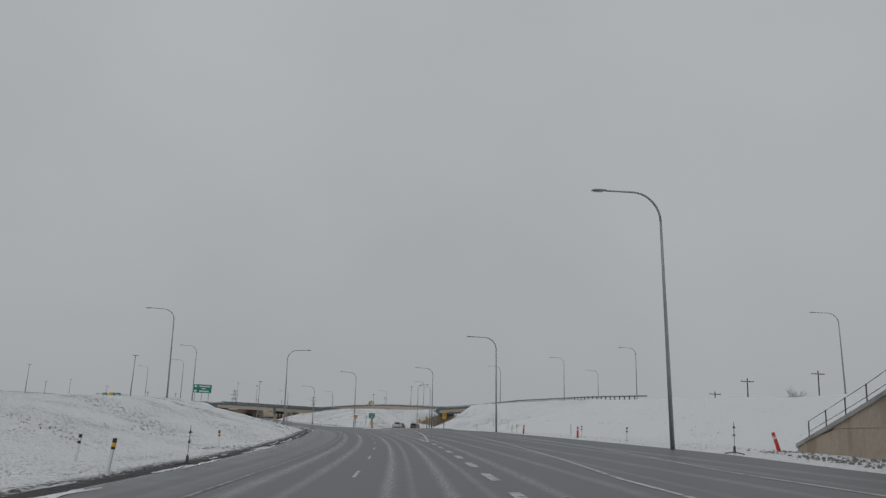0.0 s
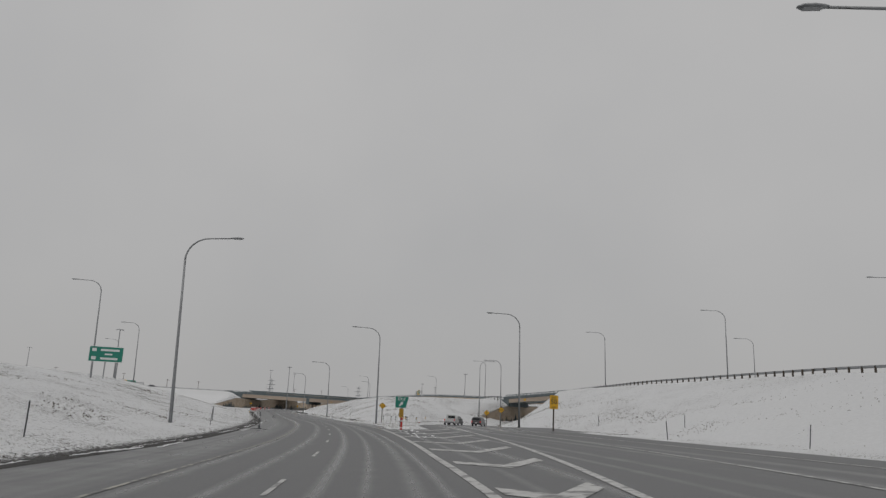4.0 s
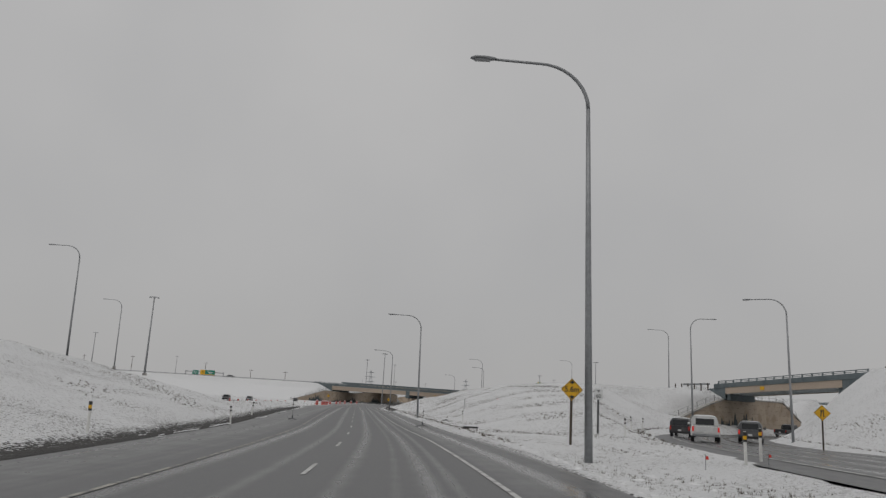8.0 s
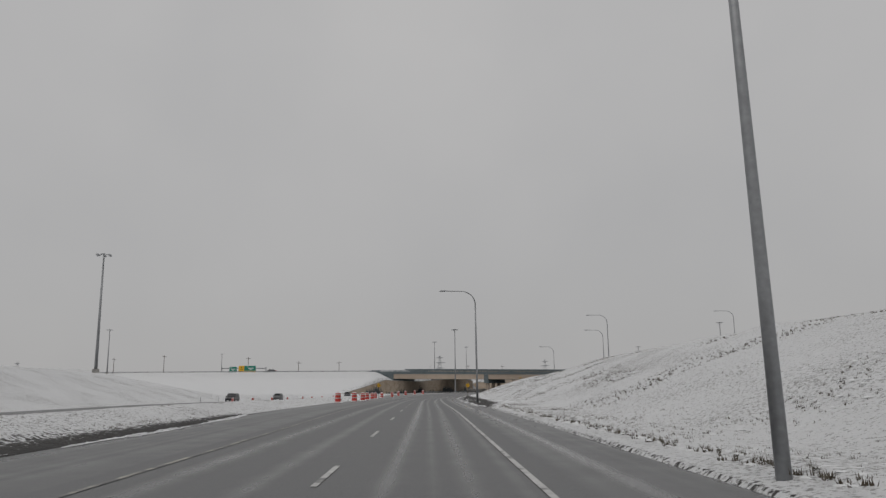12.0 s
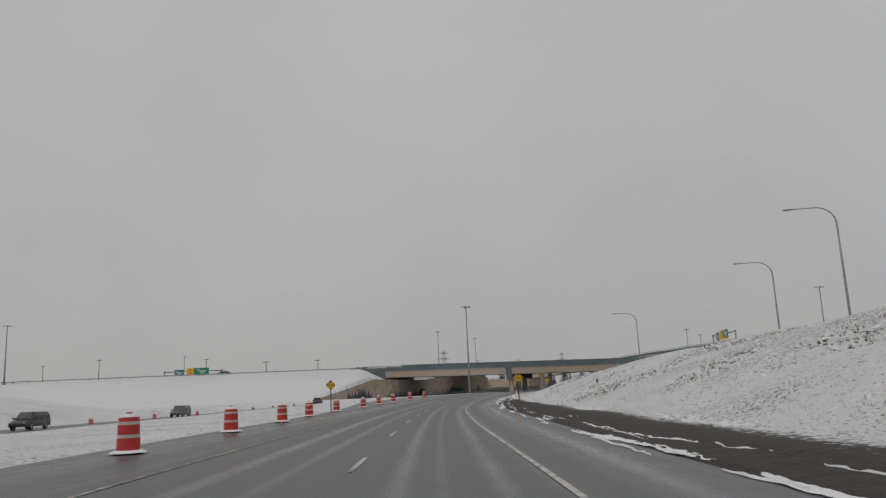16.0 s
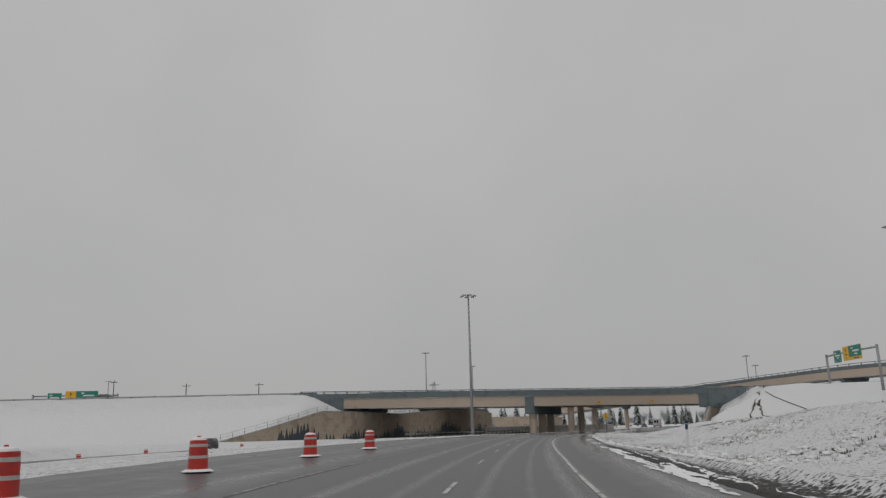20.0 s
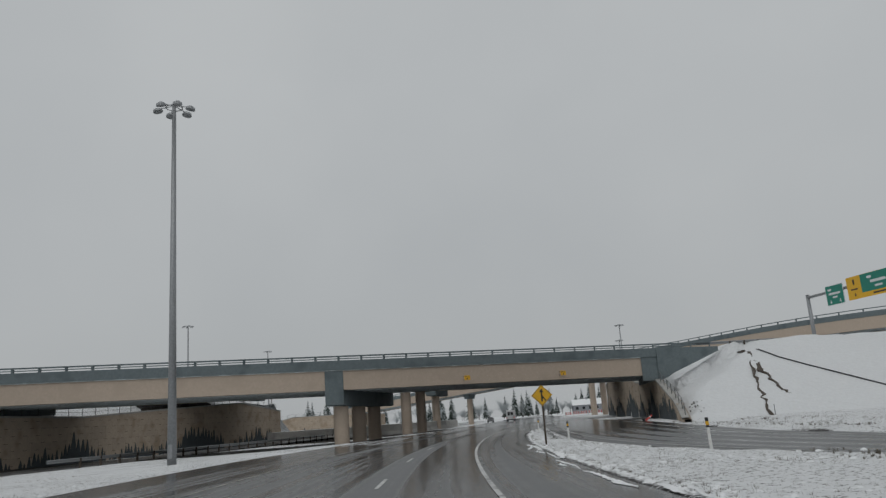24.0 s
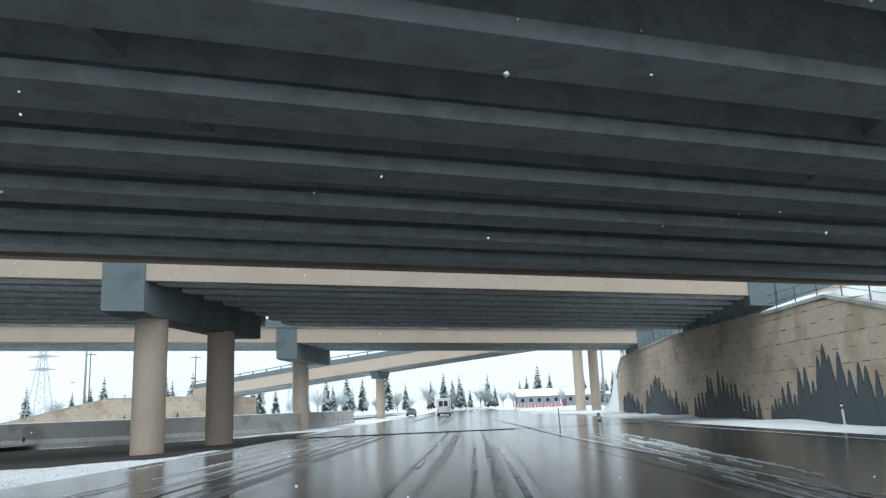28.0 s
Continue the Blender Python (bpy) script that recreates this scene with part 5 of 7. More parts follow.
def high_mast(h):
    t = thing("high_mast_light", Matrix.Identity(4), "tall galvanised high-mast light with a ring of lamps", "mast light", "high masts")
    part("footing", tube([(0, 0, -0.6), (0, 0, 0.18)], 0.6, 18), CONCRETE, t, "round concrete footing")
    part("shaft", tube([(0, 0, 0.15), (0, 0, h * 0.4), (0, 0, h)], [0.29, 0.22, 0.13], 16), STEEL, t, "tapered steel shaft", smooth=True)
    part("access_door", box(-0.13, 0.13, -0.31, -0.27, 0.6, 1.5, 0.01), STEEL, t)
    ring = part("lamp_ring", tube([(0.55 * math.cos(a), 0.55 * math.sin(a), h - 0.25) for a in np.linspace(0, 2 * math.pi, 17)], 0.04, 6), STEEL, t, "steel lamp ring")
    for k in range(6):
        a = k * math.pi / 3
        part("spoke", tube([(0, 0, h - 0.1), (1.0 * math.cos(a), 1.0 * math.sin(a), h - 0.25)], 0.035, 6), STEEL, ring)
        bm = tube([(0, 0, 0.12), (0, 0, 0.0), (0, 0, -0.16)], [0.1, 0.3, 0.34], 12)
        part("lamp", bm, STEEL, ring, "round flood lamp", at=pose(1.15 * math.cos(a), 1.15 * math.sin(a), h - 0.3, 0, 12, math.degrees(a)))
    return t


MAST = high_mast(24.5)
MASTS = [(-96.3, 477.3, -0.15, 1), (-119.8, 304.5, 5.2, 0.84), (-246.3, 472.0, 9.5, 0.75), (-140.0, 612.0, 5.0, 0.95), (-141.0, 700.0, 4.0, 1.06), (-19.0, 690.0, 1.0, 0.95), (5.0, 523.0, 8.2, 0.8), (-290.0, 640.0, 6.0, 0.8), (-28.0, 648.0, 2.0, 0.94)]
for _i, (_x, _y, _z, _k) in enumerate(MASTS):
    if _i == 0:
        MAST.matrix_world = pose(_x, _y, _z)
    else:
        _c = copy_thing(MAST, pose(_x, _y, _z))
        _c.scale = (1, 1, _k)


# ---- signs ----


def text_part(words, size, mat, parent, m, name="lettering"):
    cu = bpy.data.curves.new("lettering", "FONT")
    cu.body, cu.size, cu.align_x, cu.align_y, cu.extrude, cu.offset = words, size, "CENTER", "CENTER", 0.003, size * 0.018
    ob = bpy.data.objects.new("lettering", cu)
    me = bpy.data.meshes.new_from_object(ob)
    bpy.data.objects.remove(ob)
    me.materials.append(mat)
    p = new(name, me)
    p.parent = parent
    p.matrix_local = m
    return p


FACE = pose(0, 0, 0, 90)  # a flat shape in x, y stands up and looks to -y


def flat(outline, depth=0.004):
    bm = bmesh.new()
    a = [bm.verts.new((x, y, 0)) for x, y in outline]
    b = [bm.verts.new((x, y, -depth)) for x, y in outline]
    bm.faces.new(a), bm.faces.new(b[::-1])
    for k in range(len(a)):
        bm.faces.new((a[k], a[k - 1], b[k - 1], b[k]))
    bmesh.ops.recalc_face_normals(bm, faces=bm.faces)
    return bm


def rounded(w, h, r=0.05, n=3):
    return [(sx * (w / 2 - r) + r * math.cos(a), sy * (h / 2 - r) + r * math.sin(a)) for sx, sy, a0 in ((1, 1, 0), (-1, 1, 90), (-1, -1, 180), (1, -1, 270)) for a in [radians(a0 + 90 * k / n) for k in range(n + 1)]]


def at_face(x, y, z):
    return Matrix.Translation((x, y, z)) @ FACE


def diamond_sign(x, y, z0, zc, heading, words, label, diag=1.02, kind="clear"):
    t = thing("warning_sign", pose(x, y, z0, 0, 0, heading), label, "road sign")
    zc -= z0
    part("post", box(-0.05, 0.05, 0.02, 0.12, -0.5, zc + 0.3, 0.008), WOOD, t, "dark wooden post")
    s = diag / 2
    plate = part("plate", flat([(0, s), (-s, 0), (0, -s), (s, 0)], 0.012), YELLOW, t, "yellow diamond plate", at=at_face(0, 0.0, zc))
    for a, b in (((0, s), (s, 0)), ((s, 0), (0, -s)), ((0, -s), (-s, 0)), ((-s, 0), (0, s))):
        p = [(a[0] * f, a[1] * f) for f in (0.95, 0.90)]
        q = [(b[0] * f, b[1] * f) for f in (0.95, 0.90)]
        part("border", flat([p[0], q[0], q[1], p[1]], 0.003), SIGN_BLACK, plate, at=Matrix.Translation((0, 0, 0.005)))
    up = Matrix.Translation((0, 0, 0.006))
    if kind == "clear":
        text_part(words, 0.34 * diag, SIGN_BLACK, plate, up)
        for sg in (1, -1):
            part("arrow", flat([(0, sg * s * 0.84), (sg * s * 0.24, sg * s * 0.60), (sg * s * 0.2, sg * s * 0.54), (sg * s * 0.07, sg * s * 0.56), (0, sg * s * 0.44), (-sg * s * 0.07, sg * s * 0.56), (-sg * s * 0.2, sg * s * 0.54), (-sg * s * 0.24, sg * s * 0.60)], 0.003), SIGN_BLACK, plate, at=up)
    elif kind == "merge":
        part("arrow", flat([(-0.045, -0.32), (0.035, -0.32), (0.035, 0.16), (0.11, 0.16), (0.0, 0.36), (-0.12, 0.16), (-0.045, 0.16)], 0.003), SIGN_BLACK, plate, at=up)
        part("arrow", flat([(0.03, 0.0), (0.03, -0.1), (0.15, -0.3), (0.22, -0.26)], 0.003), SIGN_BLACK, plate, at=up)
    else:
        for sx in (-0.09, 0.09):
            part("arrow", flat([(sx - 0.03, -0.25), (sx + 0.03, -0.25), (sx * 0.6 + 0.03, 0.1), (sx * 0.6 + 0.07, 0.1), (sx * 0.6, 0.26), (sx * 0.6 - 0.07, 0.1), (sx * 0.6 - 0.03, 0.1)], 0.003), SIGN_BLACK, plate, at=up)
    return t


diamond_sign(-9.25, 149.9, 0.4, 2.5, 14, "5.6m", "yellow diamond clearance sign on the snowy island")
diamond_sign(8.7, 155.9, 0.5, 2.85, -5, "5.6m", "yellow diamond clearance sign beside the exit road")
diamond_sign(6.9, 168.0, 0.2, 2.36, -10, "", "yellow diamond lane sign beside the exit road", kind="lanes")
diamond_sign(-79.4, 338.1, -0.25, 2.25, 16, "5.9m", "yellow diamond clearance sign in the snowy median")
diamond_sign(-60.9, 337.7, -0.3, 2.1, 10, "5.9m", "yellow diamond clearance sign on the snowy verge")
diamond_sign(-73.75, 468.9, -0.05, 2.57, -4, "", "yellow diamond merging traffic sign on the snowy island", 1.12, kind="merge")


def exit_gore_sign(x, y, z, heading):
    t = thing("exit_sign", pose(x, y, z, 0, 0, heading), "green exit sign with a white arrow above a striped board", "road sign")
    part("post", box(-0.07, 0.07, 0.03, 0.17, -0.5, 3.0, 0.01), WOOD, t, "dark wooden post")
    trap = lambda k: [(-0.66 * k, 0.54 * k), (-0.62 * k, -0.54 * k), (0.40 * k, -0.54 * k), (0.66 * k, 0.54 * k)]
    rim = part("plate", flat(trap(1.0), 0.02), SIGN_WHITE, t, "white-rimmed plate", at=at_face(0, 0.0, 2.62))
    face = part("face", flat(trap(0.95), 0.003), GREEN, rim, "green face", at=Matrix.Translation((0, 0, 0.005)))
    text_part("EXIT", 0.36, SIGN_WHITE, rim, Matrix.Translation((-0.02, 0.27, 0.008)))
    part("arrow", flat([(-0.29, -0.33), (-0.2, -0.42), (0.02, -0.18), (0.09, -0.26), (0.13, 0.06), (-0.17, 0.0), (-0.09, -0.08)], 0.003), SIGN_WHITE, rim, "white arrow", at=Matrix.Translation((0, 0, 0.009)))
    board = part("striped_board", flat(rounded(0.42, 0.82, 0.06), 0.02), YELLOW, t, "yellow and black striped board", at=at_face(0, 0.0, 1.62))
    for k in range(4):
        y0 = -0.36 + k * 0.2
        part("stripe", flat([(-0.205, y0 - 0.06), (0, y0 + 0.12), (0.205, y0 - 0.06), (0.205, y0 + 0.04), (0, y0 + 0.22), (-0.205, y0 + 0.04)], 0.003), SIGN_BLACK, board, at=Matrix.Translation((0, 0, 0.006)))
    return t


exit_gore_sign(-3.3, 108.0, -0.02, 6)


def panel_sign(name, x, y, z0, zc, w, h, heading, face_mat, label, posts, lines, rim=SIGN_WHITE, post_mat=None):
    """A flat sign; lines: (text or None for a bar, x, y, size, width, material)."""
    t = thing(name, pose(x, y, z0, 0, 0, heading), label, "road sign")
    zc -= z0
    for px in posts:
        part("post", box(px - 0.06, px + 0.06, 0.03, 0.15, -0.6, zc + h / 2 - 0.1, 0.008), post_mat or STEEL, t)
    plate = part("plate", flat(rounded(w, h, min(0.08, h / 6)), 0.02), rim, t, at=at_face(0, 0, zc))
    part("face", flat(rounded(w * 0.97, h - w * 0.03, min(0.07, h / 6)), 0.003), face_mat, plate, at=Matrix.Translation((0, 0, 0.005)))
    for words, tx, ty, size, bar, mat in lines:
        up = Matrix.Translation((tx, ty, 0.009))
        if words:
            text_part(words, size, mat, plate, up)
        else:
            part("mark", flat(rounded(bar, size, size / 5), 0.003), mat, plate, at=up)
    return t


panel_sign("speed_sign", 10.9, 106.1, 0.5, 3.28, 0.8, 1.25, 4, YELLOW, "yellow exit speed sign on a single post", [0.0],
           [("EXIT", 0, 0.40, 0.24, 0, SIGN_BLACK), ("50", 0, 0.02, 0.58, 0, SIGN_BLACK), ("km/h", 0, -0.46, 0.2, 0, SIGN_BLACK)], SIGN_BLACK, WOOD)
panel_sign("speed_sign", -7.45, 165.3, 0.4, 2.72, 0.52, 0.68, 8, SIGN_WHITE, "small white speed sign on a thin post", [0.0],
           [(None, 0, 0.2, 0.16, 0.05, SIGN_BLACK), (None, 0, 0.24, 0.06, 0.2, SIGN_BLACK), ("60", 0, -0.12, 0.34, 0, SIGN_BLACK)], SIGN_BLACK, STEEL_DARK)
panel_sign("guide_sign", -43.0, 130.85, 4.5, 6.98, 4.15, 1.95, 12, GREEN, "large green guide sign on three posts on the snowy bank", [-1.5, 0.0, 1.5],
           [(None, -1.45, 0.52, 0.42, 0.55, SIGN_WHITE), (None, -1.45, -0.52, 0.42, 0.55, SIGN_WHITE), (None, 0.45, 0.52, 0.26, 2.3, SIGN_WHITE), (None, 0.3, 0.0, 0.2, 0.9, SIGN_WHITE), (None, 0.4, -0.55, 0.26, 2.1, SIGN_WHITE)])


def clearance_box(x, y, z):
    t = thing("clearance_sign", pose(x, y, z, 0, 0, 12.5), "yellow clearance sign bracketed to the overpass girder", "road sign", "clearance signs")
    plate = part("plate", flat(rounded(0.64, 0.5, 0.03), 0.012), YELLOW, t, "yellow plate", at=at_face(0, 0, 0))
    text_part("5.9 m", 0.2, SIGN_BLACK, plate, Matrix.Translation((0, 0.11, 0.004)))
    part("arrow", flat([(-0.05, -0.02), (-0.05, -0.08), (-0.13, -0.08), (0, -0.2), (0.13, -0.08), (0.05, -0.08), (0.05, -0.02)], 0.003), SIGN_BLACK, plate, at=Matrix.Translation((0, 0, 0.004)))
    for dz in (-0.18, 0.18):
        part("bracket", tube([(-0.2, 0.02, dz), (-0.3, 0.62, dz)], 0.025, 6), STEEL_DARK, t)
        part("bracket", tube([(0.2, 0.02, dz), (0.1, 0.62, dz)], 0.025, 6), STEEL_DARK, t)
    return t


clearance_box(-76.45, 511.5, 5.95)
clearance_box(-65.7, 513.9, 5.85)


def sign_gantry(x, y, z, heading, label, span=21.6, top=7.1):
    """A round-tube gantry: two legs, one beam, a green panel and a wider yellow one with a green field."""
    t = thing("sign_gantry", pose(x, y, z, 0, 0, heading), label, "sign gantry", "sign gantries")
    for px in (-span / 2, span / 2):
        part("leg", tube([(px, 0, -1.5), (px, 0, top + 0.35)], [0.3, 0.24], 14), STEEL, t, "steel leg", smooth=True)
        part("leg_cap", tube([(px, 0, top + 0.35), (px, 0, top + 0.42)], 0.27, 14), STEEL, t)
    part("beam", tube([(-span / 2, 0, top), (0, 0, top + 0.12), (span / 2, 0, top)], 0.2, 12), STEEL, t, "round steel beam", smooth=True)
    small = part("sign_panel", flat(rounded(3.4, 2.7, 0.12), 0.06), SIGN_WHITE, t, "green guide panel", at=at_face(-4.85, -0.42, top - 0.55))
    part("face", flat(rounded(3.26, 2.56, 0.1), 0.004), GREEN, small, "green face", at=Matrix.Translation((0, 0, 0.006)))
    for w, h, mx, my in ((0.7, 0.28, -0.9, 0.75), (2.2, 0.3, 0, 0.2), (0.9, 0.24, 0, -0.3)):
        part("mark", flat(rounded(w, h, 0.06), 0.004), SIGN_WHITE, small, at=Matrix.Translation((mx, my, 0.012)))
    wide = part("sign_panel", flat(rounded(7.8, 3.0, 0.12), 0.06), YELLOW, t, "yellow guide panel with a green field", at=at_face(1.5, -0.42, top - 0.3))
    part("face", flat([(-1.35, -0.85), (3.88, -0.85), (3.88, 1.48), (-1.35, 1.48)], 0.004), GREEN, wide, "green field", at=Matrix.Translation((0, 0, 0.006)))
    for w, h, mx, my in ((0.8, 0.3, 0.2, 0.95), (2.6, 0.34, 1.6, 0.35), (1.3, 0.26, 1.6, -0.3)):
        part("mark", flat(rounded(w, h, 0.06), 0.004), SIGN_WHITE, wide, at=Matrix.Translation((mx, my, 0.012)))
    for w, h, mx, my in ((0.3, 0.7, -2.6, 0.75), (1.2, 0.18, -2.6, -0.2), (2.2, 0.2, 1.6, -1.16)):
        part("mark", flat(rounded(w, h, 0.04), 0.004), SIGN_BLACK, wide, at=Matrix.Translation((mx, my, 0.012)))
    for pl, xs in ((small, (-0.9, 0.9)), (wide, (-2.6,))):
        for ax in xs:
            part("arrow", flat([(ax - 0.06, -0.65), (ax + 0.06, -0.65), (ax + 0.06, -0.9), (ax + 0.2, -0.9), (ax, -1.15), (ax - 0.2, -0.9), (ax - 0.06, -0.9)], 0.004), SIGN_WHITE if pl is small else SIGN_BLACK, pl, at=Matrix.Translation((0, 0, 0.012)))
    for px in (-6.0, -3.7, -1.4, 1.5, 4.4):
        part("bracket", box(px - 0.06, px + 0.06, -0.34, -0.1, top - 1.6, top + 0.7), STEEL, t)
    return t


sign_gantry(-23.83, 526.24, 8.0, -77.5, "tube sign gantry with green and yellow panels over the bridge approach")
sign_gantry(-207.0, 517.0, 5.9, 25, "tube sign gantry with green and yellow panels on the far approach", 20.0, 6.0)

# ---- traffic drums ----


def drum():
    t = thing("traffic_drum", Matrix.Identity(4), "orange and white striped traffic drum on a black base", "traffic drum", "traffic drums")
    part("base", tube([(0, 0, -0.02), (0, 0, 0.07)], [0.40, 0.37], 20), RUBBER, t, "black rubber base")
    part("snow_ring", tube([(0, 0, 0.02), (0, 0, 0.09)], [0.52, 0.38], 20), SNOW_CAP, t, "snow on the base")
    zs = (0.07, 0.42, 0.51, 0.78, 0.87, 0.98)
    rs = (0.315, 0.30, 0.295, 0.285, 0.28, 0.27)
    for k in range(5):
        mat = ORANGE if k % 2 == 0 else WHITE_BAND
        part("band", tube([(0, 0, zs[k]), (0, 0, zs[k + 1])], [rs[k], rs[k + 1] + 0.008], 22), mat, t, "orange plastic band" if k % 2 == 0 else "white reflective band")
    part("lid", tube([(0, 0, 0.98), (0, 0, 1.03)], [0.2, 0.17], 20), ORANGE, t)
    part("handle", tube([(-0.1, 0, 1.03), (-0.08, 0, 1.1), (0.08, 0, 1.1), (0.1, 0, 1.03)], 0.025, 6), ORANGE, t)
    part("snow_cap", tube([(0, 0, 0.985), (0, 0, 1.04), (0, 0, 1.08)], [0.255, 0.23, 0.1], 14), SNOW_CAP, t, "snow on the lid")
    return t


DRUM = drum()
DRUMS = [(-63.9, 286.3), (-58.8, 264.8), (-61.2, 276.0), (-67.6, 298.4), (-71.2, 310.8), (-74.7, 322.5), (-78.3, 336.8), (-80.1, 349.0), (-82.1, 360.0), (-83.2, 369.2), (-84.2, 380.5), (-85.1, 391.5)]
for _i, (_x, _y) in enumerate(DRUMS):
    _s1, _o1 = run_off(_x, _y)
    _m = pose(_x, _y, float(road_z(_s1, _o1)[0]) + 0.03, 0, 0, 37 * _i)
    if _i == 0:
        DRUM.matrix_world = _m
    else:
        copy_thing(DRUM, _m)
for _y in (322.0, 341.0, 359.0, 375.5, 392.5, 404.0, 416.0, 430.5, 452.0):
    _x = float(np.interp(_y, OPP_Y, OPP_X)) + 3.9
    copy_thing(DRUM, pose(_x, _y, float(np.interp(_y, OPP_Y, OPP_Z)) + 0.1)).scale = (0.8, 0.8, 0.75)


# ---- delineators, posts, stands ----


def delineator(band, label):
    t = thing("delineator_post", Matrix.Identity(4), label, "delineator", "delineators")
    part("post", box(-0.047, 0.047, -0.03, 0.03, -0.4, 1.1, 0.008), PLASTIC_WHITE, t, "white plastic post")
    for z0, z1, mat in band:
        part("band", box(-0.051, 0.051, -0.034, 0.034, z0, z1), mat, t)
    return t


BLACK2 = delineator([(0.96, 1.09, PLASTIC_BLACK), (0.74, 0.85, PLASTIC_BLACK)], "white plastic delineator with two black bands")
YELLOW1 = delineator([(0.96, 1.09, PLASTIC_BLACK), (0.84, 0.96, YELLOW), (0.76, 0.84, PLASTIC_BLACK)], "white plastic delineator with a yellow band")
BLUE1 = delineator([(0.88, 1.09, PLASTIC_BLUE)], "white plastic delineator with a dark blue top")
POSTS = [(BLACK2, -3.75, 107.6), (BLACK2, -2.7, 107.9), (BLACK2, -4.7, 112.4), (YELLOW1, -3.2, 113.6), (BLACK2, -6.2, 121.5), (YELLOW1, -4.4, 126.5), (YELLOW1, -2.5, 144.0), (BLACK2, -4.5, 176.0), (BLACK2, -3.2, 181.0),
         (YELLOW1, -6.9, -1.5), (BLACK2, -10.3, 39.0), (YELLOW1, -26.2, 139.5), (YELLOW1, -3.6, 141.3), (BLACK2, -5.9, 163.3), (BLACK2, -18.5, 182.8), (BLACK2, -35.0, 175.2), (BLACK2, -24.0, 125.0), (BLACK2, -30.0, 160.0),
         (BLACK2, 19.75, 23.8), (BLACK2, 17.1, 47.7), (BLACK2, 19.9, 9.5), (YELLOW1, -5.0, -23.4), (BLACK2, -8.6, -17.0),
         (BLUE1, -52.6, 316.5), (BLUE1, -67.6, 378.3), (YELLOW1, -50.0, 473.6), (YELLOW1, -70.0, 454.2), (YELLOW1, -71.1, 495.5), (YELLOW1, -72.3, 470.5), (BLACK2, -65.2, 540.0), (BLACK2, -53.2, 528.0), (BLACK2, -52.0, 538.0), (BLACK2, -51.2, 546.0), (BLACK2, -54.8, 515.0)]
_used = set()
for _p, _x, _y in POSTS:
    _m = pose(_x, _y, ground_at(_x, _y) + 0.03, _r.uniform(-4, 4), _r.uniform(-5, 5), _r.uniform(-15, 15))
    if _p.name not in _used:
        _used.add(_p.name)
        _p.matrix_world = _m
    else:
        copy_thing(_p, _m)


def marker_stake():
    t = thing("marker_stake", Matrix.Identity(4), "thin dark marker stake in the snow", "marker stake", "marker stakes")
    part("stake", tube([(0, 0, -0.4), (0, 0, 1.25)], 0.03, 6), STEEL_DARK, t)
    return t


STAKE = marker_stake()
for _i, (_x, _y) in enumerate([(-17.0, 94.0), (-20.0, 104.0), (-12.5, 60.0), (18.5, 126.0), (24.0, 110.0), (20.0, 74.0), (15.5, 84.0), (23.0, 44.0), (-21.8, 209.5), (-49.0, 480.0), (-50.5, 470.0), (-46.0, 486.0), (-52.0, 492.0), (-100.0, 306.0), (-90.0, 300.0), (-106.0, 322.0), (-95.8, 527.0), (-62.8, 556.6)]):
    _m = pose(_x, _y, ground_at(_x, _y), _r.uniform(-5, 5), _r.uniform(-5, 5), 0)
    if _i == 0:
        STAKE.matrix_world = _m
    else:
        copy_thing(STAKE, _m)


def sign_stand():
    t = thing("sign_stand", Matrix.Identity(4), "folded black portable sign stand with spread feet", "sign stand", "sign stands")
    part("mast", tube([(0, 0, 0.1), (0, 0, 1.7)], 0.025, 8), STEEL_DARK, t)
    for z in (0.95, 1.35):
        part("collar", tube([(0, 0, z), (0, 0, z + 0.03), (0, 0, z + 0.14)], [0.06, 0.13, 0.03], 10), STEEL_DARK, t)
    part("spring_box", box(-0.08, 0.08, -0.08, 0.08, 0.08, 0.42, 0.01), STEEL_DARK, t)
    for a in range(4):
        c, s_ = math.cos(a * math.pi / 2 + 0.5), math.sin(a * math.pi / 2 + 0.5)
        part("leg", tube([(0, 0, 0.12), (0.85 * c, 0.85 * s_, 0.03)], 0.028, 6), STEEL_DARK, t)
    return t


STAND = sign_stand()
for _i, (_x, _y) in enumerate([(-13.2, 94.1), (-31.1, 174.1), (-20.8, 175.8), (18.7, -12.4), (-4.1, -18.2)]):
    _s1, _o1 = run_off(_x, _y)
    _m = pose(_x, _y, max(float(road_z(_s1, _o1)[0]), ground_at(_x, _y)), 0, 0, 40 * _i)
    if _i == 0:
        STAND.matrix_world = _m
        STAND.scale = (0.8, 0.8, 0.78)
    else:
        copy_thing(STAND, _m).scale = (0.5, 0.5, 0.85)


def red_post(x, y, lean, heading):
    t = thing("red_channelizer", pose(x, y, ground_at(x, y), 0, lean, heading), "worn red flexible channelizer post on a dark base", "channelizer", "red posts")
    part("tube", tube([(0, 0, 0.0), (0, 0, 1.05)], [0.1, 0.085], 12), ORANGE, t, "worn red tube")
    part("band", tube([(0, 0, 0.72), (0, 0, 0.86)], 0.097, 12), WHITE_BAND, t)
    part("base", box(-0.3, 0.3, -0.2, 0.2, -0.02, 0.05, 0.01), RUBBER, t)


red_post(-2.75, 101.4, 0, 10)
red_post(19.5, 24.3, 0, 0)
red_post(17.2, 42.7, 3, 0)
red_post(22.6, -8.6, -17, 0)
red_post(-58.9, 507.6, 60, 20)


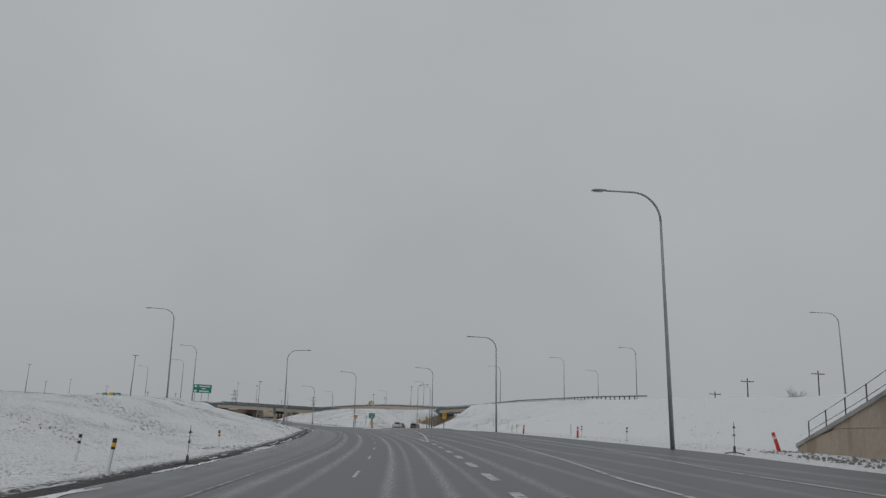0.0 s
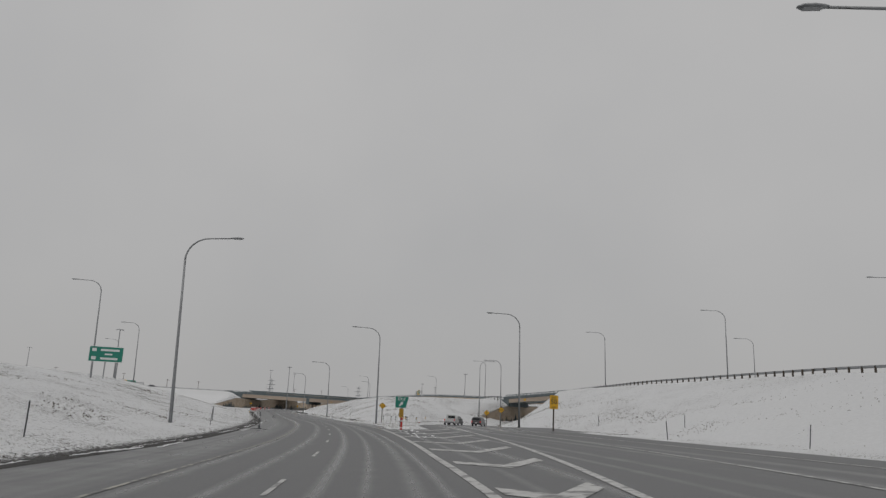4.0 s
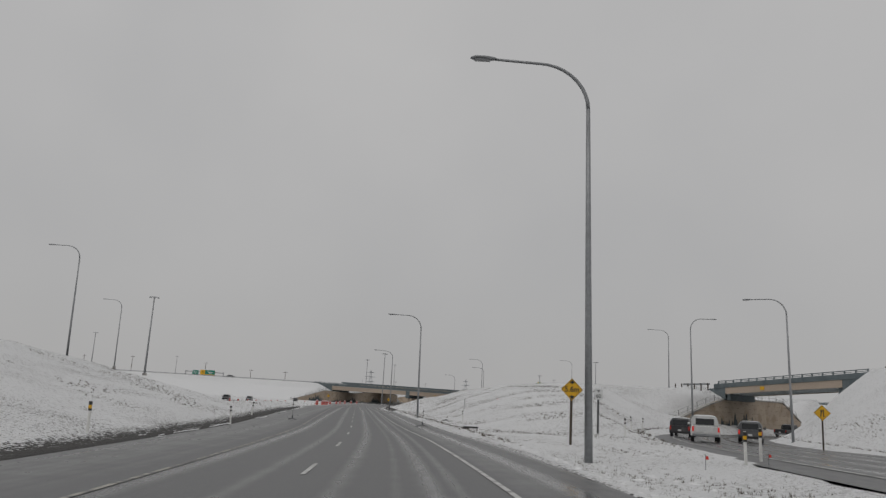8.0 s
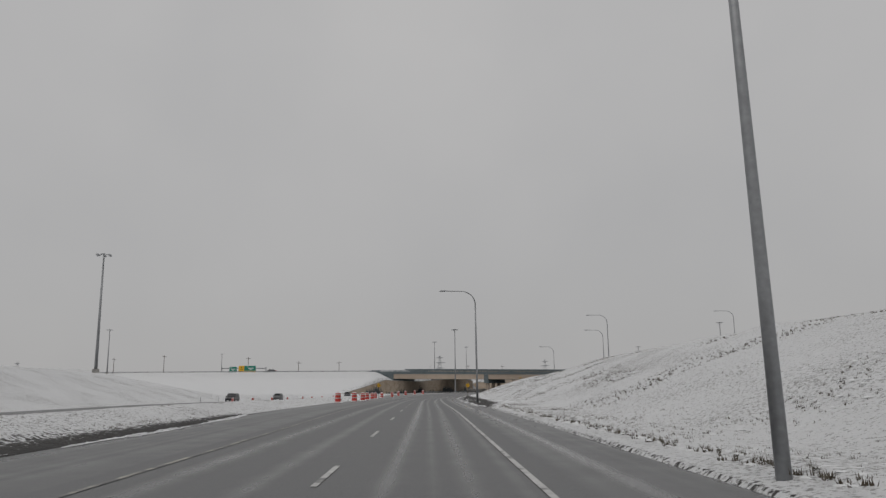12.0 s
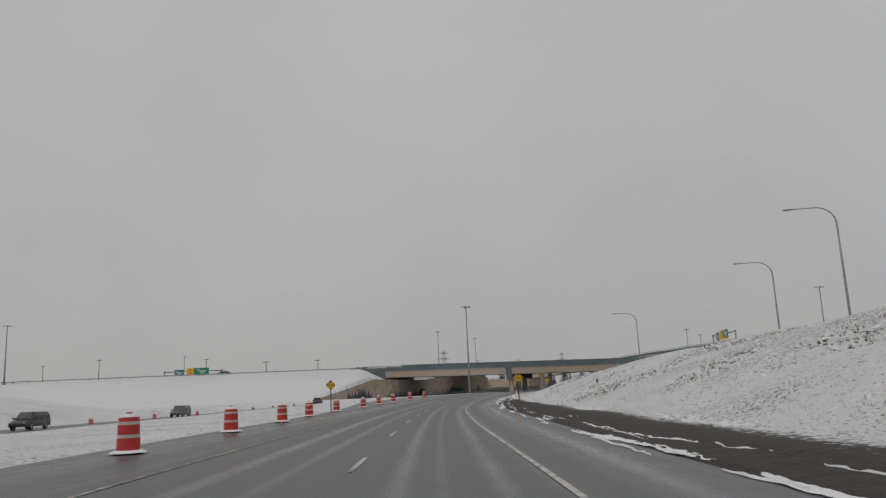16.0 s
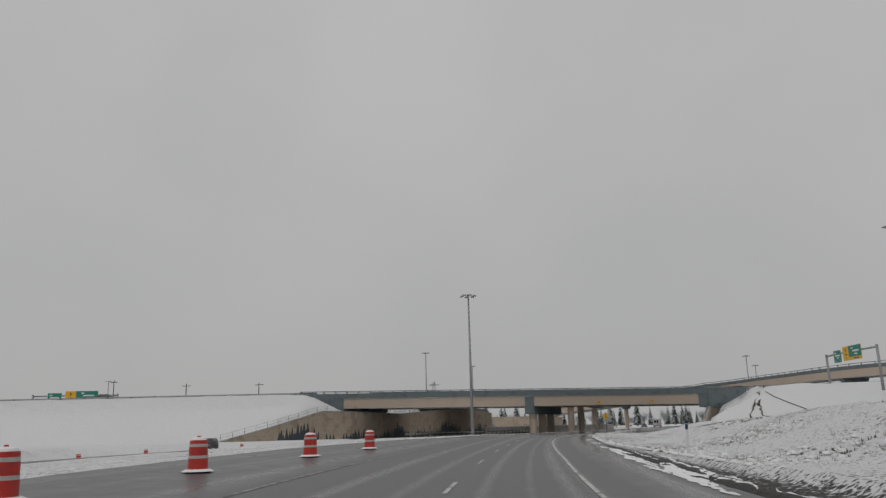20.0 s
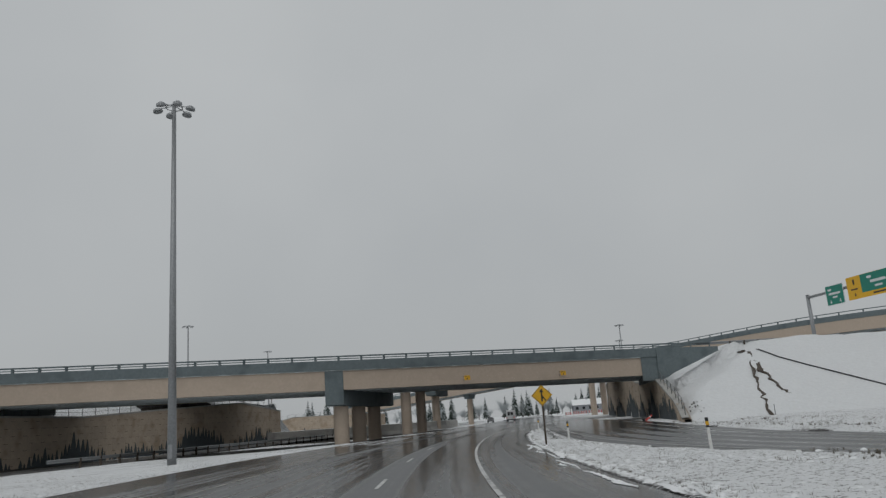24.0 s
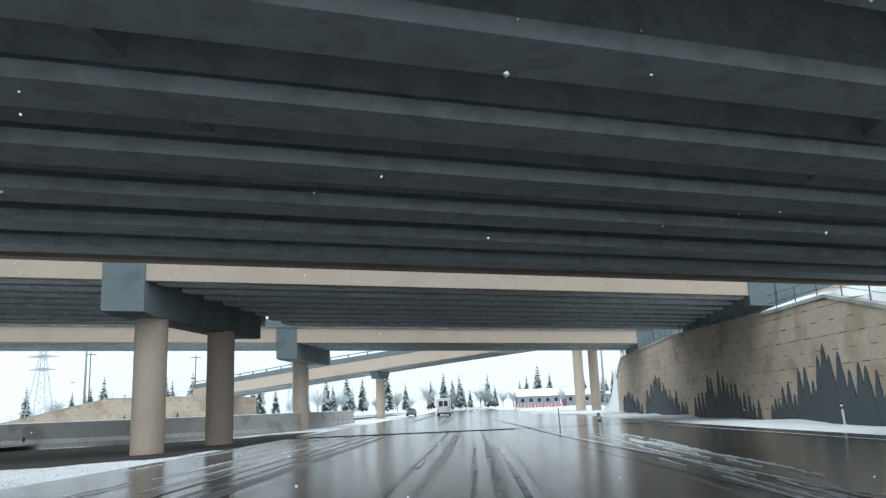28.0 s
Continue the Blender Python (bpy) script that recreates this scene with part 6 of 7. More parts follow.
def marker_flag(x, y):
    t = thing("marker_flag", pose(x, y, ground_at(x, y)), "tiny red marker flag in the snow", "flag", "marker flags")
    part("wire", tube([(0, 0, -0.1), (0, 0, 0.5)], 0.008, 5), STEEL_DARK, t)
    part("flag", prism([(0, 0.36), (0.09, 0.37), (0.07, 0.46), (0.0, 0.46)], -0.004, 0.004), ORANGE, t)


for _x, _y in ((-17.5, 205.0), (-5.6, 137.0), (-3.2, 140.0)):
    marker_flag(_x, _y)


# ---- vehicles ----


def car_paint(name, colour):
    return material(name, colour, 0.3, 0.0, vary=0.08, scale=4, second=[c * 0.6 + 0.06 for c in colour], amount=0.3, second_scale=1.5)


PAINT_WHITE = car_paint("white_car_paint", (0.62, 0.63, 0.63))
PAINT_DARK = car_paint("dark_car_paint", (0.035, 0.037, 0.04))
PAINT_GREY = car_paint("grey_car_paint", (0.10, 0.105, 0.11))
TAIL = bpy.data.materials.new("lit_tail_lamp")
TAIL.use_nodes = True
_b = TAIL.node_tree.nodes["Principled BSDF"]
_b.inputs["Base Color"].default_value = (0.5, 0.02, 0.02, 1)
_b.inputs["Emission Color"].default_value = (1.0, 0.08, 0.06, 1)
_b.inputs["Emission Strength"].default_value = 0.22


def loft(sections, bevel=0.0):
    """A body from cross sections across y: (y, half width low, half width high, z low, z high)."""
    bm = bmesh.new()
    rings = []
    for y, wl, wh, zl, zh in sections:
        m = (zl + zh) / 2
        pts = [(-wl, zl), (wl, zl), (wl * 1.02, m), (wh, zh - 0.06), (wh - 0.08, zh), (-wh + 0.08, zh), (-wh, zh - 0.06), (-wl * 1.02, m)]
        rings.append([bm.verts.new((x, y, z)) for x, z in pts])
    for a, b in zip(rings, rings[1:]):
        for k in range(8):
            bm.faces.new((a[k], a[(k + 1) % 8], b[(k + 1) % 8], b[k]))
    bm.faces.new(rings[0][::-1]), bm.faces.new(rings[-1])
    bmesh.ops.recalc_face_normals(bm, faces=bm.faces)
    return bm


def vehicle(kind, x, y, z, heading, paint, label, lights=True):
    """A parked-looking car; y is its length, its nose to +y."""
    t = thing({"pickup": "pickup_truck", "suv": "sport_utility_car", "sedan": "car"}[kind], pose(x, y, z, 0, 0, heading), label, "car")
    L, W = {"pickup": (5.8, 1.0), "suv": (4.7, 0.95), "sedan": (4.6, 0.9)}[kind]
    h = {"pickup": 0.4, "suv": 0.32, "sedan": 0.26}[kind]
    belt = {"pickup": 1.15, "suv": 1.05, "sedan": 0.92}[kind]
    roof = {"pickup": 1.92, "suv": 1.72, "sedan": 1.46}[kind]
    r = {"pickup": 0.4, "suv": 0.36, "sedan": 0.33}[kind]
    body = part("body", loft([(-L / 2, W * 0.94, W * 0.92, h + 0.08, belt), (-L / 2 + 0.15, W, W * 0.97, h, belt + 0.02), (0, W, W * 0.97, h, belt), (L / 2 - 0.9, W, W * 0.95, h, belt - 0.06), (L / 2 - 0.1, W * 0.92, W * 0.85, h + 0.05, belt - 0.22), (L / 2, W * 0.85, W * 0.75, h + 0.15, belt - 0.35)]), paint, t)
    if kind == "pickup":
        cab = [(-0.55, W * 0.95, W * 0.84, belt - 0.02, roof - 0.05), (-0.3, W * 0.95, W * 0.82, belt - 0.02, roof), (0.9, W * 0.95, W * 0.80, belt - 0.02, roof), (1.75, W * 0.92, W * 0.72, belt - 0.05, belt + 0.05)]
    elif kind == "suv":
        cab = [(-L / 2 + 0.1, W * 0.93, W * 0.78, belt - 0.02, roof - 0.12), (-L / 2 + 0.35, W * 0.95, W * 0.80, belt - 0.02, roof), (0.5, W * 0.95, W * 0.80, belt - 0.02, roof), (1.3, W * 0.92, W * 0.72, belt - 0.05, belt + 0.05)]
    else:
        cab = [(-L / 2 + 0.5, W * 0.93, W * 0.70, belt - 0.02, belt + 0.1), (-1.1, W * 0.95, W * 0.74, belt - 0.02, roof - 0.04), (0.3, W * 0.95, W * 0.75, belt - 0.02, roof), (1.3, W * 0.92, W * 0.70, belt - 0.05, belt + 0.05)]
    part("cabin", loft(cab), paint, t)
    part("snow_cap", loft([(cab[1][0], W * 0.72, W * 0.66, roof - 0.02, roof + 0.05), (cab[2][0], W * 0.72, W * 0.66, roof - 0.02, roof + 0.05)]), SNOW_CAP, t, "snow on the roof")
    back = cab[0][0]
    zb = (belt + roof) / 2
    lean = 0.06 if kind != "sedan" else 0.3
    part("rear_window", box(-W * 0.66, W * 0.66, -0.012, 0.012, -(roof - belt) * 0.36, (roof - belt) * 0.36, 0.01), GLASS, t, "dark rear window", at=pose(0, back + (-0.0 if kind != "sedan" else 0.28), zb - 0.02, -4 if kind != "sedan" else -52))
    part("windscreen", box(-W * 0.68, W * 0.68, -0.012, 0.012, -0.42, 0.42), GLASS, t, "dark windscreen", at=pose(0, (cab[2][0] + cab[3][0]) / 2 + 0.03, zb + 0.02, 47))
    for sx in (-1, 1):
        part("side_window", box(-0.012, 0.012, cab[1][0] + 0.15, cab[2][0] - 0.05, belt + 0.06, roof - 0.16), GLASS, t, "dark side window", at=pose(sx * W * 0.885, 0, 0, 0, -sx * 9, 0))
        part("mirror", box(-0.1, 0.1, -0.06, 0.06, -0.08, 0.08, 0.02), paint, t, at=pose(sx * (W + 0.12), cab[3][0] - 0.35, belt + 0.12))
        part("tail_lamp", box(-0.07, 0.07, -0.03, 0.03, -0.17, 0.17, 0.01), TAIL if lights else ORANGE, t, "red tail lamp", at=pose(sx * W * 0.88, -L / 2 - 0.005, belt - 0.22))
        part("head_lamp", box(-0.14, 0.14, -0.05, 0.05, -0.08, 0.08, 0.02), LENS, t, at=pose(sx * W * 0.66, L / 2 - 0.06, belt - 0.32))
        for wy in (-L / 2 + 0.95, L / 2 - 0.95):
            w = part("wheel", tube([(-0.11, 0, 0), (0.11, 0, 0)], r, 20), RUBBER, t, "black tyre", at=pose(sx * (W - 0.1), wy, r))
            part("rim", tube([(-0.115, 0, 0), (0.115, 0, 0)], r * 0.58, 14), STEEL, w)
    part("bumper", box(-W * 0.92, W * 0.92, -0.07, 0.07, -0.1, 0.1, 0.03), STEEL if kind == "pickup" else RUBBER, t, at=pose(0, -L / 2 - 0.05, h + 0.12))
    part("number_plate", box(-0.16, 0.16, -0.01, 0.01, -0.08, 0.08), SIGN_WHITE, t, at=pose(0, -L / 2 - 0.03, belt - 0.42))
    if kind == "pickup":
        part("tailgate_panel", box(-W * 0.72, W * 0.72, -0.015, 0.015, -0.22, 0.22, 0.01), paint, t, at=pose(0, -L / 2 - 0.02, belt - 0.25))
        part("bed_floor", box(-W * 0.85, W * 0.85, -L / 2 + 0.15, -0.6, belt + 0.0, belt + 0.03), RUBBER, t, "dark load bed")
    return t


def on_road(x, y, lift=0.04):
    s_, o_ = run_off(x, y)
    return float(road_z(s_, o_)[0]) + lift


vehicle("pickup", 0.9, 176.0, on_road(0.9, 176.0), -8, PAINT_WHITE, "white pickup truck with lit red tail lamps on the exit road")
vehicle("suv", 1.6, 192.0, on_road(1.6, 192.0), -16, PAINT_DARK, "dark sport utility car on the wet exit road", lights=False)
vehicle("suv", 6.0, 184.0, on_road(6.0, 184.0), -14, PAINT_GREY, "dark grey hatchback with a snowy roof on the exit road")
vehicle("pickup", 24.0, 240.5, on_road(24.0, 240.5), -40, PAINT_DARK, "dark pickup truck under the exit overpass", lights=False)
for _k, _y, _p, _l in (("suv", 332.0, PAINT_DARK, "dark sport utility car on the wet opposite carriageway"), ("suv", 374.0, PAINT_GREY, "grey sport utility car on the opposite carriageway"), ("suv", 447.0, PAINT_DARK, "dark sport utility car on the opposite carriageway")):
    _x = float(np.interp(_y, OPP_Y, OPP_X)) + 1.6
    vehicle(_k, _x, _y, float(np.interp(_y, OPP_Y, OPP_Z)) + 0.1, 195, _p, _l, lights=False)
vehicle("sedan", -66.0, 668.0, on_road(-66, 668), 172, PAINT_GREY, "grey car far ahead on the wet highway", lights=False)
_p1 = bridge_xy(-92, 6)
vehicle("sedan", _p1[0], _p1[1], ground_at(*_p1) + 0.1, 102, PAINT_GREY, "grey car on the bridge approach", lights=False)


def shuttle_bus(x, y, heading):
    t = thing("shuttle_bus", pose(x, y, on_road(x, y), 0, 0, heading), "white box-bodied bus far ahead on the wet highway", "bus")
    part("body", box(-1.15, 1.15, -3.6, 3.0, 0.5, 3.0, 0.12), PAINT_WHITE, t)
    part("cab", box(-1.0, 1.0, 3.0, 4.2, 0.5, 1.7, 0.15), PAINT_WHITE, t)
    part("rear_window", box(-0.75, -0.1, -3.63, -3.6, 1.6, 2.5), GLASS, t, "dark rear window")
    part("rear_window", box(0.1, 0.75, -3.63, -3.6, 1.6, 2.5), GLASS, t, "dark rear window")
    for sx in (-1, 1):
        part("tail_lamp", box(sx * 1.0 - 0.08, sx * 1.0 + 0.08, -3.64, -3.6, 0.8, 1.2), TAIL, t, "red tail lamp")
        for wy in (-2.4, 2.6):
            part("wheel", tube([(sx * 0.85, wy, 0.42), (sx * 1.1, wy, 0.42)], 0.42, 18), RUBBER, t, "black tyre")
    part("bumper", box(-1.1, 1.1, -3.8, -3.6, 0.35, 0.6, 0.03), RUBBER, t)


shuttle_bus(-61.5, 645.0, -7)

# ---- distance: poles, pylons, trees, houses ----


def utility_pole(x, y, z, h, label="dark wooden utility pole with a cross arm"):
    t = thing("utility_pole", pose(x, y, z), label, "utility pole", "utility poles")
    part("pole", tube([(0, 0, -1), (0, 0, h)], [0.16, 0.11], 8), WOOD, t)
    part("cross_arm", box(-1.3, 1.3, -0.06, 0.06, h - 0.7, h - 0.55), WOOD, t)
    for px in (-1.2, -0.5, 0.5, 1.2):
        part("insulator", tube([(px, 0, h - 0.55), (px, 0, h - 0.38)], 0.045, 6), STEEL, t)


for _x, _y, _h in ((71.4, 122.4, 7.4), (70.0, 102.4, 7.6), (84.3, 102.4, 14.0), (-190, 540, 7.5), (-172, 548, 7.5), (-310, 560, 12), (-265, 540, 12), (-228, 560, 11), (-140, 700, 16), (-120, 720, 16)):
    utility_pole(_x, _y, ground_at(_x, _y) if _y < 480 else 8.0 if _y < 600 else 1.5, _h)


def pylon(x, y, z, h):
    t = thing("transmission_tower", pose(x, y, z), "galvanised lattice transmission tower far off, its colour paled for haze", "transmission tower", "pylons")
    for sx in (-1, 1):
        for sy in (-1, 1):
            part("leg", tube([(sx * 3.2, sy * 3.2, 0), (sx * 0.9, sy * 0.9, h * 0.7), (sx * 0.4, sy * 0.4, h)], 0.11, 5), STEEL_HAZED, t)
    for k in range(6):
        f0, f1 = k / 6, (k + 1) / 6
        w0, w1 = 3.2 - 2.6 * f0, 3.2 - 2.6 * f1
        for sy in (-1, 1):
            part("brace", tube([(-w0, sy * w0, h * f0), (w1, sy * w1, h * f1)], 0.06, 4), STEEL_HAZED, t)
            part("brace", tube([(w0, sy * w0, h * f0), (-w1, sy * w1, h * f1)], 0.06, 4), STEEL_HAZED, t)
    for f, w in ((0.62, 4.5), (0.78, 5.2), (0.93, 3.8)):
        part("cross_arm", prism([(-w, h * f), (0, h * f - 0.5), (w, h * f), (0, h * f + 0.7)], -0.25, 0.25), STEEL_HAZED, t)


pylon(-175, 760, 2, 25)
pylon(-560, 760, 2, 27)
pylon(-115, 930, 2, 27)


def spruce(h, seed, frost):
    """A spruce: a tapered trunk and whorls of drooping, uneven boughs."""
    rng = random.Random(seed)
    t = thing("spruce_tree", Matrix.Identity(4), "snow-dusted dark spruce in a far tree belt", "tree", "far spruces")
    part("trunk", tube([(0, 0, -0.5), (0, 0, h * 0.95)], [0.16 + h * 0.008, 0.03], 6), BARK, t)
    for nm, mat, thin in (("crown", NEEDLES, 1.0), ("frost_layer", frost, 0.6)):
        bm = bmesh.new()
        n = 15
        for k in range(n):
            f = 0.08 + 0.92 * k / n
            r = h * 0.21 * (1 - f) ** 0.85 + 0.12
            count = 9 if k < 10 else 6
            for j in range(count):
                if rng.random() > 0.9 * thin + 0.05:
                    continue
                a = 2 * math.pi * (j + rng.random() * 0.8) / count
                rr = r * rng.uniform(0.65, 1.15)
                z = h * f + rng.uniform(-0.12, 0.12) * h / 12
                c, s_ = math.cos(a), math.sin(a)
                w = rr * 0.28
                lift = 0.05 if nm != "crown" else 0.0
                tip = bm.verts.new((c * rr, s_ * rr, z - rr * rng.uniform(0.35, 0.6) + lift))
                p = [bm.verts.new(v) for v in ((0, 0, z + rr * 0.12 + lift), (c * rr * 0.6 - s_ * w, s_ * rr * 0.6 + c * w, z - rr * 0.32 + lift), (c * rr * 0.6 + s_ * w, s_ * rr * 0.6 - c * w, z - rr * 0.32 + lift), (c * rr * 0.55, s_ * rr * 0.55, z - rr * 0.05 + lift))]
                bm.faces.new((p[0], p[1], p[3])), bm.faces.new((p[0], p[3], p[2])), bm.faces.new((p[1], tip, p[3])), bm.faces.new((p[3], tip, p[2]))
        tagged(part(nm, bm, mat, t), "dark green boughs" if nm == "crown" else "frost and snow on the boughs", kind="stuff")
    return t


def bare_tree(h, seed):
    """A leafless tree with frosted twigs."""
    rng = random.Random(seed)
    t = thing("bare_tree", Matrix.Identity(4), "leafless tree white with frost in a far belt", "tree", "far bare trees")
    part("trunk", tube([(0, 0, -0.5), (0.05, 0, h * 0.35)], [0.16, 0.1], 6), BARK, t)
    bm = bmesh.new()
    for k in range(80):
        a, f = rng.uniform(0, 6.28), rng.uniform(0.25, 0.7)
        st = Vector((0, 0, h * f * 0.55))
        d = Vector((math.cos(a), math.sin(a), rng.uniform(0.4, 1.8))).normalized()
        ln = h * rng.uniform(0.25, 0.5)
        add_tube(bm, [st, st + d * ln * 0.5, st + d * ln + Vector((0, 0, rng.uniform(-0.1, 0.2)))], [0.05, 0.03, 0.01], 3, False)
        for j in range(3):
            b0 = st + d * ln * rng.uniform(0.4, 0.9)
            e = (d + Vector((rng.uniform(-1, 1), rng.uniform(-1, 1), rng.uniform(-0.3, 0.8)))).normalized() * ln * 0.35
            add_tube(bm, [b0, b0 + e], [0.03, 0.012], 3, False)
    part("crown", bm, FROST, t, "frosted twigs")
    return t


_protos = [spruce(11, 1, FROST), spruce(13, 2, FROST), spruce(9, 3, FROST)]
_bares = [bare_tree(8, 11), bare_tree(9.5, 12)]
_rt = random.Random(77)
_spots = []
for _k in range(120):
    _f = _k / 119
    _x = -185 + 240 * _f + _rt.uniform(-3, 3)
    _spots.append((_x, 772 + 26 * _f + _rt.uniform(-12, 26), _rt.uniform(0.62, 1.25)))
_first = set()
for _k, (_x, _y, _sc) in enumerate(_spots):
    _p = _protos[_k % 3] if _rt.random() < 0.55 else _bares[_k % 2]
    if _p.name not in _first:
        _first.add(_p.name)
        _o = _p
        _o.matrix_world = pose(_x, _y, 1.2, 0, 0, _rt.uniform(0, 360))
    else:
        _o = copy_thing(_p, pose(_x, _y, 1.2, 0, 0, _rt.uniform(0, 360)))
    _o.scale = (_sc, _sc, _sc)
_o = copy_thing(_bares[0], pose(69.5, 82.4, 6.6))
_o.scale = (0.7, 0.7, 0.62)
_o["label"] = "low leafless shrub on the snowy bank"

HOUSE_WALL = material("grey_siding", (0.26, 0.27, 0.29), 0.8, vary=0.12, scale=3)


def house(x, y, w, d, h, heading):
    t = thing("house", pose(x, y, 1.2, 0, 0, heading), "low grey house with a snow-covered roof", "house", "far houses")
    part("wall", box(-w / 2, w / 2, -d / 2, d / 2, -1, h), HOUSE_WALL, t, "grey walls")
    bm = prism([(-d / 2 - 0.5, h - 0.1), (d / 2 + 0.5, h - 0.1), (0, h + d * 0.28)], -w / 2 - 0.4, w / 2 + 0.4)
    roof = part("roof", bm, SNOW_CAP, t, "snow-covered gable roof", at=pose(0, 0, 0, 0, 0, 90))
    part("chimney", box(-0.4, 0.4, -0.4, 0.4, h + 0.5, h + d * 0.28 + 0.9), HOUSE_WALL, roof, at=pose(0, 1.0, 0))
    for k in range(int(w / 3)):
        wx = -w / 2 + 1.6 + k * 3.0
        win = part("window", box(wx - 0.6, wx + 0.6, -d / 2 - 0.05, -d / 2 + 0.05, h - 2.2, h - 0.9), GLASS, t, "dark window")
        part("frame", box(wx - 0.7, wx + 0.7, -d / 2 - 0.08, -d / 2 - 0.04, h - 2.3, h - 2.2), SIGN_WHITE, win)


for _x, _y, _w, _a in ((-14, 788, 15, -4), (5, 792, 16, -4), (26, 796, 14, -6), (44, 800, 13, -8)):
    house(_x, _y, _w, 9, 3.0, _a)


def barricade(x, y, heading):
    t = thing("barricade", pose(x, y, on_road(x, y), 0, 0, heading), "red and white striped road barricade", "barricade", "barricades")
    for sx in (-0.9, 0.9):
        part("leg", box(sx - 0.05, sx + 0.05, -0.3, 0.3, 0, 0.12), STEEL_DARK, t)
        part("upright", box(sx - 0.04, sx + 0.04, -0.04, 0.04, 0.1, 1.2), STEEL_DARK, t)
    for z in (0.35, 0.7, 1.05):
        for k in range(6):
            part("stripe", box(-1.2 + k * 0.4, -0.8 + k * 0.4, -0.07, -0.04, z - 0.11, z + 0.11), ORANGE if k % 2 else WHITE_BAND, t)


for _k in range(5):
    barricade(-35.5 + 2.9 * _k, 712 + 0.7 * _k, -10)

# ---- ground detail ----


def tufts(name, count, area, label, seed, height=(0.12, 0.34), blades=5, mat=None, spread=0.14, wide=0.018, flat=1.0):
    """Dead grass poking through the snow, in clumps, as one sheet of blades."""
    rng = np.random.RandomState(seed)
    s = rng.uniform(area[0], area[1], count)
    y_of = np.interp(s, RUN, RY)
    side = area[4]
    edge = np.interp(y_of, EDGE_Y, EDGE_L) if side < 0 else np.interp(y_of, RIGHT_Y, EDGE_R)
    off = edge + side * (area[2] + (area[3] - area[2]) * rng.uniform(0, 1, count) ** 1.35)
    x, y = place(s, off)
    d = np.minimum(np.minimum(near_line(x, y, EXIT_X, EXIT_Y)[0] - 6.2, near_line(x, y, MERGE_X, MERGE_Y)[0] - 5.0), near_line(x, y, OPP_X, OPP_Y)[0] - 5.5)
    ok = d > 0
    if side > 0:
        ok &= off > edge + np.interp(y, [90, 245, 256, 262, 330, 345, 400], [0.5, 0.5, 2.2, 3.5, 2.6, 2.4, 0.5])
        ok &= (y > 104) | (off > np.interp(y, EXIT_EDGE_Y, EXIT_EDGE) + 1.0)
    du, dv = (x - BX) * UX + (y - BY) * UY, -(x - BX) * UY + (y - BY) * UX
    ok &= (dv < -8)
    thick = noise_field(x, y, 9.0, seed + 5)
    ok &= rng.uniform(-0.75, 1.0, count) < 0.12 * thick
    x, y, s, off = x[ok], y[ok], s[ok], off[ok]
    z = ground_height(x[:, None], y[:, None], s[:, None], off[:, None])[:, 0] + 0.02
    n = len(x)
    verts, faces = [], []
    a = rng.uniform(0, 6.28, (n, blades))
    ln = rng.uniform(height[0], height[1], (n, blades))
    r = rng.uniform(0, spread, (n, blades))
    for k in range(blades):
        bx, by = x + r[:, k] * np.cos(a[:, k]), y + r[:, k] * np.sin(a[:, k])
        w = wide * (0.6 + 0.8 * rng.uniform(0, 1, n))
        lean = flat * rng.uniform(0.2, 0.9, n) * ln[:, k]
        q = a[:, k] + rng.uniform(-1, 1, n)
        base = np.stack([np.stack([bx - w * np.sin(q), by + w * np.cos(q), z - 0.05], -1), np.stack([bx + w * np.sin(q), by - w * np.cos(q), z - 0.05], -1), np.stack([bx + lean * np.cos(q), by + lean * np.sin(q), z + ln[:, k]], -1)], 1)
        verts.append(base.reshape(-1, 3))
    v = np.concatenate(verts)
    me = bpy.data.meshes.new("blades")
    me.from_pydata(v.tolist(), [], np.arange(len(v)).reshape(-1, 3).tolist())
    me.materials.append(mat or GRASS)
    return tagged(new(name, me), label, "grass", kind="stuff")


GRASS_LABEL = "dead grass blades poking through thin snow"
WEED_LABEL = "dark weeds and soil flecks in the snow"
tufts("dead_grass", 34000, (along(-60), along(240), 1.2, 34, -1), GRASS_LABEL, 21, (0.03, 0.085), 7, None, 0.06, 0.010, 1.2)
tufts("dead_grass", 14000, (along(230), along(470), 0.6, 14, -1), GRASS_LABEL, 22, (0.03, 0.075), 7, None, 0.06, 0.010, 1.2)
tufts("dead_grass", 80000, (along(100), along(420), 0.8, 40, 1), GRASS_LABEL, 23, (0.03, 0.095), 7, None, 0.065, 0.011, 1.2)
tufts("dead_grass", 20000, (along(380), along(500), 0.5, 16, 1), GRASS_LABEL, 24, (0.04, 0.10), 7, None, 0.06, 0.010, 1.2)
tufts("dead_grass", 12000, (along(-40), along(130), 12, 50, 1), GRASS_LABEL, 25, (0.03, 0.085), 7, None, 0.06, 0.010, 1.2)
tufts("dark_weeds", 9000, (along(-50), along(240), 0.6, 22, -1), WEED_LABEL, 26, (0.02, 0.06), 9, WEED, 0.1, 0.014, 1.8)
tufts("dark_weeds", 30000, (along(100), along(470), 0.6, 34, 1), WEED_LABEL, 27, (0.02, 0.06), 9, WEED, 0.1, 0.014, 1.8)
tufts("weed_clumps", 1400, (along(270), along(480), 0.8, 22, 1), "dead weed clumps bent by the snow", 28, (0.06, 0.22), 14, GRASS, 0.2, 0.007, 1.5)


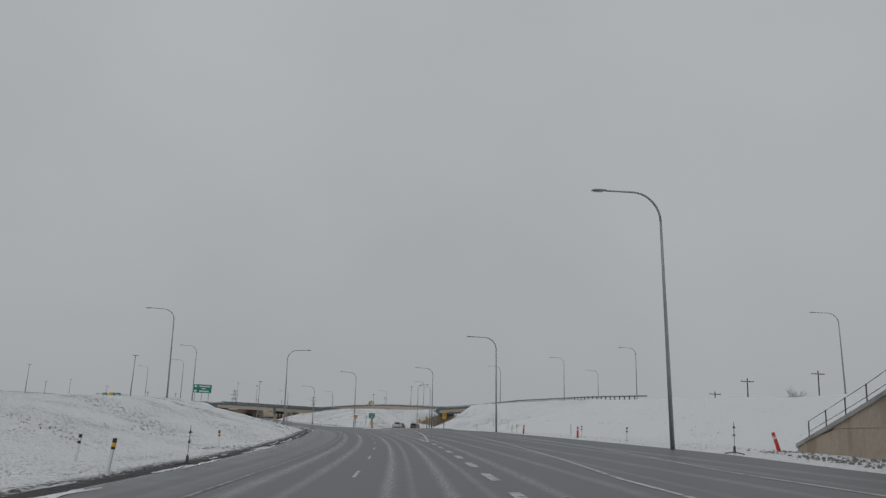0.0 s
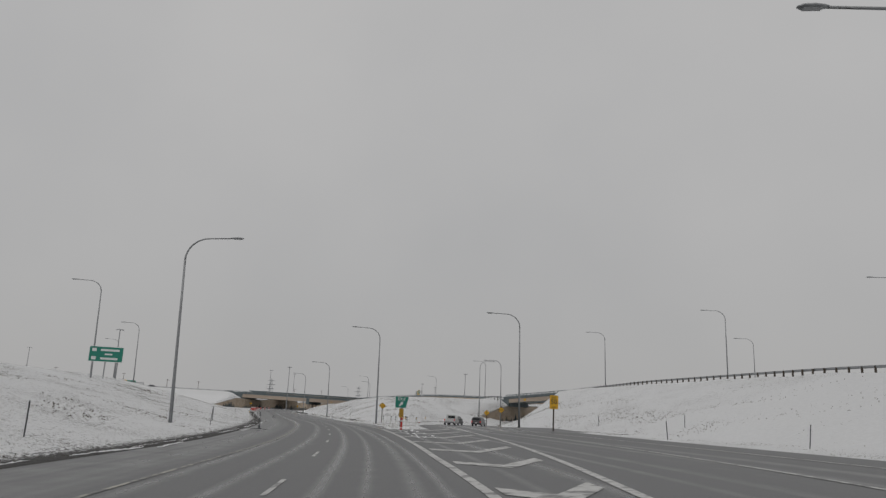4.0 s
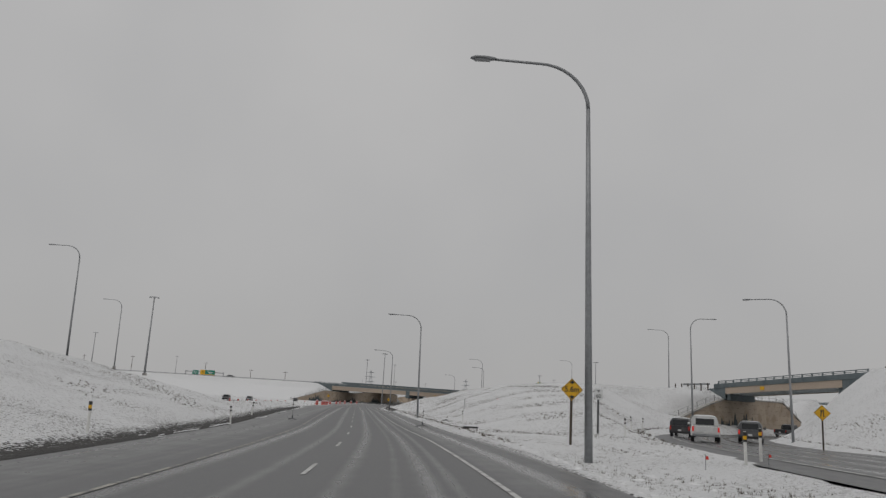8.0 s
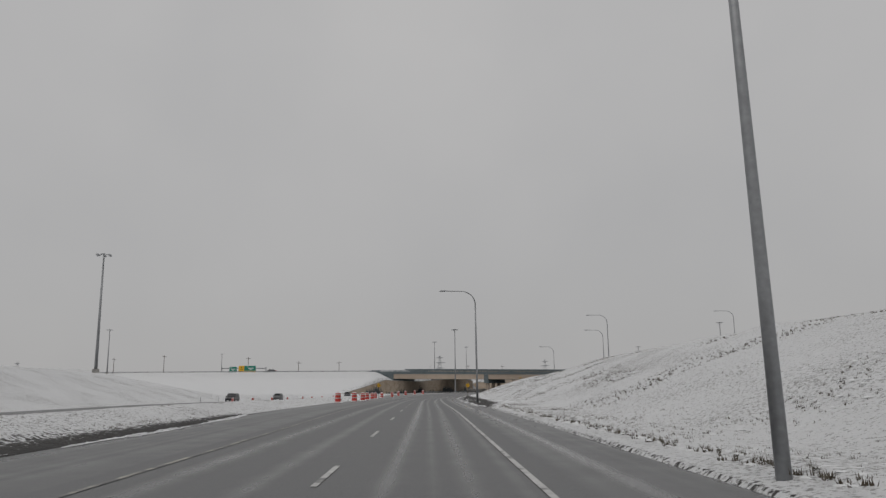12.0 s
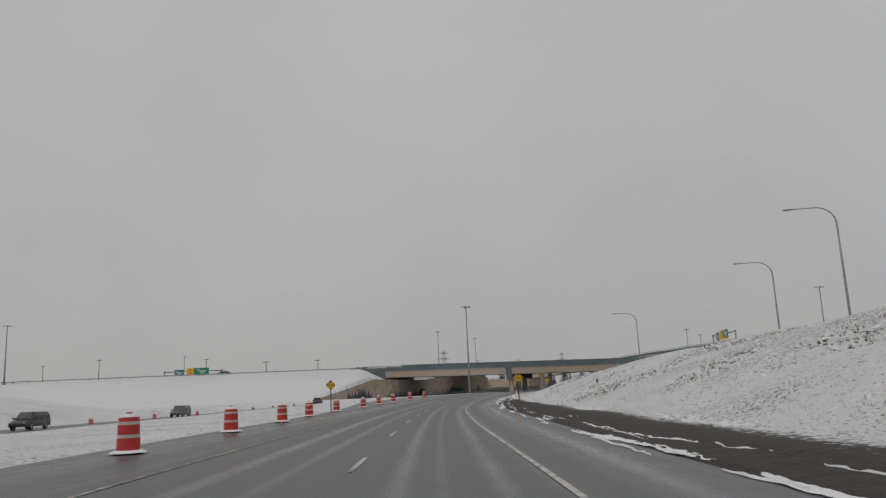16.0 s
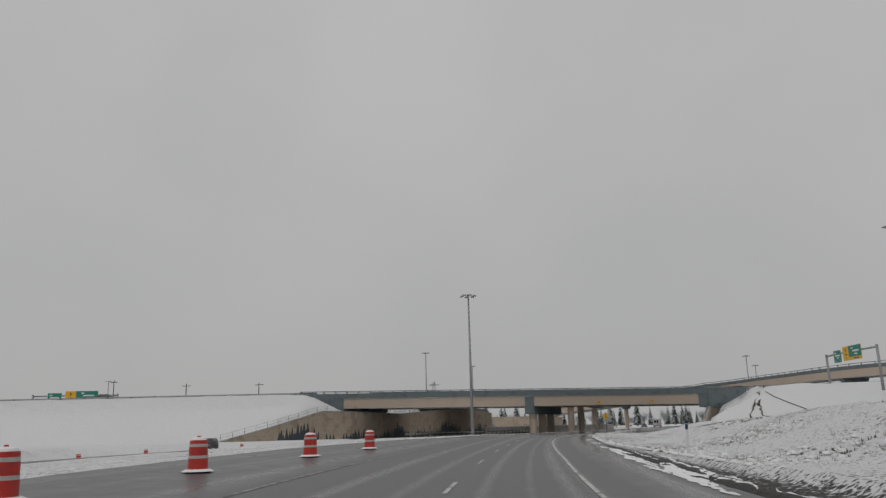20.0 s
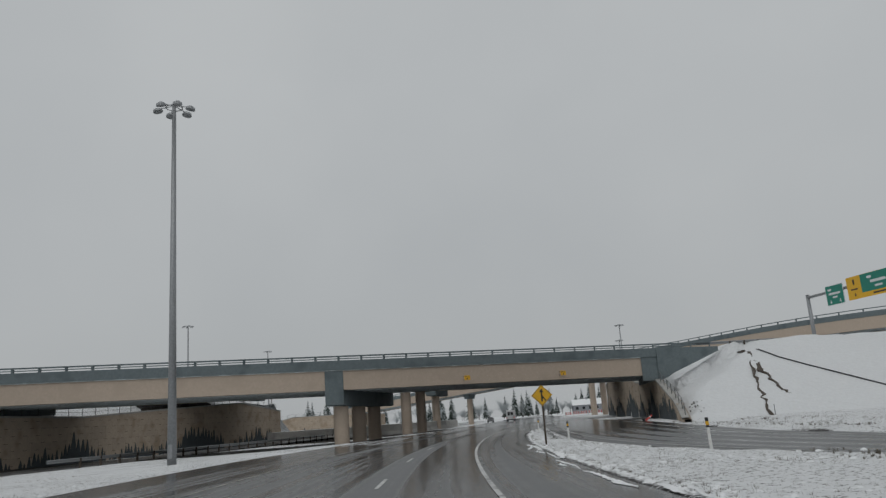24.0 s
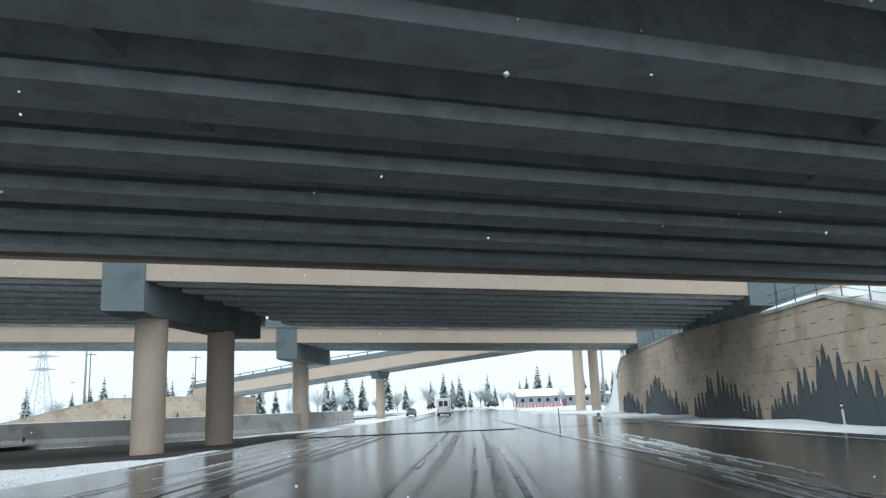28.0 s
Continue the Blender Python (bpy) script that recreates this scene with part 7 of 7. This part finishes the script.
def snow_clumps(count, area, seed, size=(0.05, 0.16), limit=-34, high=(0.3, 0.7)):
    """Low rounded heaps of snow caught on the grass, as one sheet."""
    rng = np.random.RandomState(seed)
    s = rng.uniform(area[0], area[1], count)
    y_of = np.interp(s, RUN, RY)
    side = area[4]
    edge = np.interp(y_of, EDGE_Y, EDGE_L) if side < 0 else np.interp(y_of, RIGHT_Y, EDGE_R)
    start = np.interp(y_of, [90, 245, 256, 262, 330, 345, 400], [0.5, 0.5, 2.2, 3.3, 2.4, 2.2, 0.4]) if side > 0 else 0.5
    off = edge + side * (start + area[2] + (area[3] - area[2]) * rng.uniform(0, 1, count) ** 1.7)
    x, y = place(s, off)
    clear = np.minimum(np.minimum(near_line(x, y, EXIT_X, EXIT_Y)[0] - 6.6, near_line(x, y, MERGE_X, MERGE_Y)[0] - 5.15), near_line(x, y, OPP_X, OPP_Y)[0] - 5.5)
    dv = -(x - BX) * UY + (y - BY) * UX
    ok = (clear > 0) & (dv < limit) & ((side < 0) | (y > 104))
    x, y, s, off = x[ok], y[ok], s[ok], off[ok]
    z = ground_height(x[:, None], y[:, None], s[:, None], off[:, None])[:, 0] + 0.03
    n = len(x)
    ring = np.array([(math.cos(a) * r, math.sin(a) * r, h) for r, h, t0 in ((1.0, -0.35, 0.0), (0.82, 0.45, 0.3)) for a in (t0 + k * math.pi / 3 for k in range(6))] + [(0, 0, 0.95)])
    quads = [(k, (k + 1) % 6, 6 + (k + 1) % 6, 6 + k) for k in range(6)]
    caps = [(6 + k, 6 + (k + 1) % 6, 12) for k in range(6)]
    r = rng.uniform(size[0], size[1], n)
    a = rng.uniform(0, 6.28, n)
    wide = rng.uniform(0.8, 2.0, n)
    v = ring[None] * (1 + rng.uniform(-0.28, 0.28, (n, 13, 1)))
    vx, vy, vz = v[..., 0] * (r * wide)[:, None], v[..., 1] * r[:, None], v[..., 2] * (r * rng.uniform(high[0], high[1], n))[:, None]
    px = x[:, None] + vx * np.cos(a)[:, None] - vy * np.sin(a)[:, None]
    py = y[:, None] + vx * np.sin(a)[:, None] + vy * np.cos(a)[:, None]
    pts = np.stack([px, py, z[:, None] + vz], -1).reshape(-1, 3)
    faces = [tuple(13 * i + k for k in f) for i in range(n) for f in quads + caps]
    me = bpy.data.meshes.new("clumps")
    me.from_pydata(pts.tolist(), [], faces)
    me.materials.append(SNOW_CAP)
    me.polygons.foreach_set("use_smooth", np.ones(len(me.polygons), bool))
    return tagged(new("snow_clumps", me), "small heaps of snow caught on the dead grass", "snow", kind="stuff")


snow_clumps(11000, (along(255), along(468), 0.0, 18, 1), 41, (0.04, 0.12))
snow_clumps(2500, (along(105), along(255), 0.0, 14, 1), 42, (0.04, 0.09), high=(0.2, 0.5))
snow_clumps(3500, (along(-50), along(240), 1.2, 12, -1), 43, (0.035, 0.09), high=(0.25, 0.6))
snow_clumps(1800, (along(240), along(470), 0.2, 8, -1), 44, (0.04, 0.09))
snow_clumps(330, (along(468), along(506), 0.0, 3.2, 1), 45, (0.05, 0.14), -6, (0.25, 0.6))


def erosion_gully(points, seed, label):
    """A dark crack washed into the snowy slope."""
    rng = random.Random(seed)
    bm = bmesh.new()
    last = None
    pts = []
    for (xa, ya), (xb, yb) in zip(points, points[1:]):
        for f in (0, 0.25, 0.5, 0.75):
            pts.append((xa + (xb - xa) * f + rng.uniform(-0.3, 0.3), ya + (yb - ya) * f + rng.uniform(-0.2, 0.2)))
    for x, y in pts:
        z = ground_at(x, y) + 0.08
        w = rng.uniform(0.05, 0.2) * (1.8 if len(bm.verts) < 24 else 1.0)
        pair = [bm.verts.new((x - w, y, z)), bm.verts.new((x + w, y, z + 0.03)), bm.verts.new((x, y + 0.05, z - 0.5))]
        if last:
            bm.faces.new((last[0], pair[0], pair[1], last[1]))
            bm.faces.new((last[0], last[2], pair[2], pair[0]))
            bm.faces.new((last[1], pair[1], pair[2], last[2]))
        last = pair
    ob = new("erosion_gully", mesh_of(bm, SOIL))
    return tagged(ob, label, "gully", kind="structure")


erosion_gully([(-44.0, 518.2), (-44.6, 515.2), (-46.0, 511.0), (-47.1, 507.6), (-48.1, 504.3), (-48.9, 501.7), (-49.6, 499.0), (-50.0, 497.4)], 3, "dark washed-out crack in the snowy slope")
erosion_gully([(-45.0, 512.4), (-45.6, 510.3), (-45.8, 507.7), (-46.1, 505.2), (-46.1, 503.3), (-46.0, 502.1), (-45.9, 500.7)], 4, "dark washed-out crack in the snowy slope")


def drain_pipe(points, label):
    pts = [(x, y, ground_at(x, y) + 0.1) for x, y in points]
    t = thing("drain_pipe", Matrix.Identity(4), label, "pipe")
    part("pipe", tube(pts, 0.075, 8), RUBBER, t, "black corrugated pipe")


drain_pipe([(-44.2, 517.4), (-43.2, 514.9), (-42.16, 512.45), (-40.35, 510.04), (-38.9, 508.36), (-37.19, 506.33), (-35.82, 504.74), (-34.4, 503.0)], "black drain pipe laid down the snowy slope")


def rock_bed(x0, y0, x1, y1, label, seed, n=160):
    rng = random.Random(seed)
    bm = bmesh.new()
    for k in range(n):
        f = rng.random()
        x, y = x0 + (x1 - x0) * f + rng.uniform(-1.2, 1.2), y0 + (y1 - y0) * f + rng.uniform(-1.2, 1.2)
        r = rng.uniform(0.04, 0.13)
        m = Matrix.Translation((x, y, ground_at(x, y) + 0.05)) @ Euler([rng.uniform(0, 3) for _ in range(3)]).to_matrix().to_4x4() @ Matrix.Diagonal((r, r * 0.8, r * 0.6, 1))
        bmesh.ops.create_icosphere(bm, subdivisions=1, radius=1, matrix=m)
    return tagged(new("riprap", mesh_of(bm, ROCK)), label, "rocks", kind="stuff")


rock_bed(22.4, -8, 19.2, -27, "grey riprap stones dusted with snow at the wall's foot", 3, 420)
rock_bed(-57.5, 499.6, -55.5, 500.6, "small grey stones at the wall's foot", 4, 24)


def tyre_scrap(x, y, heading, size):
    """A torn tyre half sunk in the snow."""
    t = thing("tyre_scrap", pose(x, y, ground_at(x, y) + 0.06, 4, -5, heading), "torn black tyre half buried in the snow", "tyre", "tyre scraps")
    ring = [(0.55 * size * math.cos(a), 0.38 * size * math.sin(a), 0.03 * math.sin(3 * a)) for a in np.linspace(-0.4, 4.6, 22)]
    part("tread", tube(ring, [0.05 * size] + [0.095 * size] * 20 + [0.05 * size], 9), RUBBER, t, "black rubber tread", smooth=True)
    ring2 = [(p[0], p[1], p[2] + 0.085 * size) for p in ring[2:16]]
    part("snow_cap", tube(ring2, [0.02] + [0.07 * size] * 12 + [0.02], 7), SNOW_CAP, t, "snow on the tyre", smooth=True)


def drain_inlet(x, y, heading):
    """A low concrete inlet block with snow on it and a round cover behind."""
    t = thing("drain_inlet", pose(x, y, ground_at(x, y) + 0.04, 0, 0, heading), "dark wet concrete drain inlet block capped with snow", "drain")
    part("block", box(-0.5, 0.5, -0.16, 0.16, -0.3, 0.12, 0.03), RUBBER, t, "dark wet concrete block")
    part("snow_cap", loft([(-0.13, 0.46, 0.42, 0.11, 0.15), (0.12, 0.46, 0.42, 0.11, 0.17)]), SNOW_CAP, t, "snow on the block")
    part("cover", tube([(-0.1, 0.5, -0.1), (-0.1, 0.5, 0.13)], 0.2, 18), RUBBER, t, "round dark cover")
    part("snow_ring", tube([(-0.1, 0.5, 0.12), (-0.1, 0.5, 0.17)], [0.17, 0.1], 16), SNOW_CAP, t)


drain_inlet(-15.9, 167.3, 14)
tyre_scrap(-21.0, 189.0, 70, 0.6)


def slush_streaks(name, spans, label, seed):
    """Thin ragged streaks of snow drawn out along the road, as one sheet."""
    rng = np.random.RandomState(seed)
    verts, faces = [], []
    for count, y0, y1, edge_y, edge_o, o0, o1, ln0, ln1, w0, w1 in spans:
        for _ in range(count):
            yy = rng.uniform(y0, y1)
            ln, w = rng.uniform(ln0, ln1), rng.uniform(w0, w1)
            base = np.interp(yy, edge_y, edge_o) + rng.uniform(o0, o1)
            n = max(6, int(ln / 0.18))
            s = along(yy) + np.linspace(-ln / 2, ln / 2, n)
            shape = np.sin(np.linspace(0.05, math.pi - 0.05, n)) ** 0.6
            mid = base + min(0.12, 1.2 * w) * np.cumsum(rng.uniform(-1, 1, n)) / 2.2
            soft = np.ones(3) / 3
            lo, hi = (mid + sg * w * shape * np.convolve(rng.uniform(0.1, 1.0, n + 2), soft, 'valid') for sg in (-1, 1))
            k = len(verts)
            for o, dz in ((lo, 0.004), (mid, 0.035), (hi, 0.004)):
                x, y = place(s, o)
                z = road_z(s, o) + dz + 0.012 + np.where(dz > 0.01, rng.uniform(-0.015, 0.02, n), 0)
                out = o - np.interp(yy, RIGHT_Y, EDGE_R)
                z = z + np.clip(out, 0, 1.2) * 0.13 * (o > 0)
                verts += np.stack([x, y, z], -1).tolist()
            for j in range(n - 1):
                faces += [(k + j, k + j + 1, k + n + j + 1, k + n + j), (k + n + j, k + n + j + 1, k + 2 * n + j + 1, k + 2 * n + j)]
    me = bpy.data.meshes.new(name)
    me.from_pydata(verts, [], faces)
    me.materials.append(SNOW_CAP)
    return tagged(new(name, me), label, "slush", kind="stuff")


slush_streaks("slush_streaks", [
    (45, 252, 348, RIGHT_Y, EDGE_R, -0.5, 1.6, 1.5, 8.0, 0.04, 0.16),
    (10, 262, 345, RIGHT_Y, EDGE_R, -0.3, 0.5, 2.0, 6.0, 0.12, 0.3),
    (22, 348, 400, RIGHT_Y, EDGE_R, -0.4, 0.7, 3.0, 10.0, 0.1, 0.34),
    (24, 400, 470, RIGHT_Y, EDGE_R, -0.4, 0.3, 1.0, 6.0, 0.05, 0.2),
    (34, 506, 548, RIGHT_Y, EDGE_R, -1.9, -0.05, 1.5, 7.0, 0.01, 0.045),
    (40, 488, 560, EDGE_Y, EDGE_L, 0.6, 4.6, 3.0, 9.0, 0.006, 0.022),
    (90, -45, 235, EDGE_Y, EDGE_L, -0.9, 0.25, 1.0, 7.0, 0.02, 0.1),
    (30, 76, 104, RIGHT_Y, EDGE_R, 0.9, 2.2, 0.4, 2.0, 0.03, 0.14)], "ragged white slush drawn out along the wet asphalt's edge", 31)


def falling_snow(count, seed):
    """Loose flakes in the air before the first overpass."""
    rng = np.random.RandomState(seed)
    dv, du, z = -26 * rng.uniform(0.004, 1, count) ** 1.3 - 0.2, rng.uniform(4, 26, count), rng.uniform(0.5, 5.2, count)
    x, y = BX + du * UX - dv * UY, BY + du * UY + dv * UX
    r = rng.uniform(0.002, 0.0065, count)
    c = np.stack([x, y, z], -1)
    turn = rng.normal(size=(count, 3, 3))
    verts, faces = [], []
    for k in range(count):
        q, _ = np.linalg.qr(turn[k])
        arms = np.concatenate([q[:2], -q[:2], q[2:] * 0.5, -q[2:] * 0.5]) * r[k]
        b = len(verts)
        verts += (c[k] + arms).tolist()
        for a0, a1 in ((0, 1), (1, 2), (2, 3), (3, 0)):
            faces += [(b + a0, b + a1, b + 4), (b + a1, b + a0, b + 5)]
    me = bpy.data.meshes.new("flakes")
    me.from_pydata(verts, [], faces)
    me.materials.append(SNOW_CAP)
    return tagged(new("falling_snow", me), "loose white snowflakes falling before the overpass", "snow", kind="stuff")


falling_snow(11000, 9)
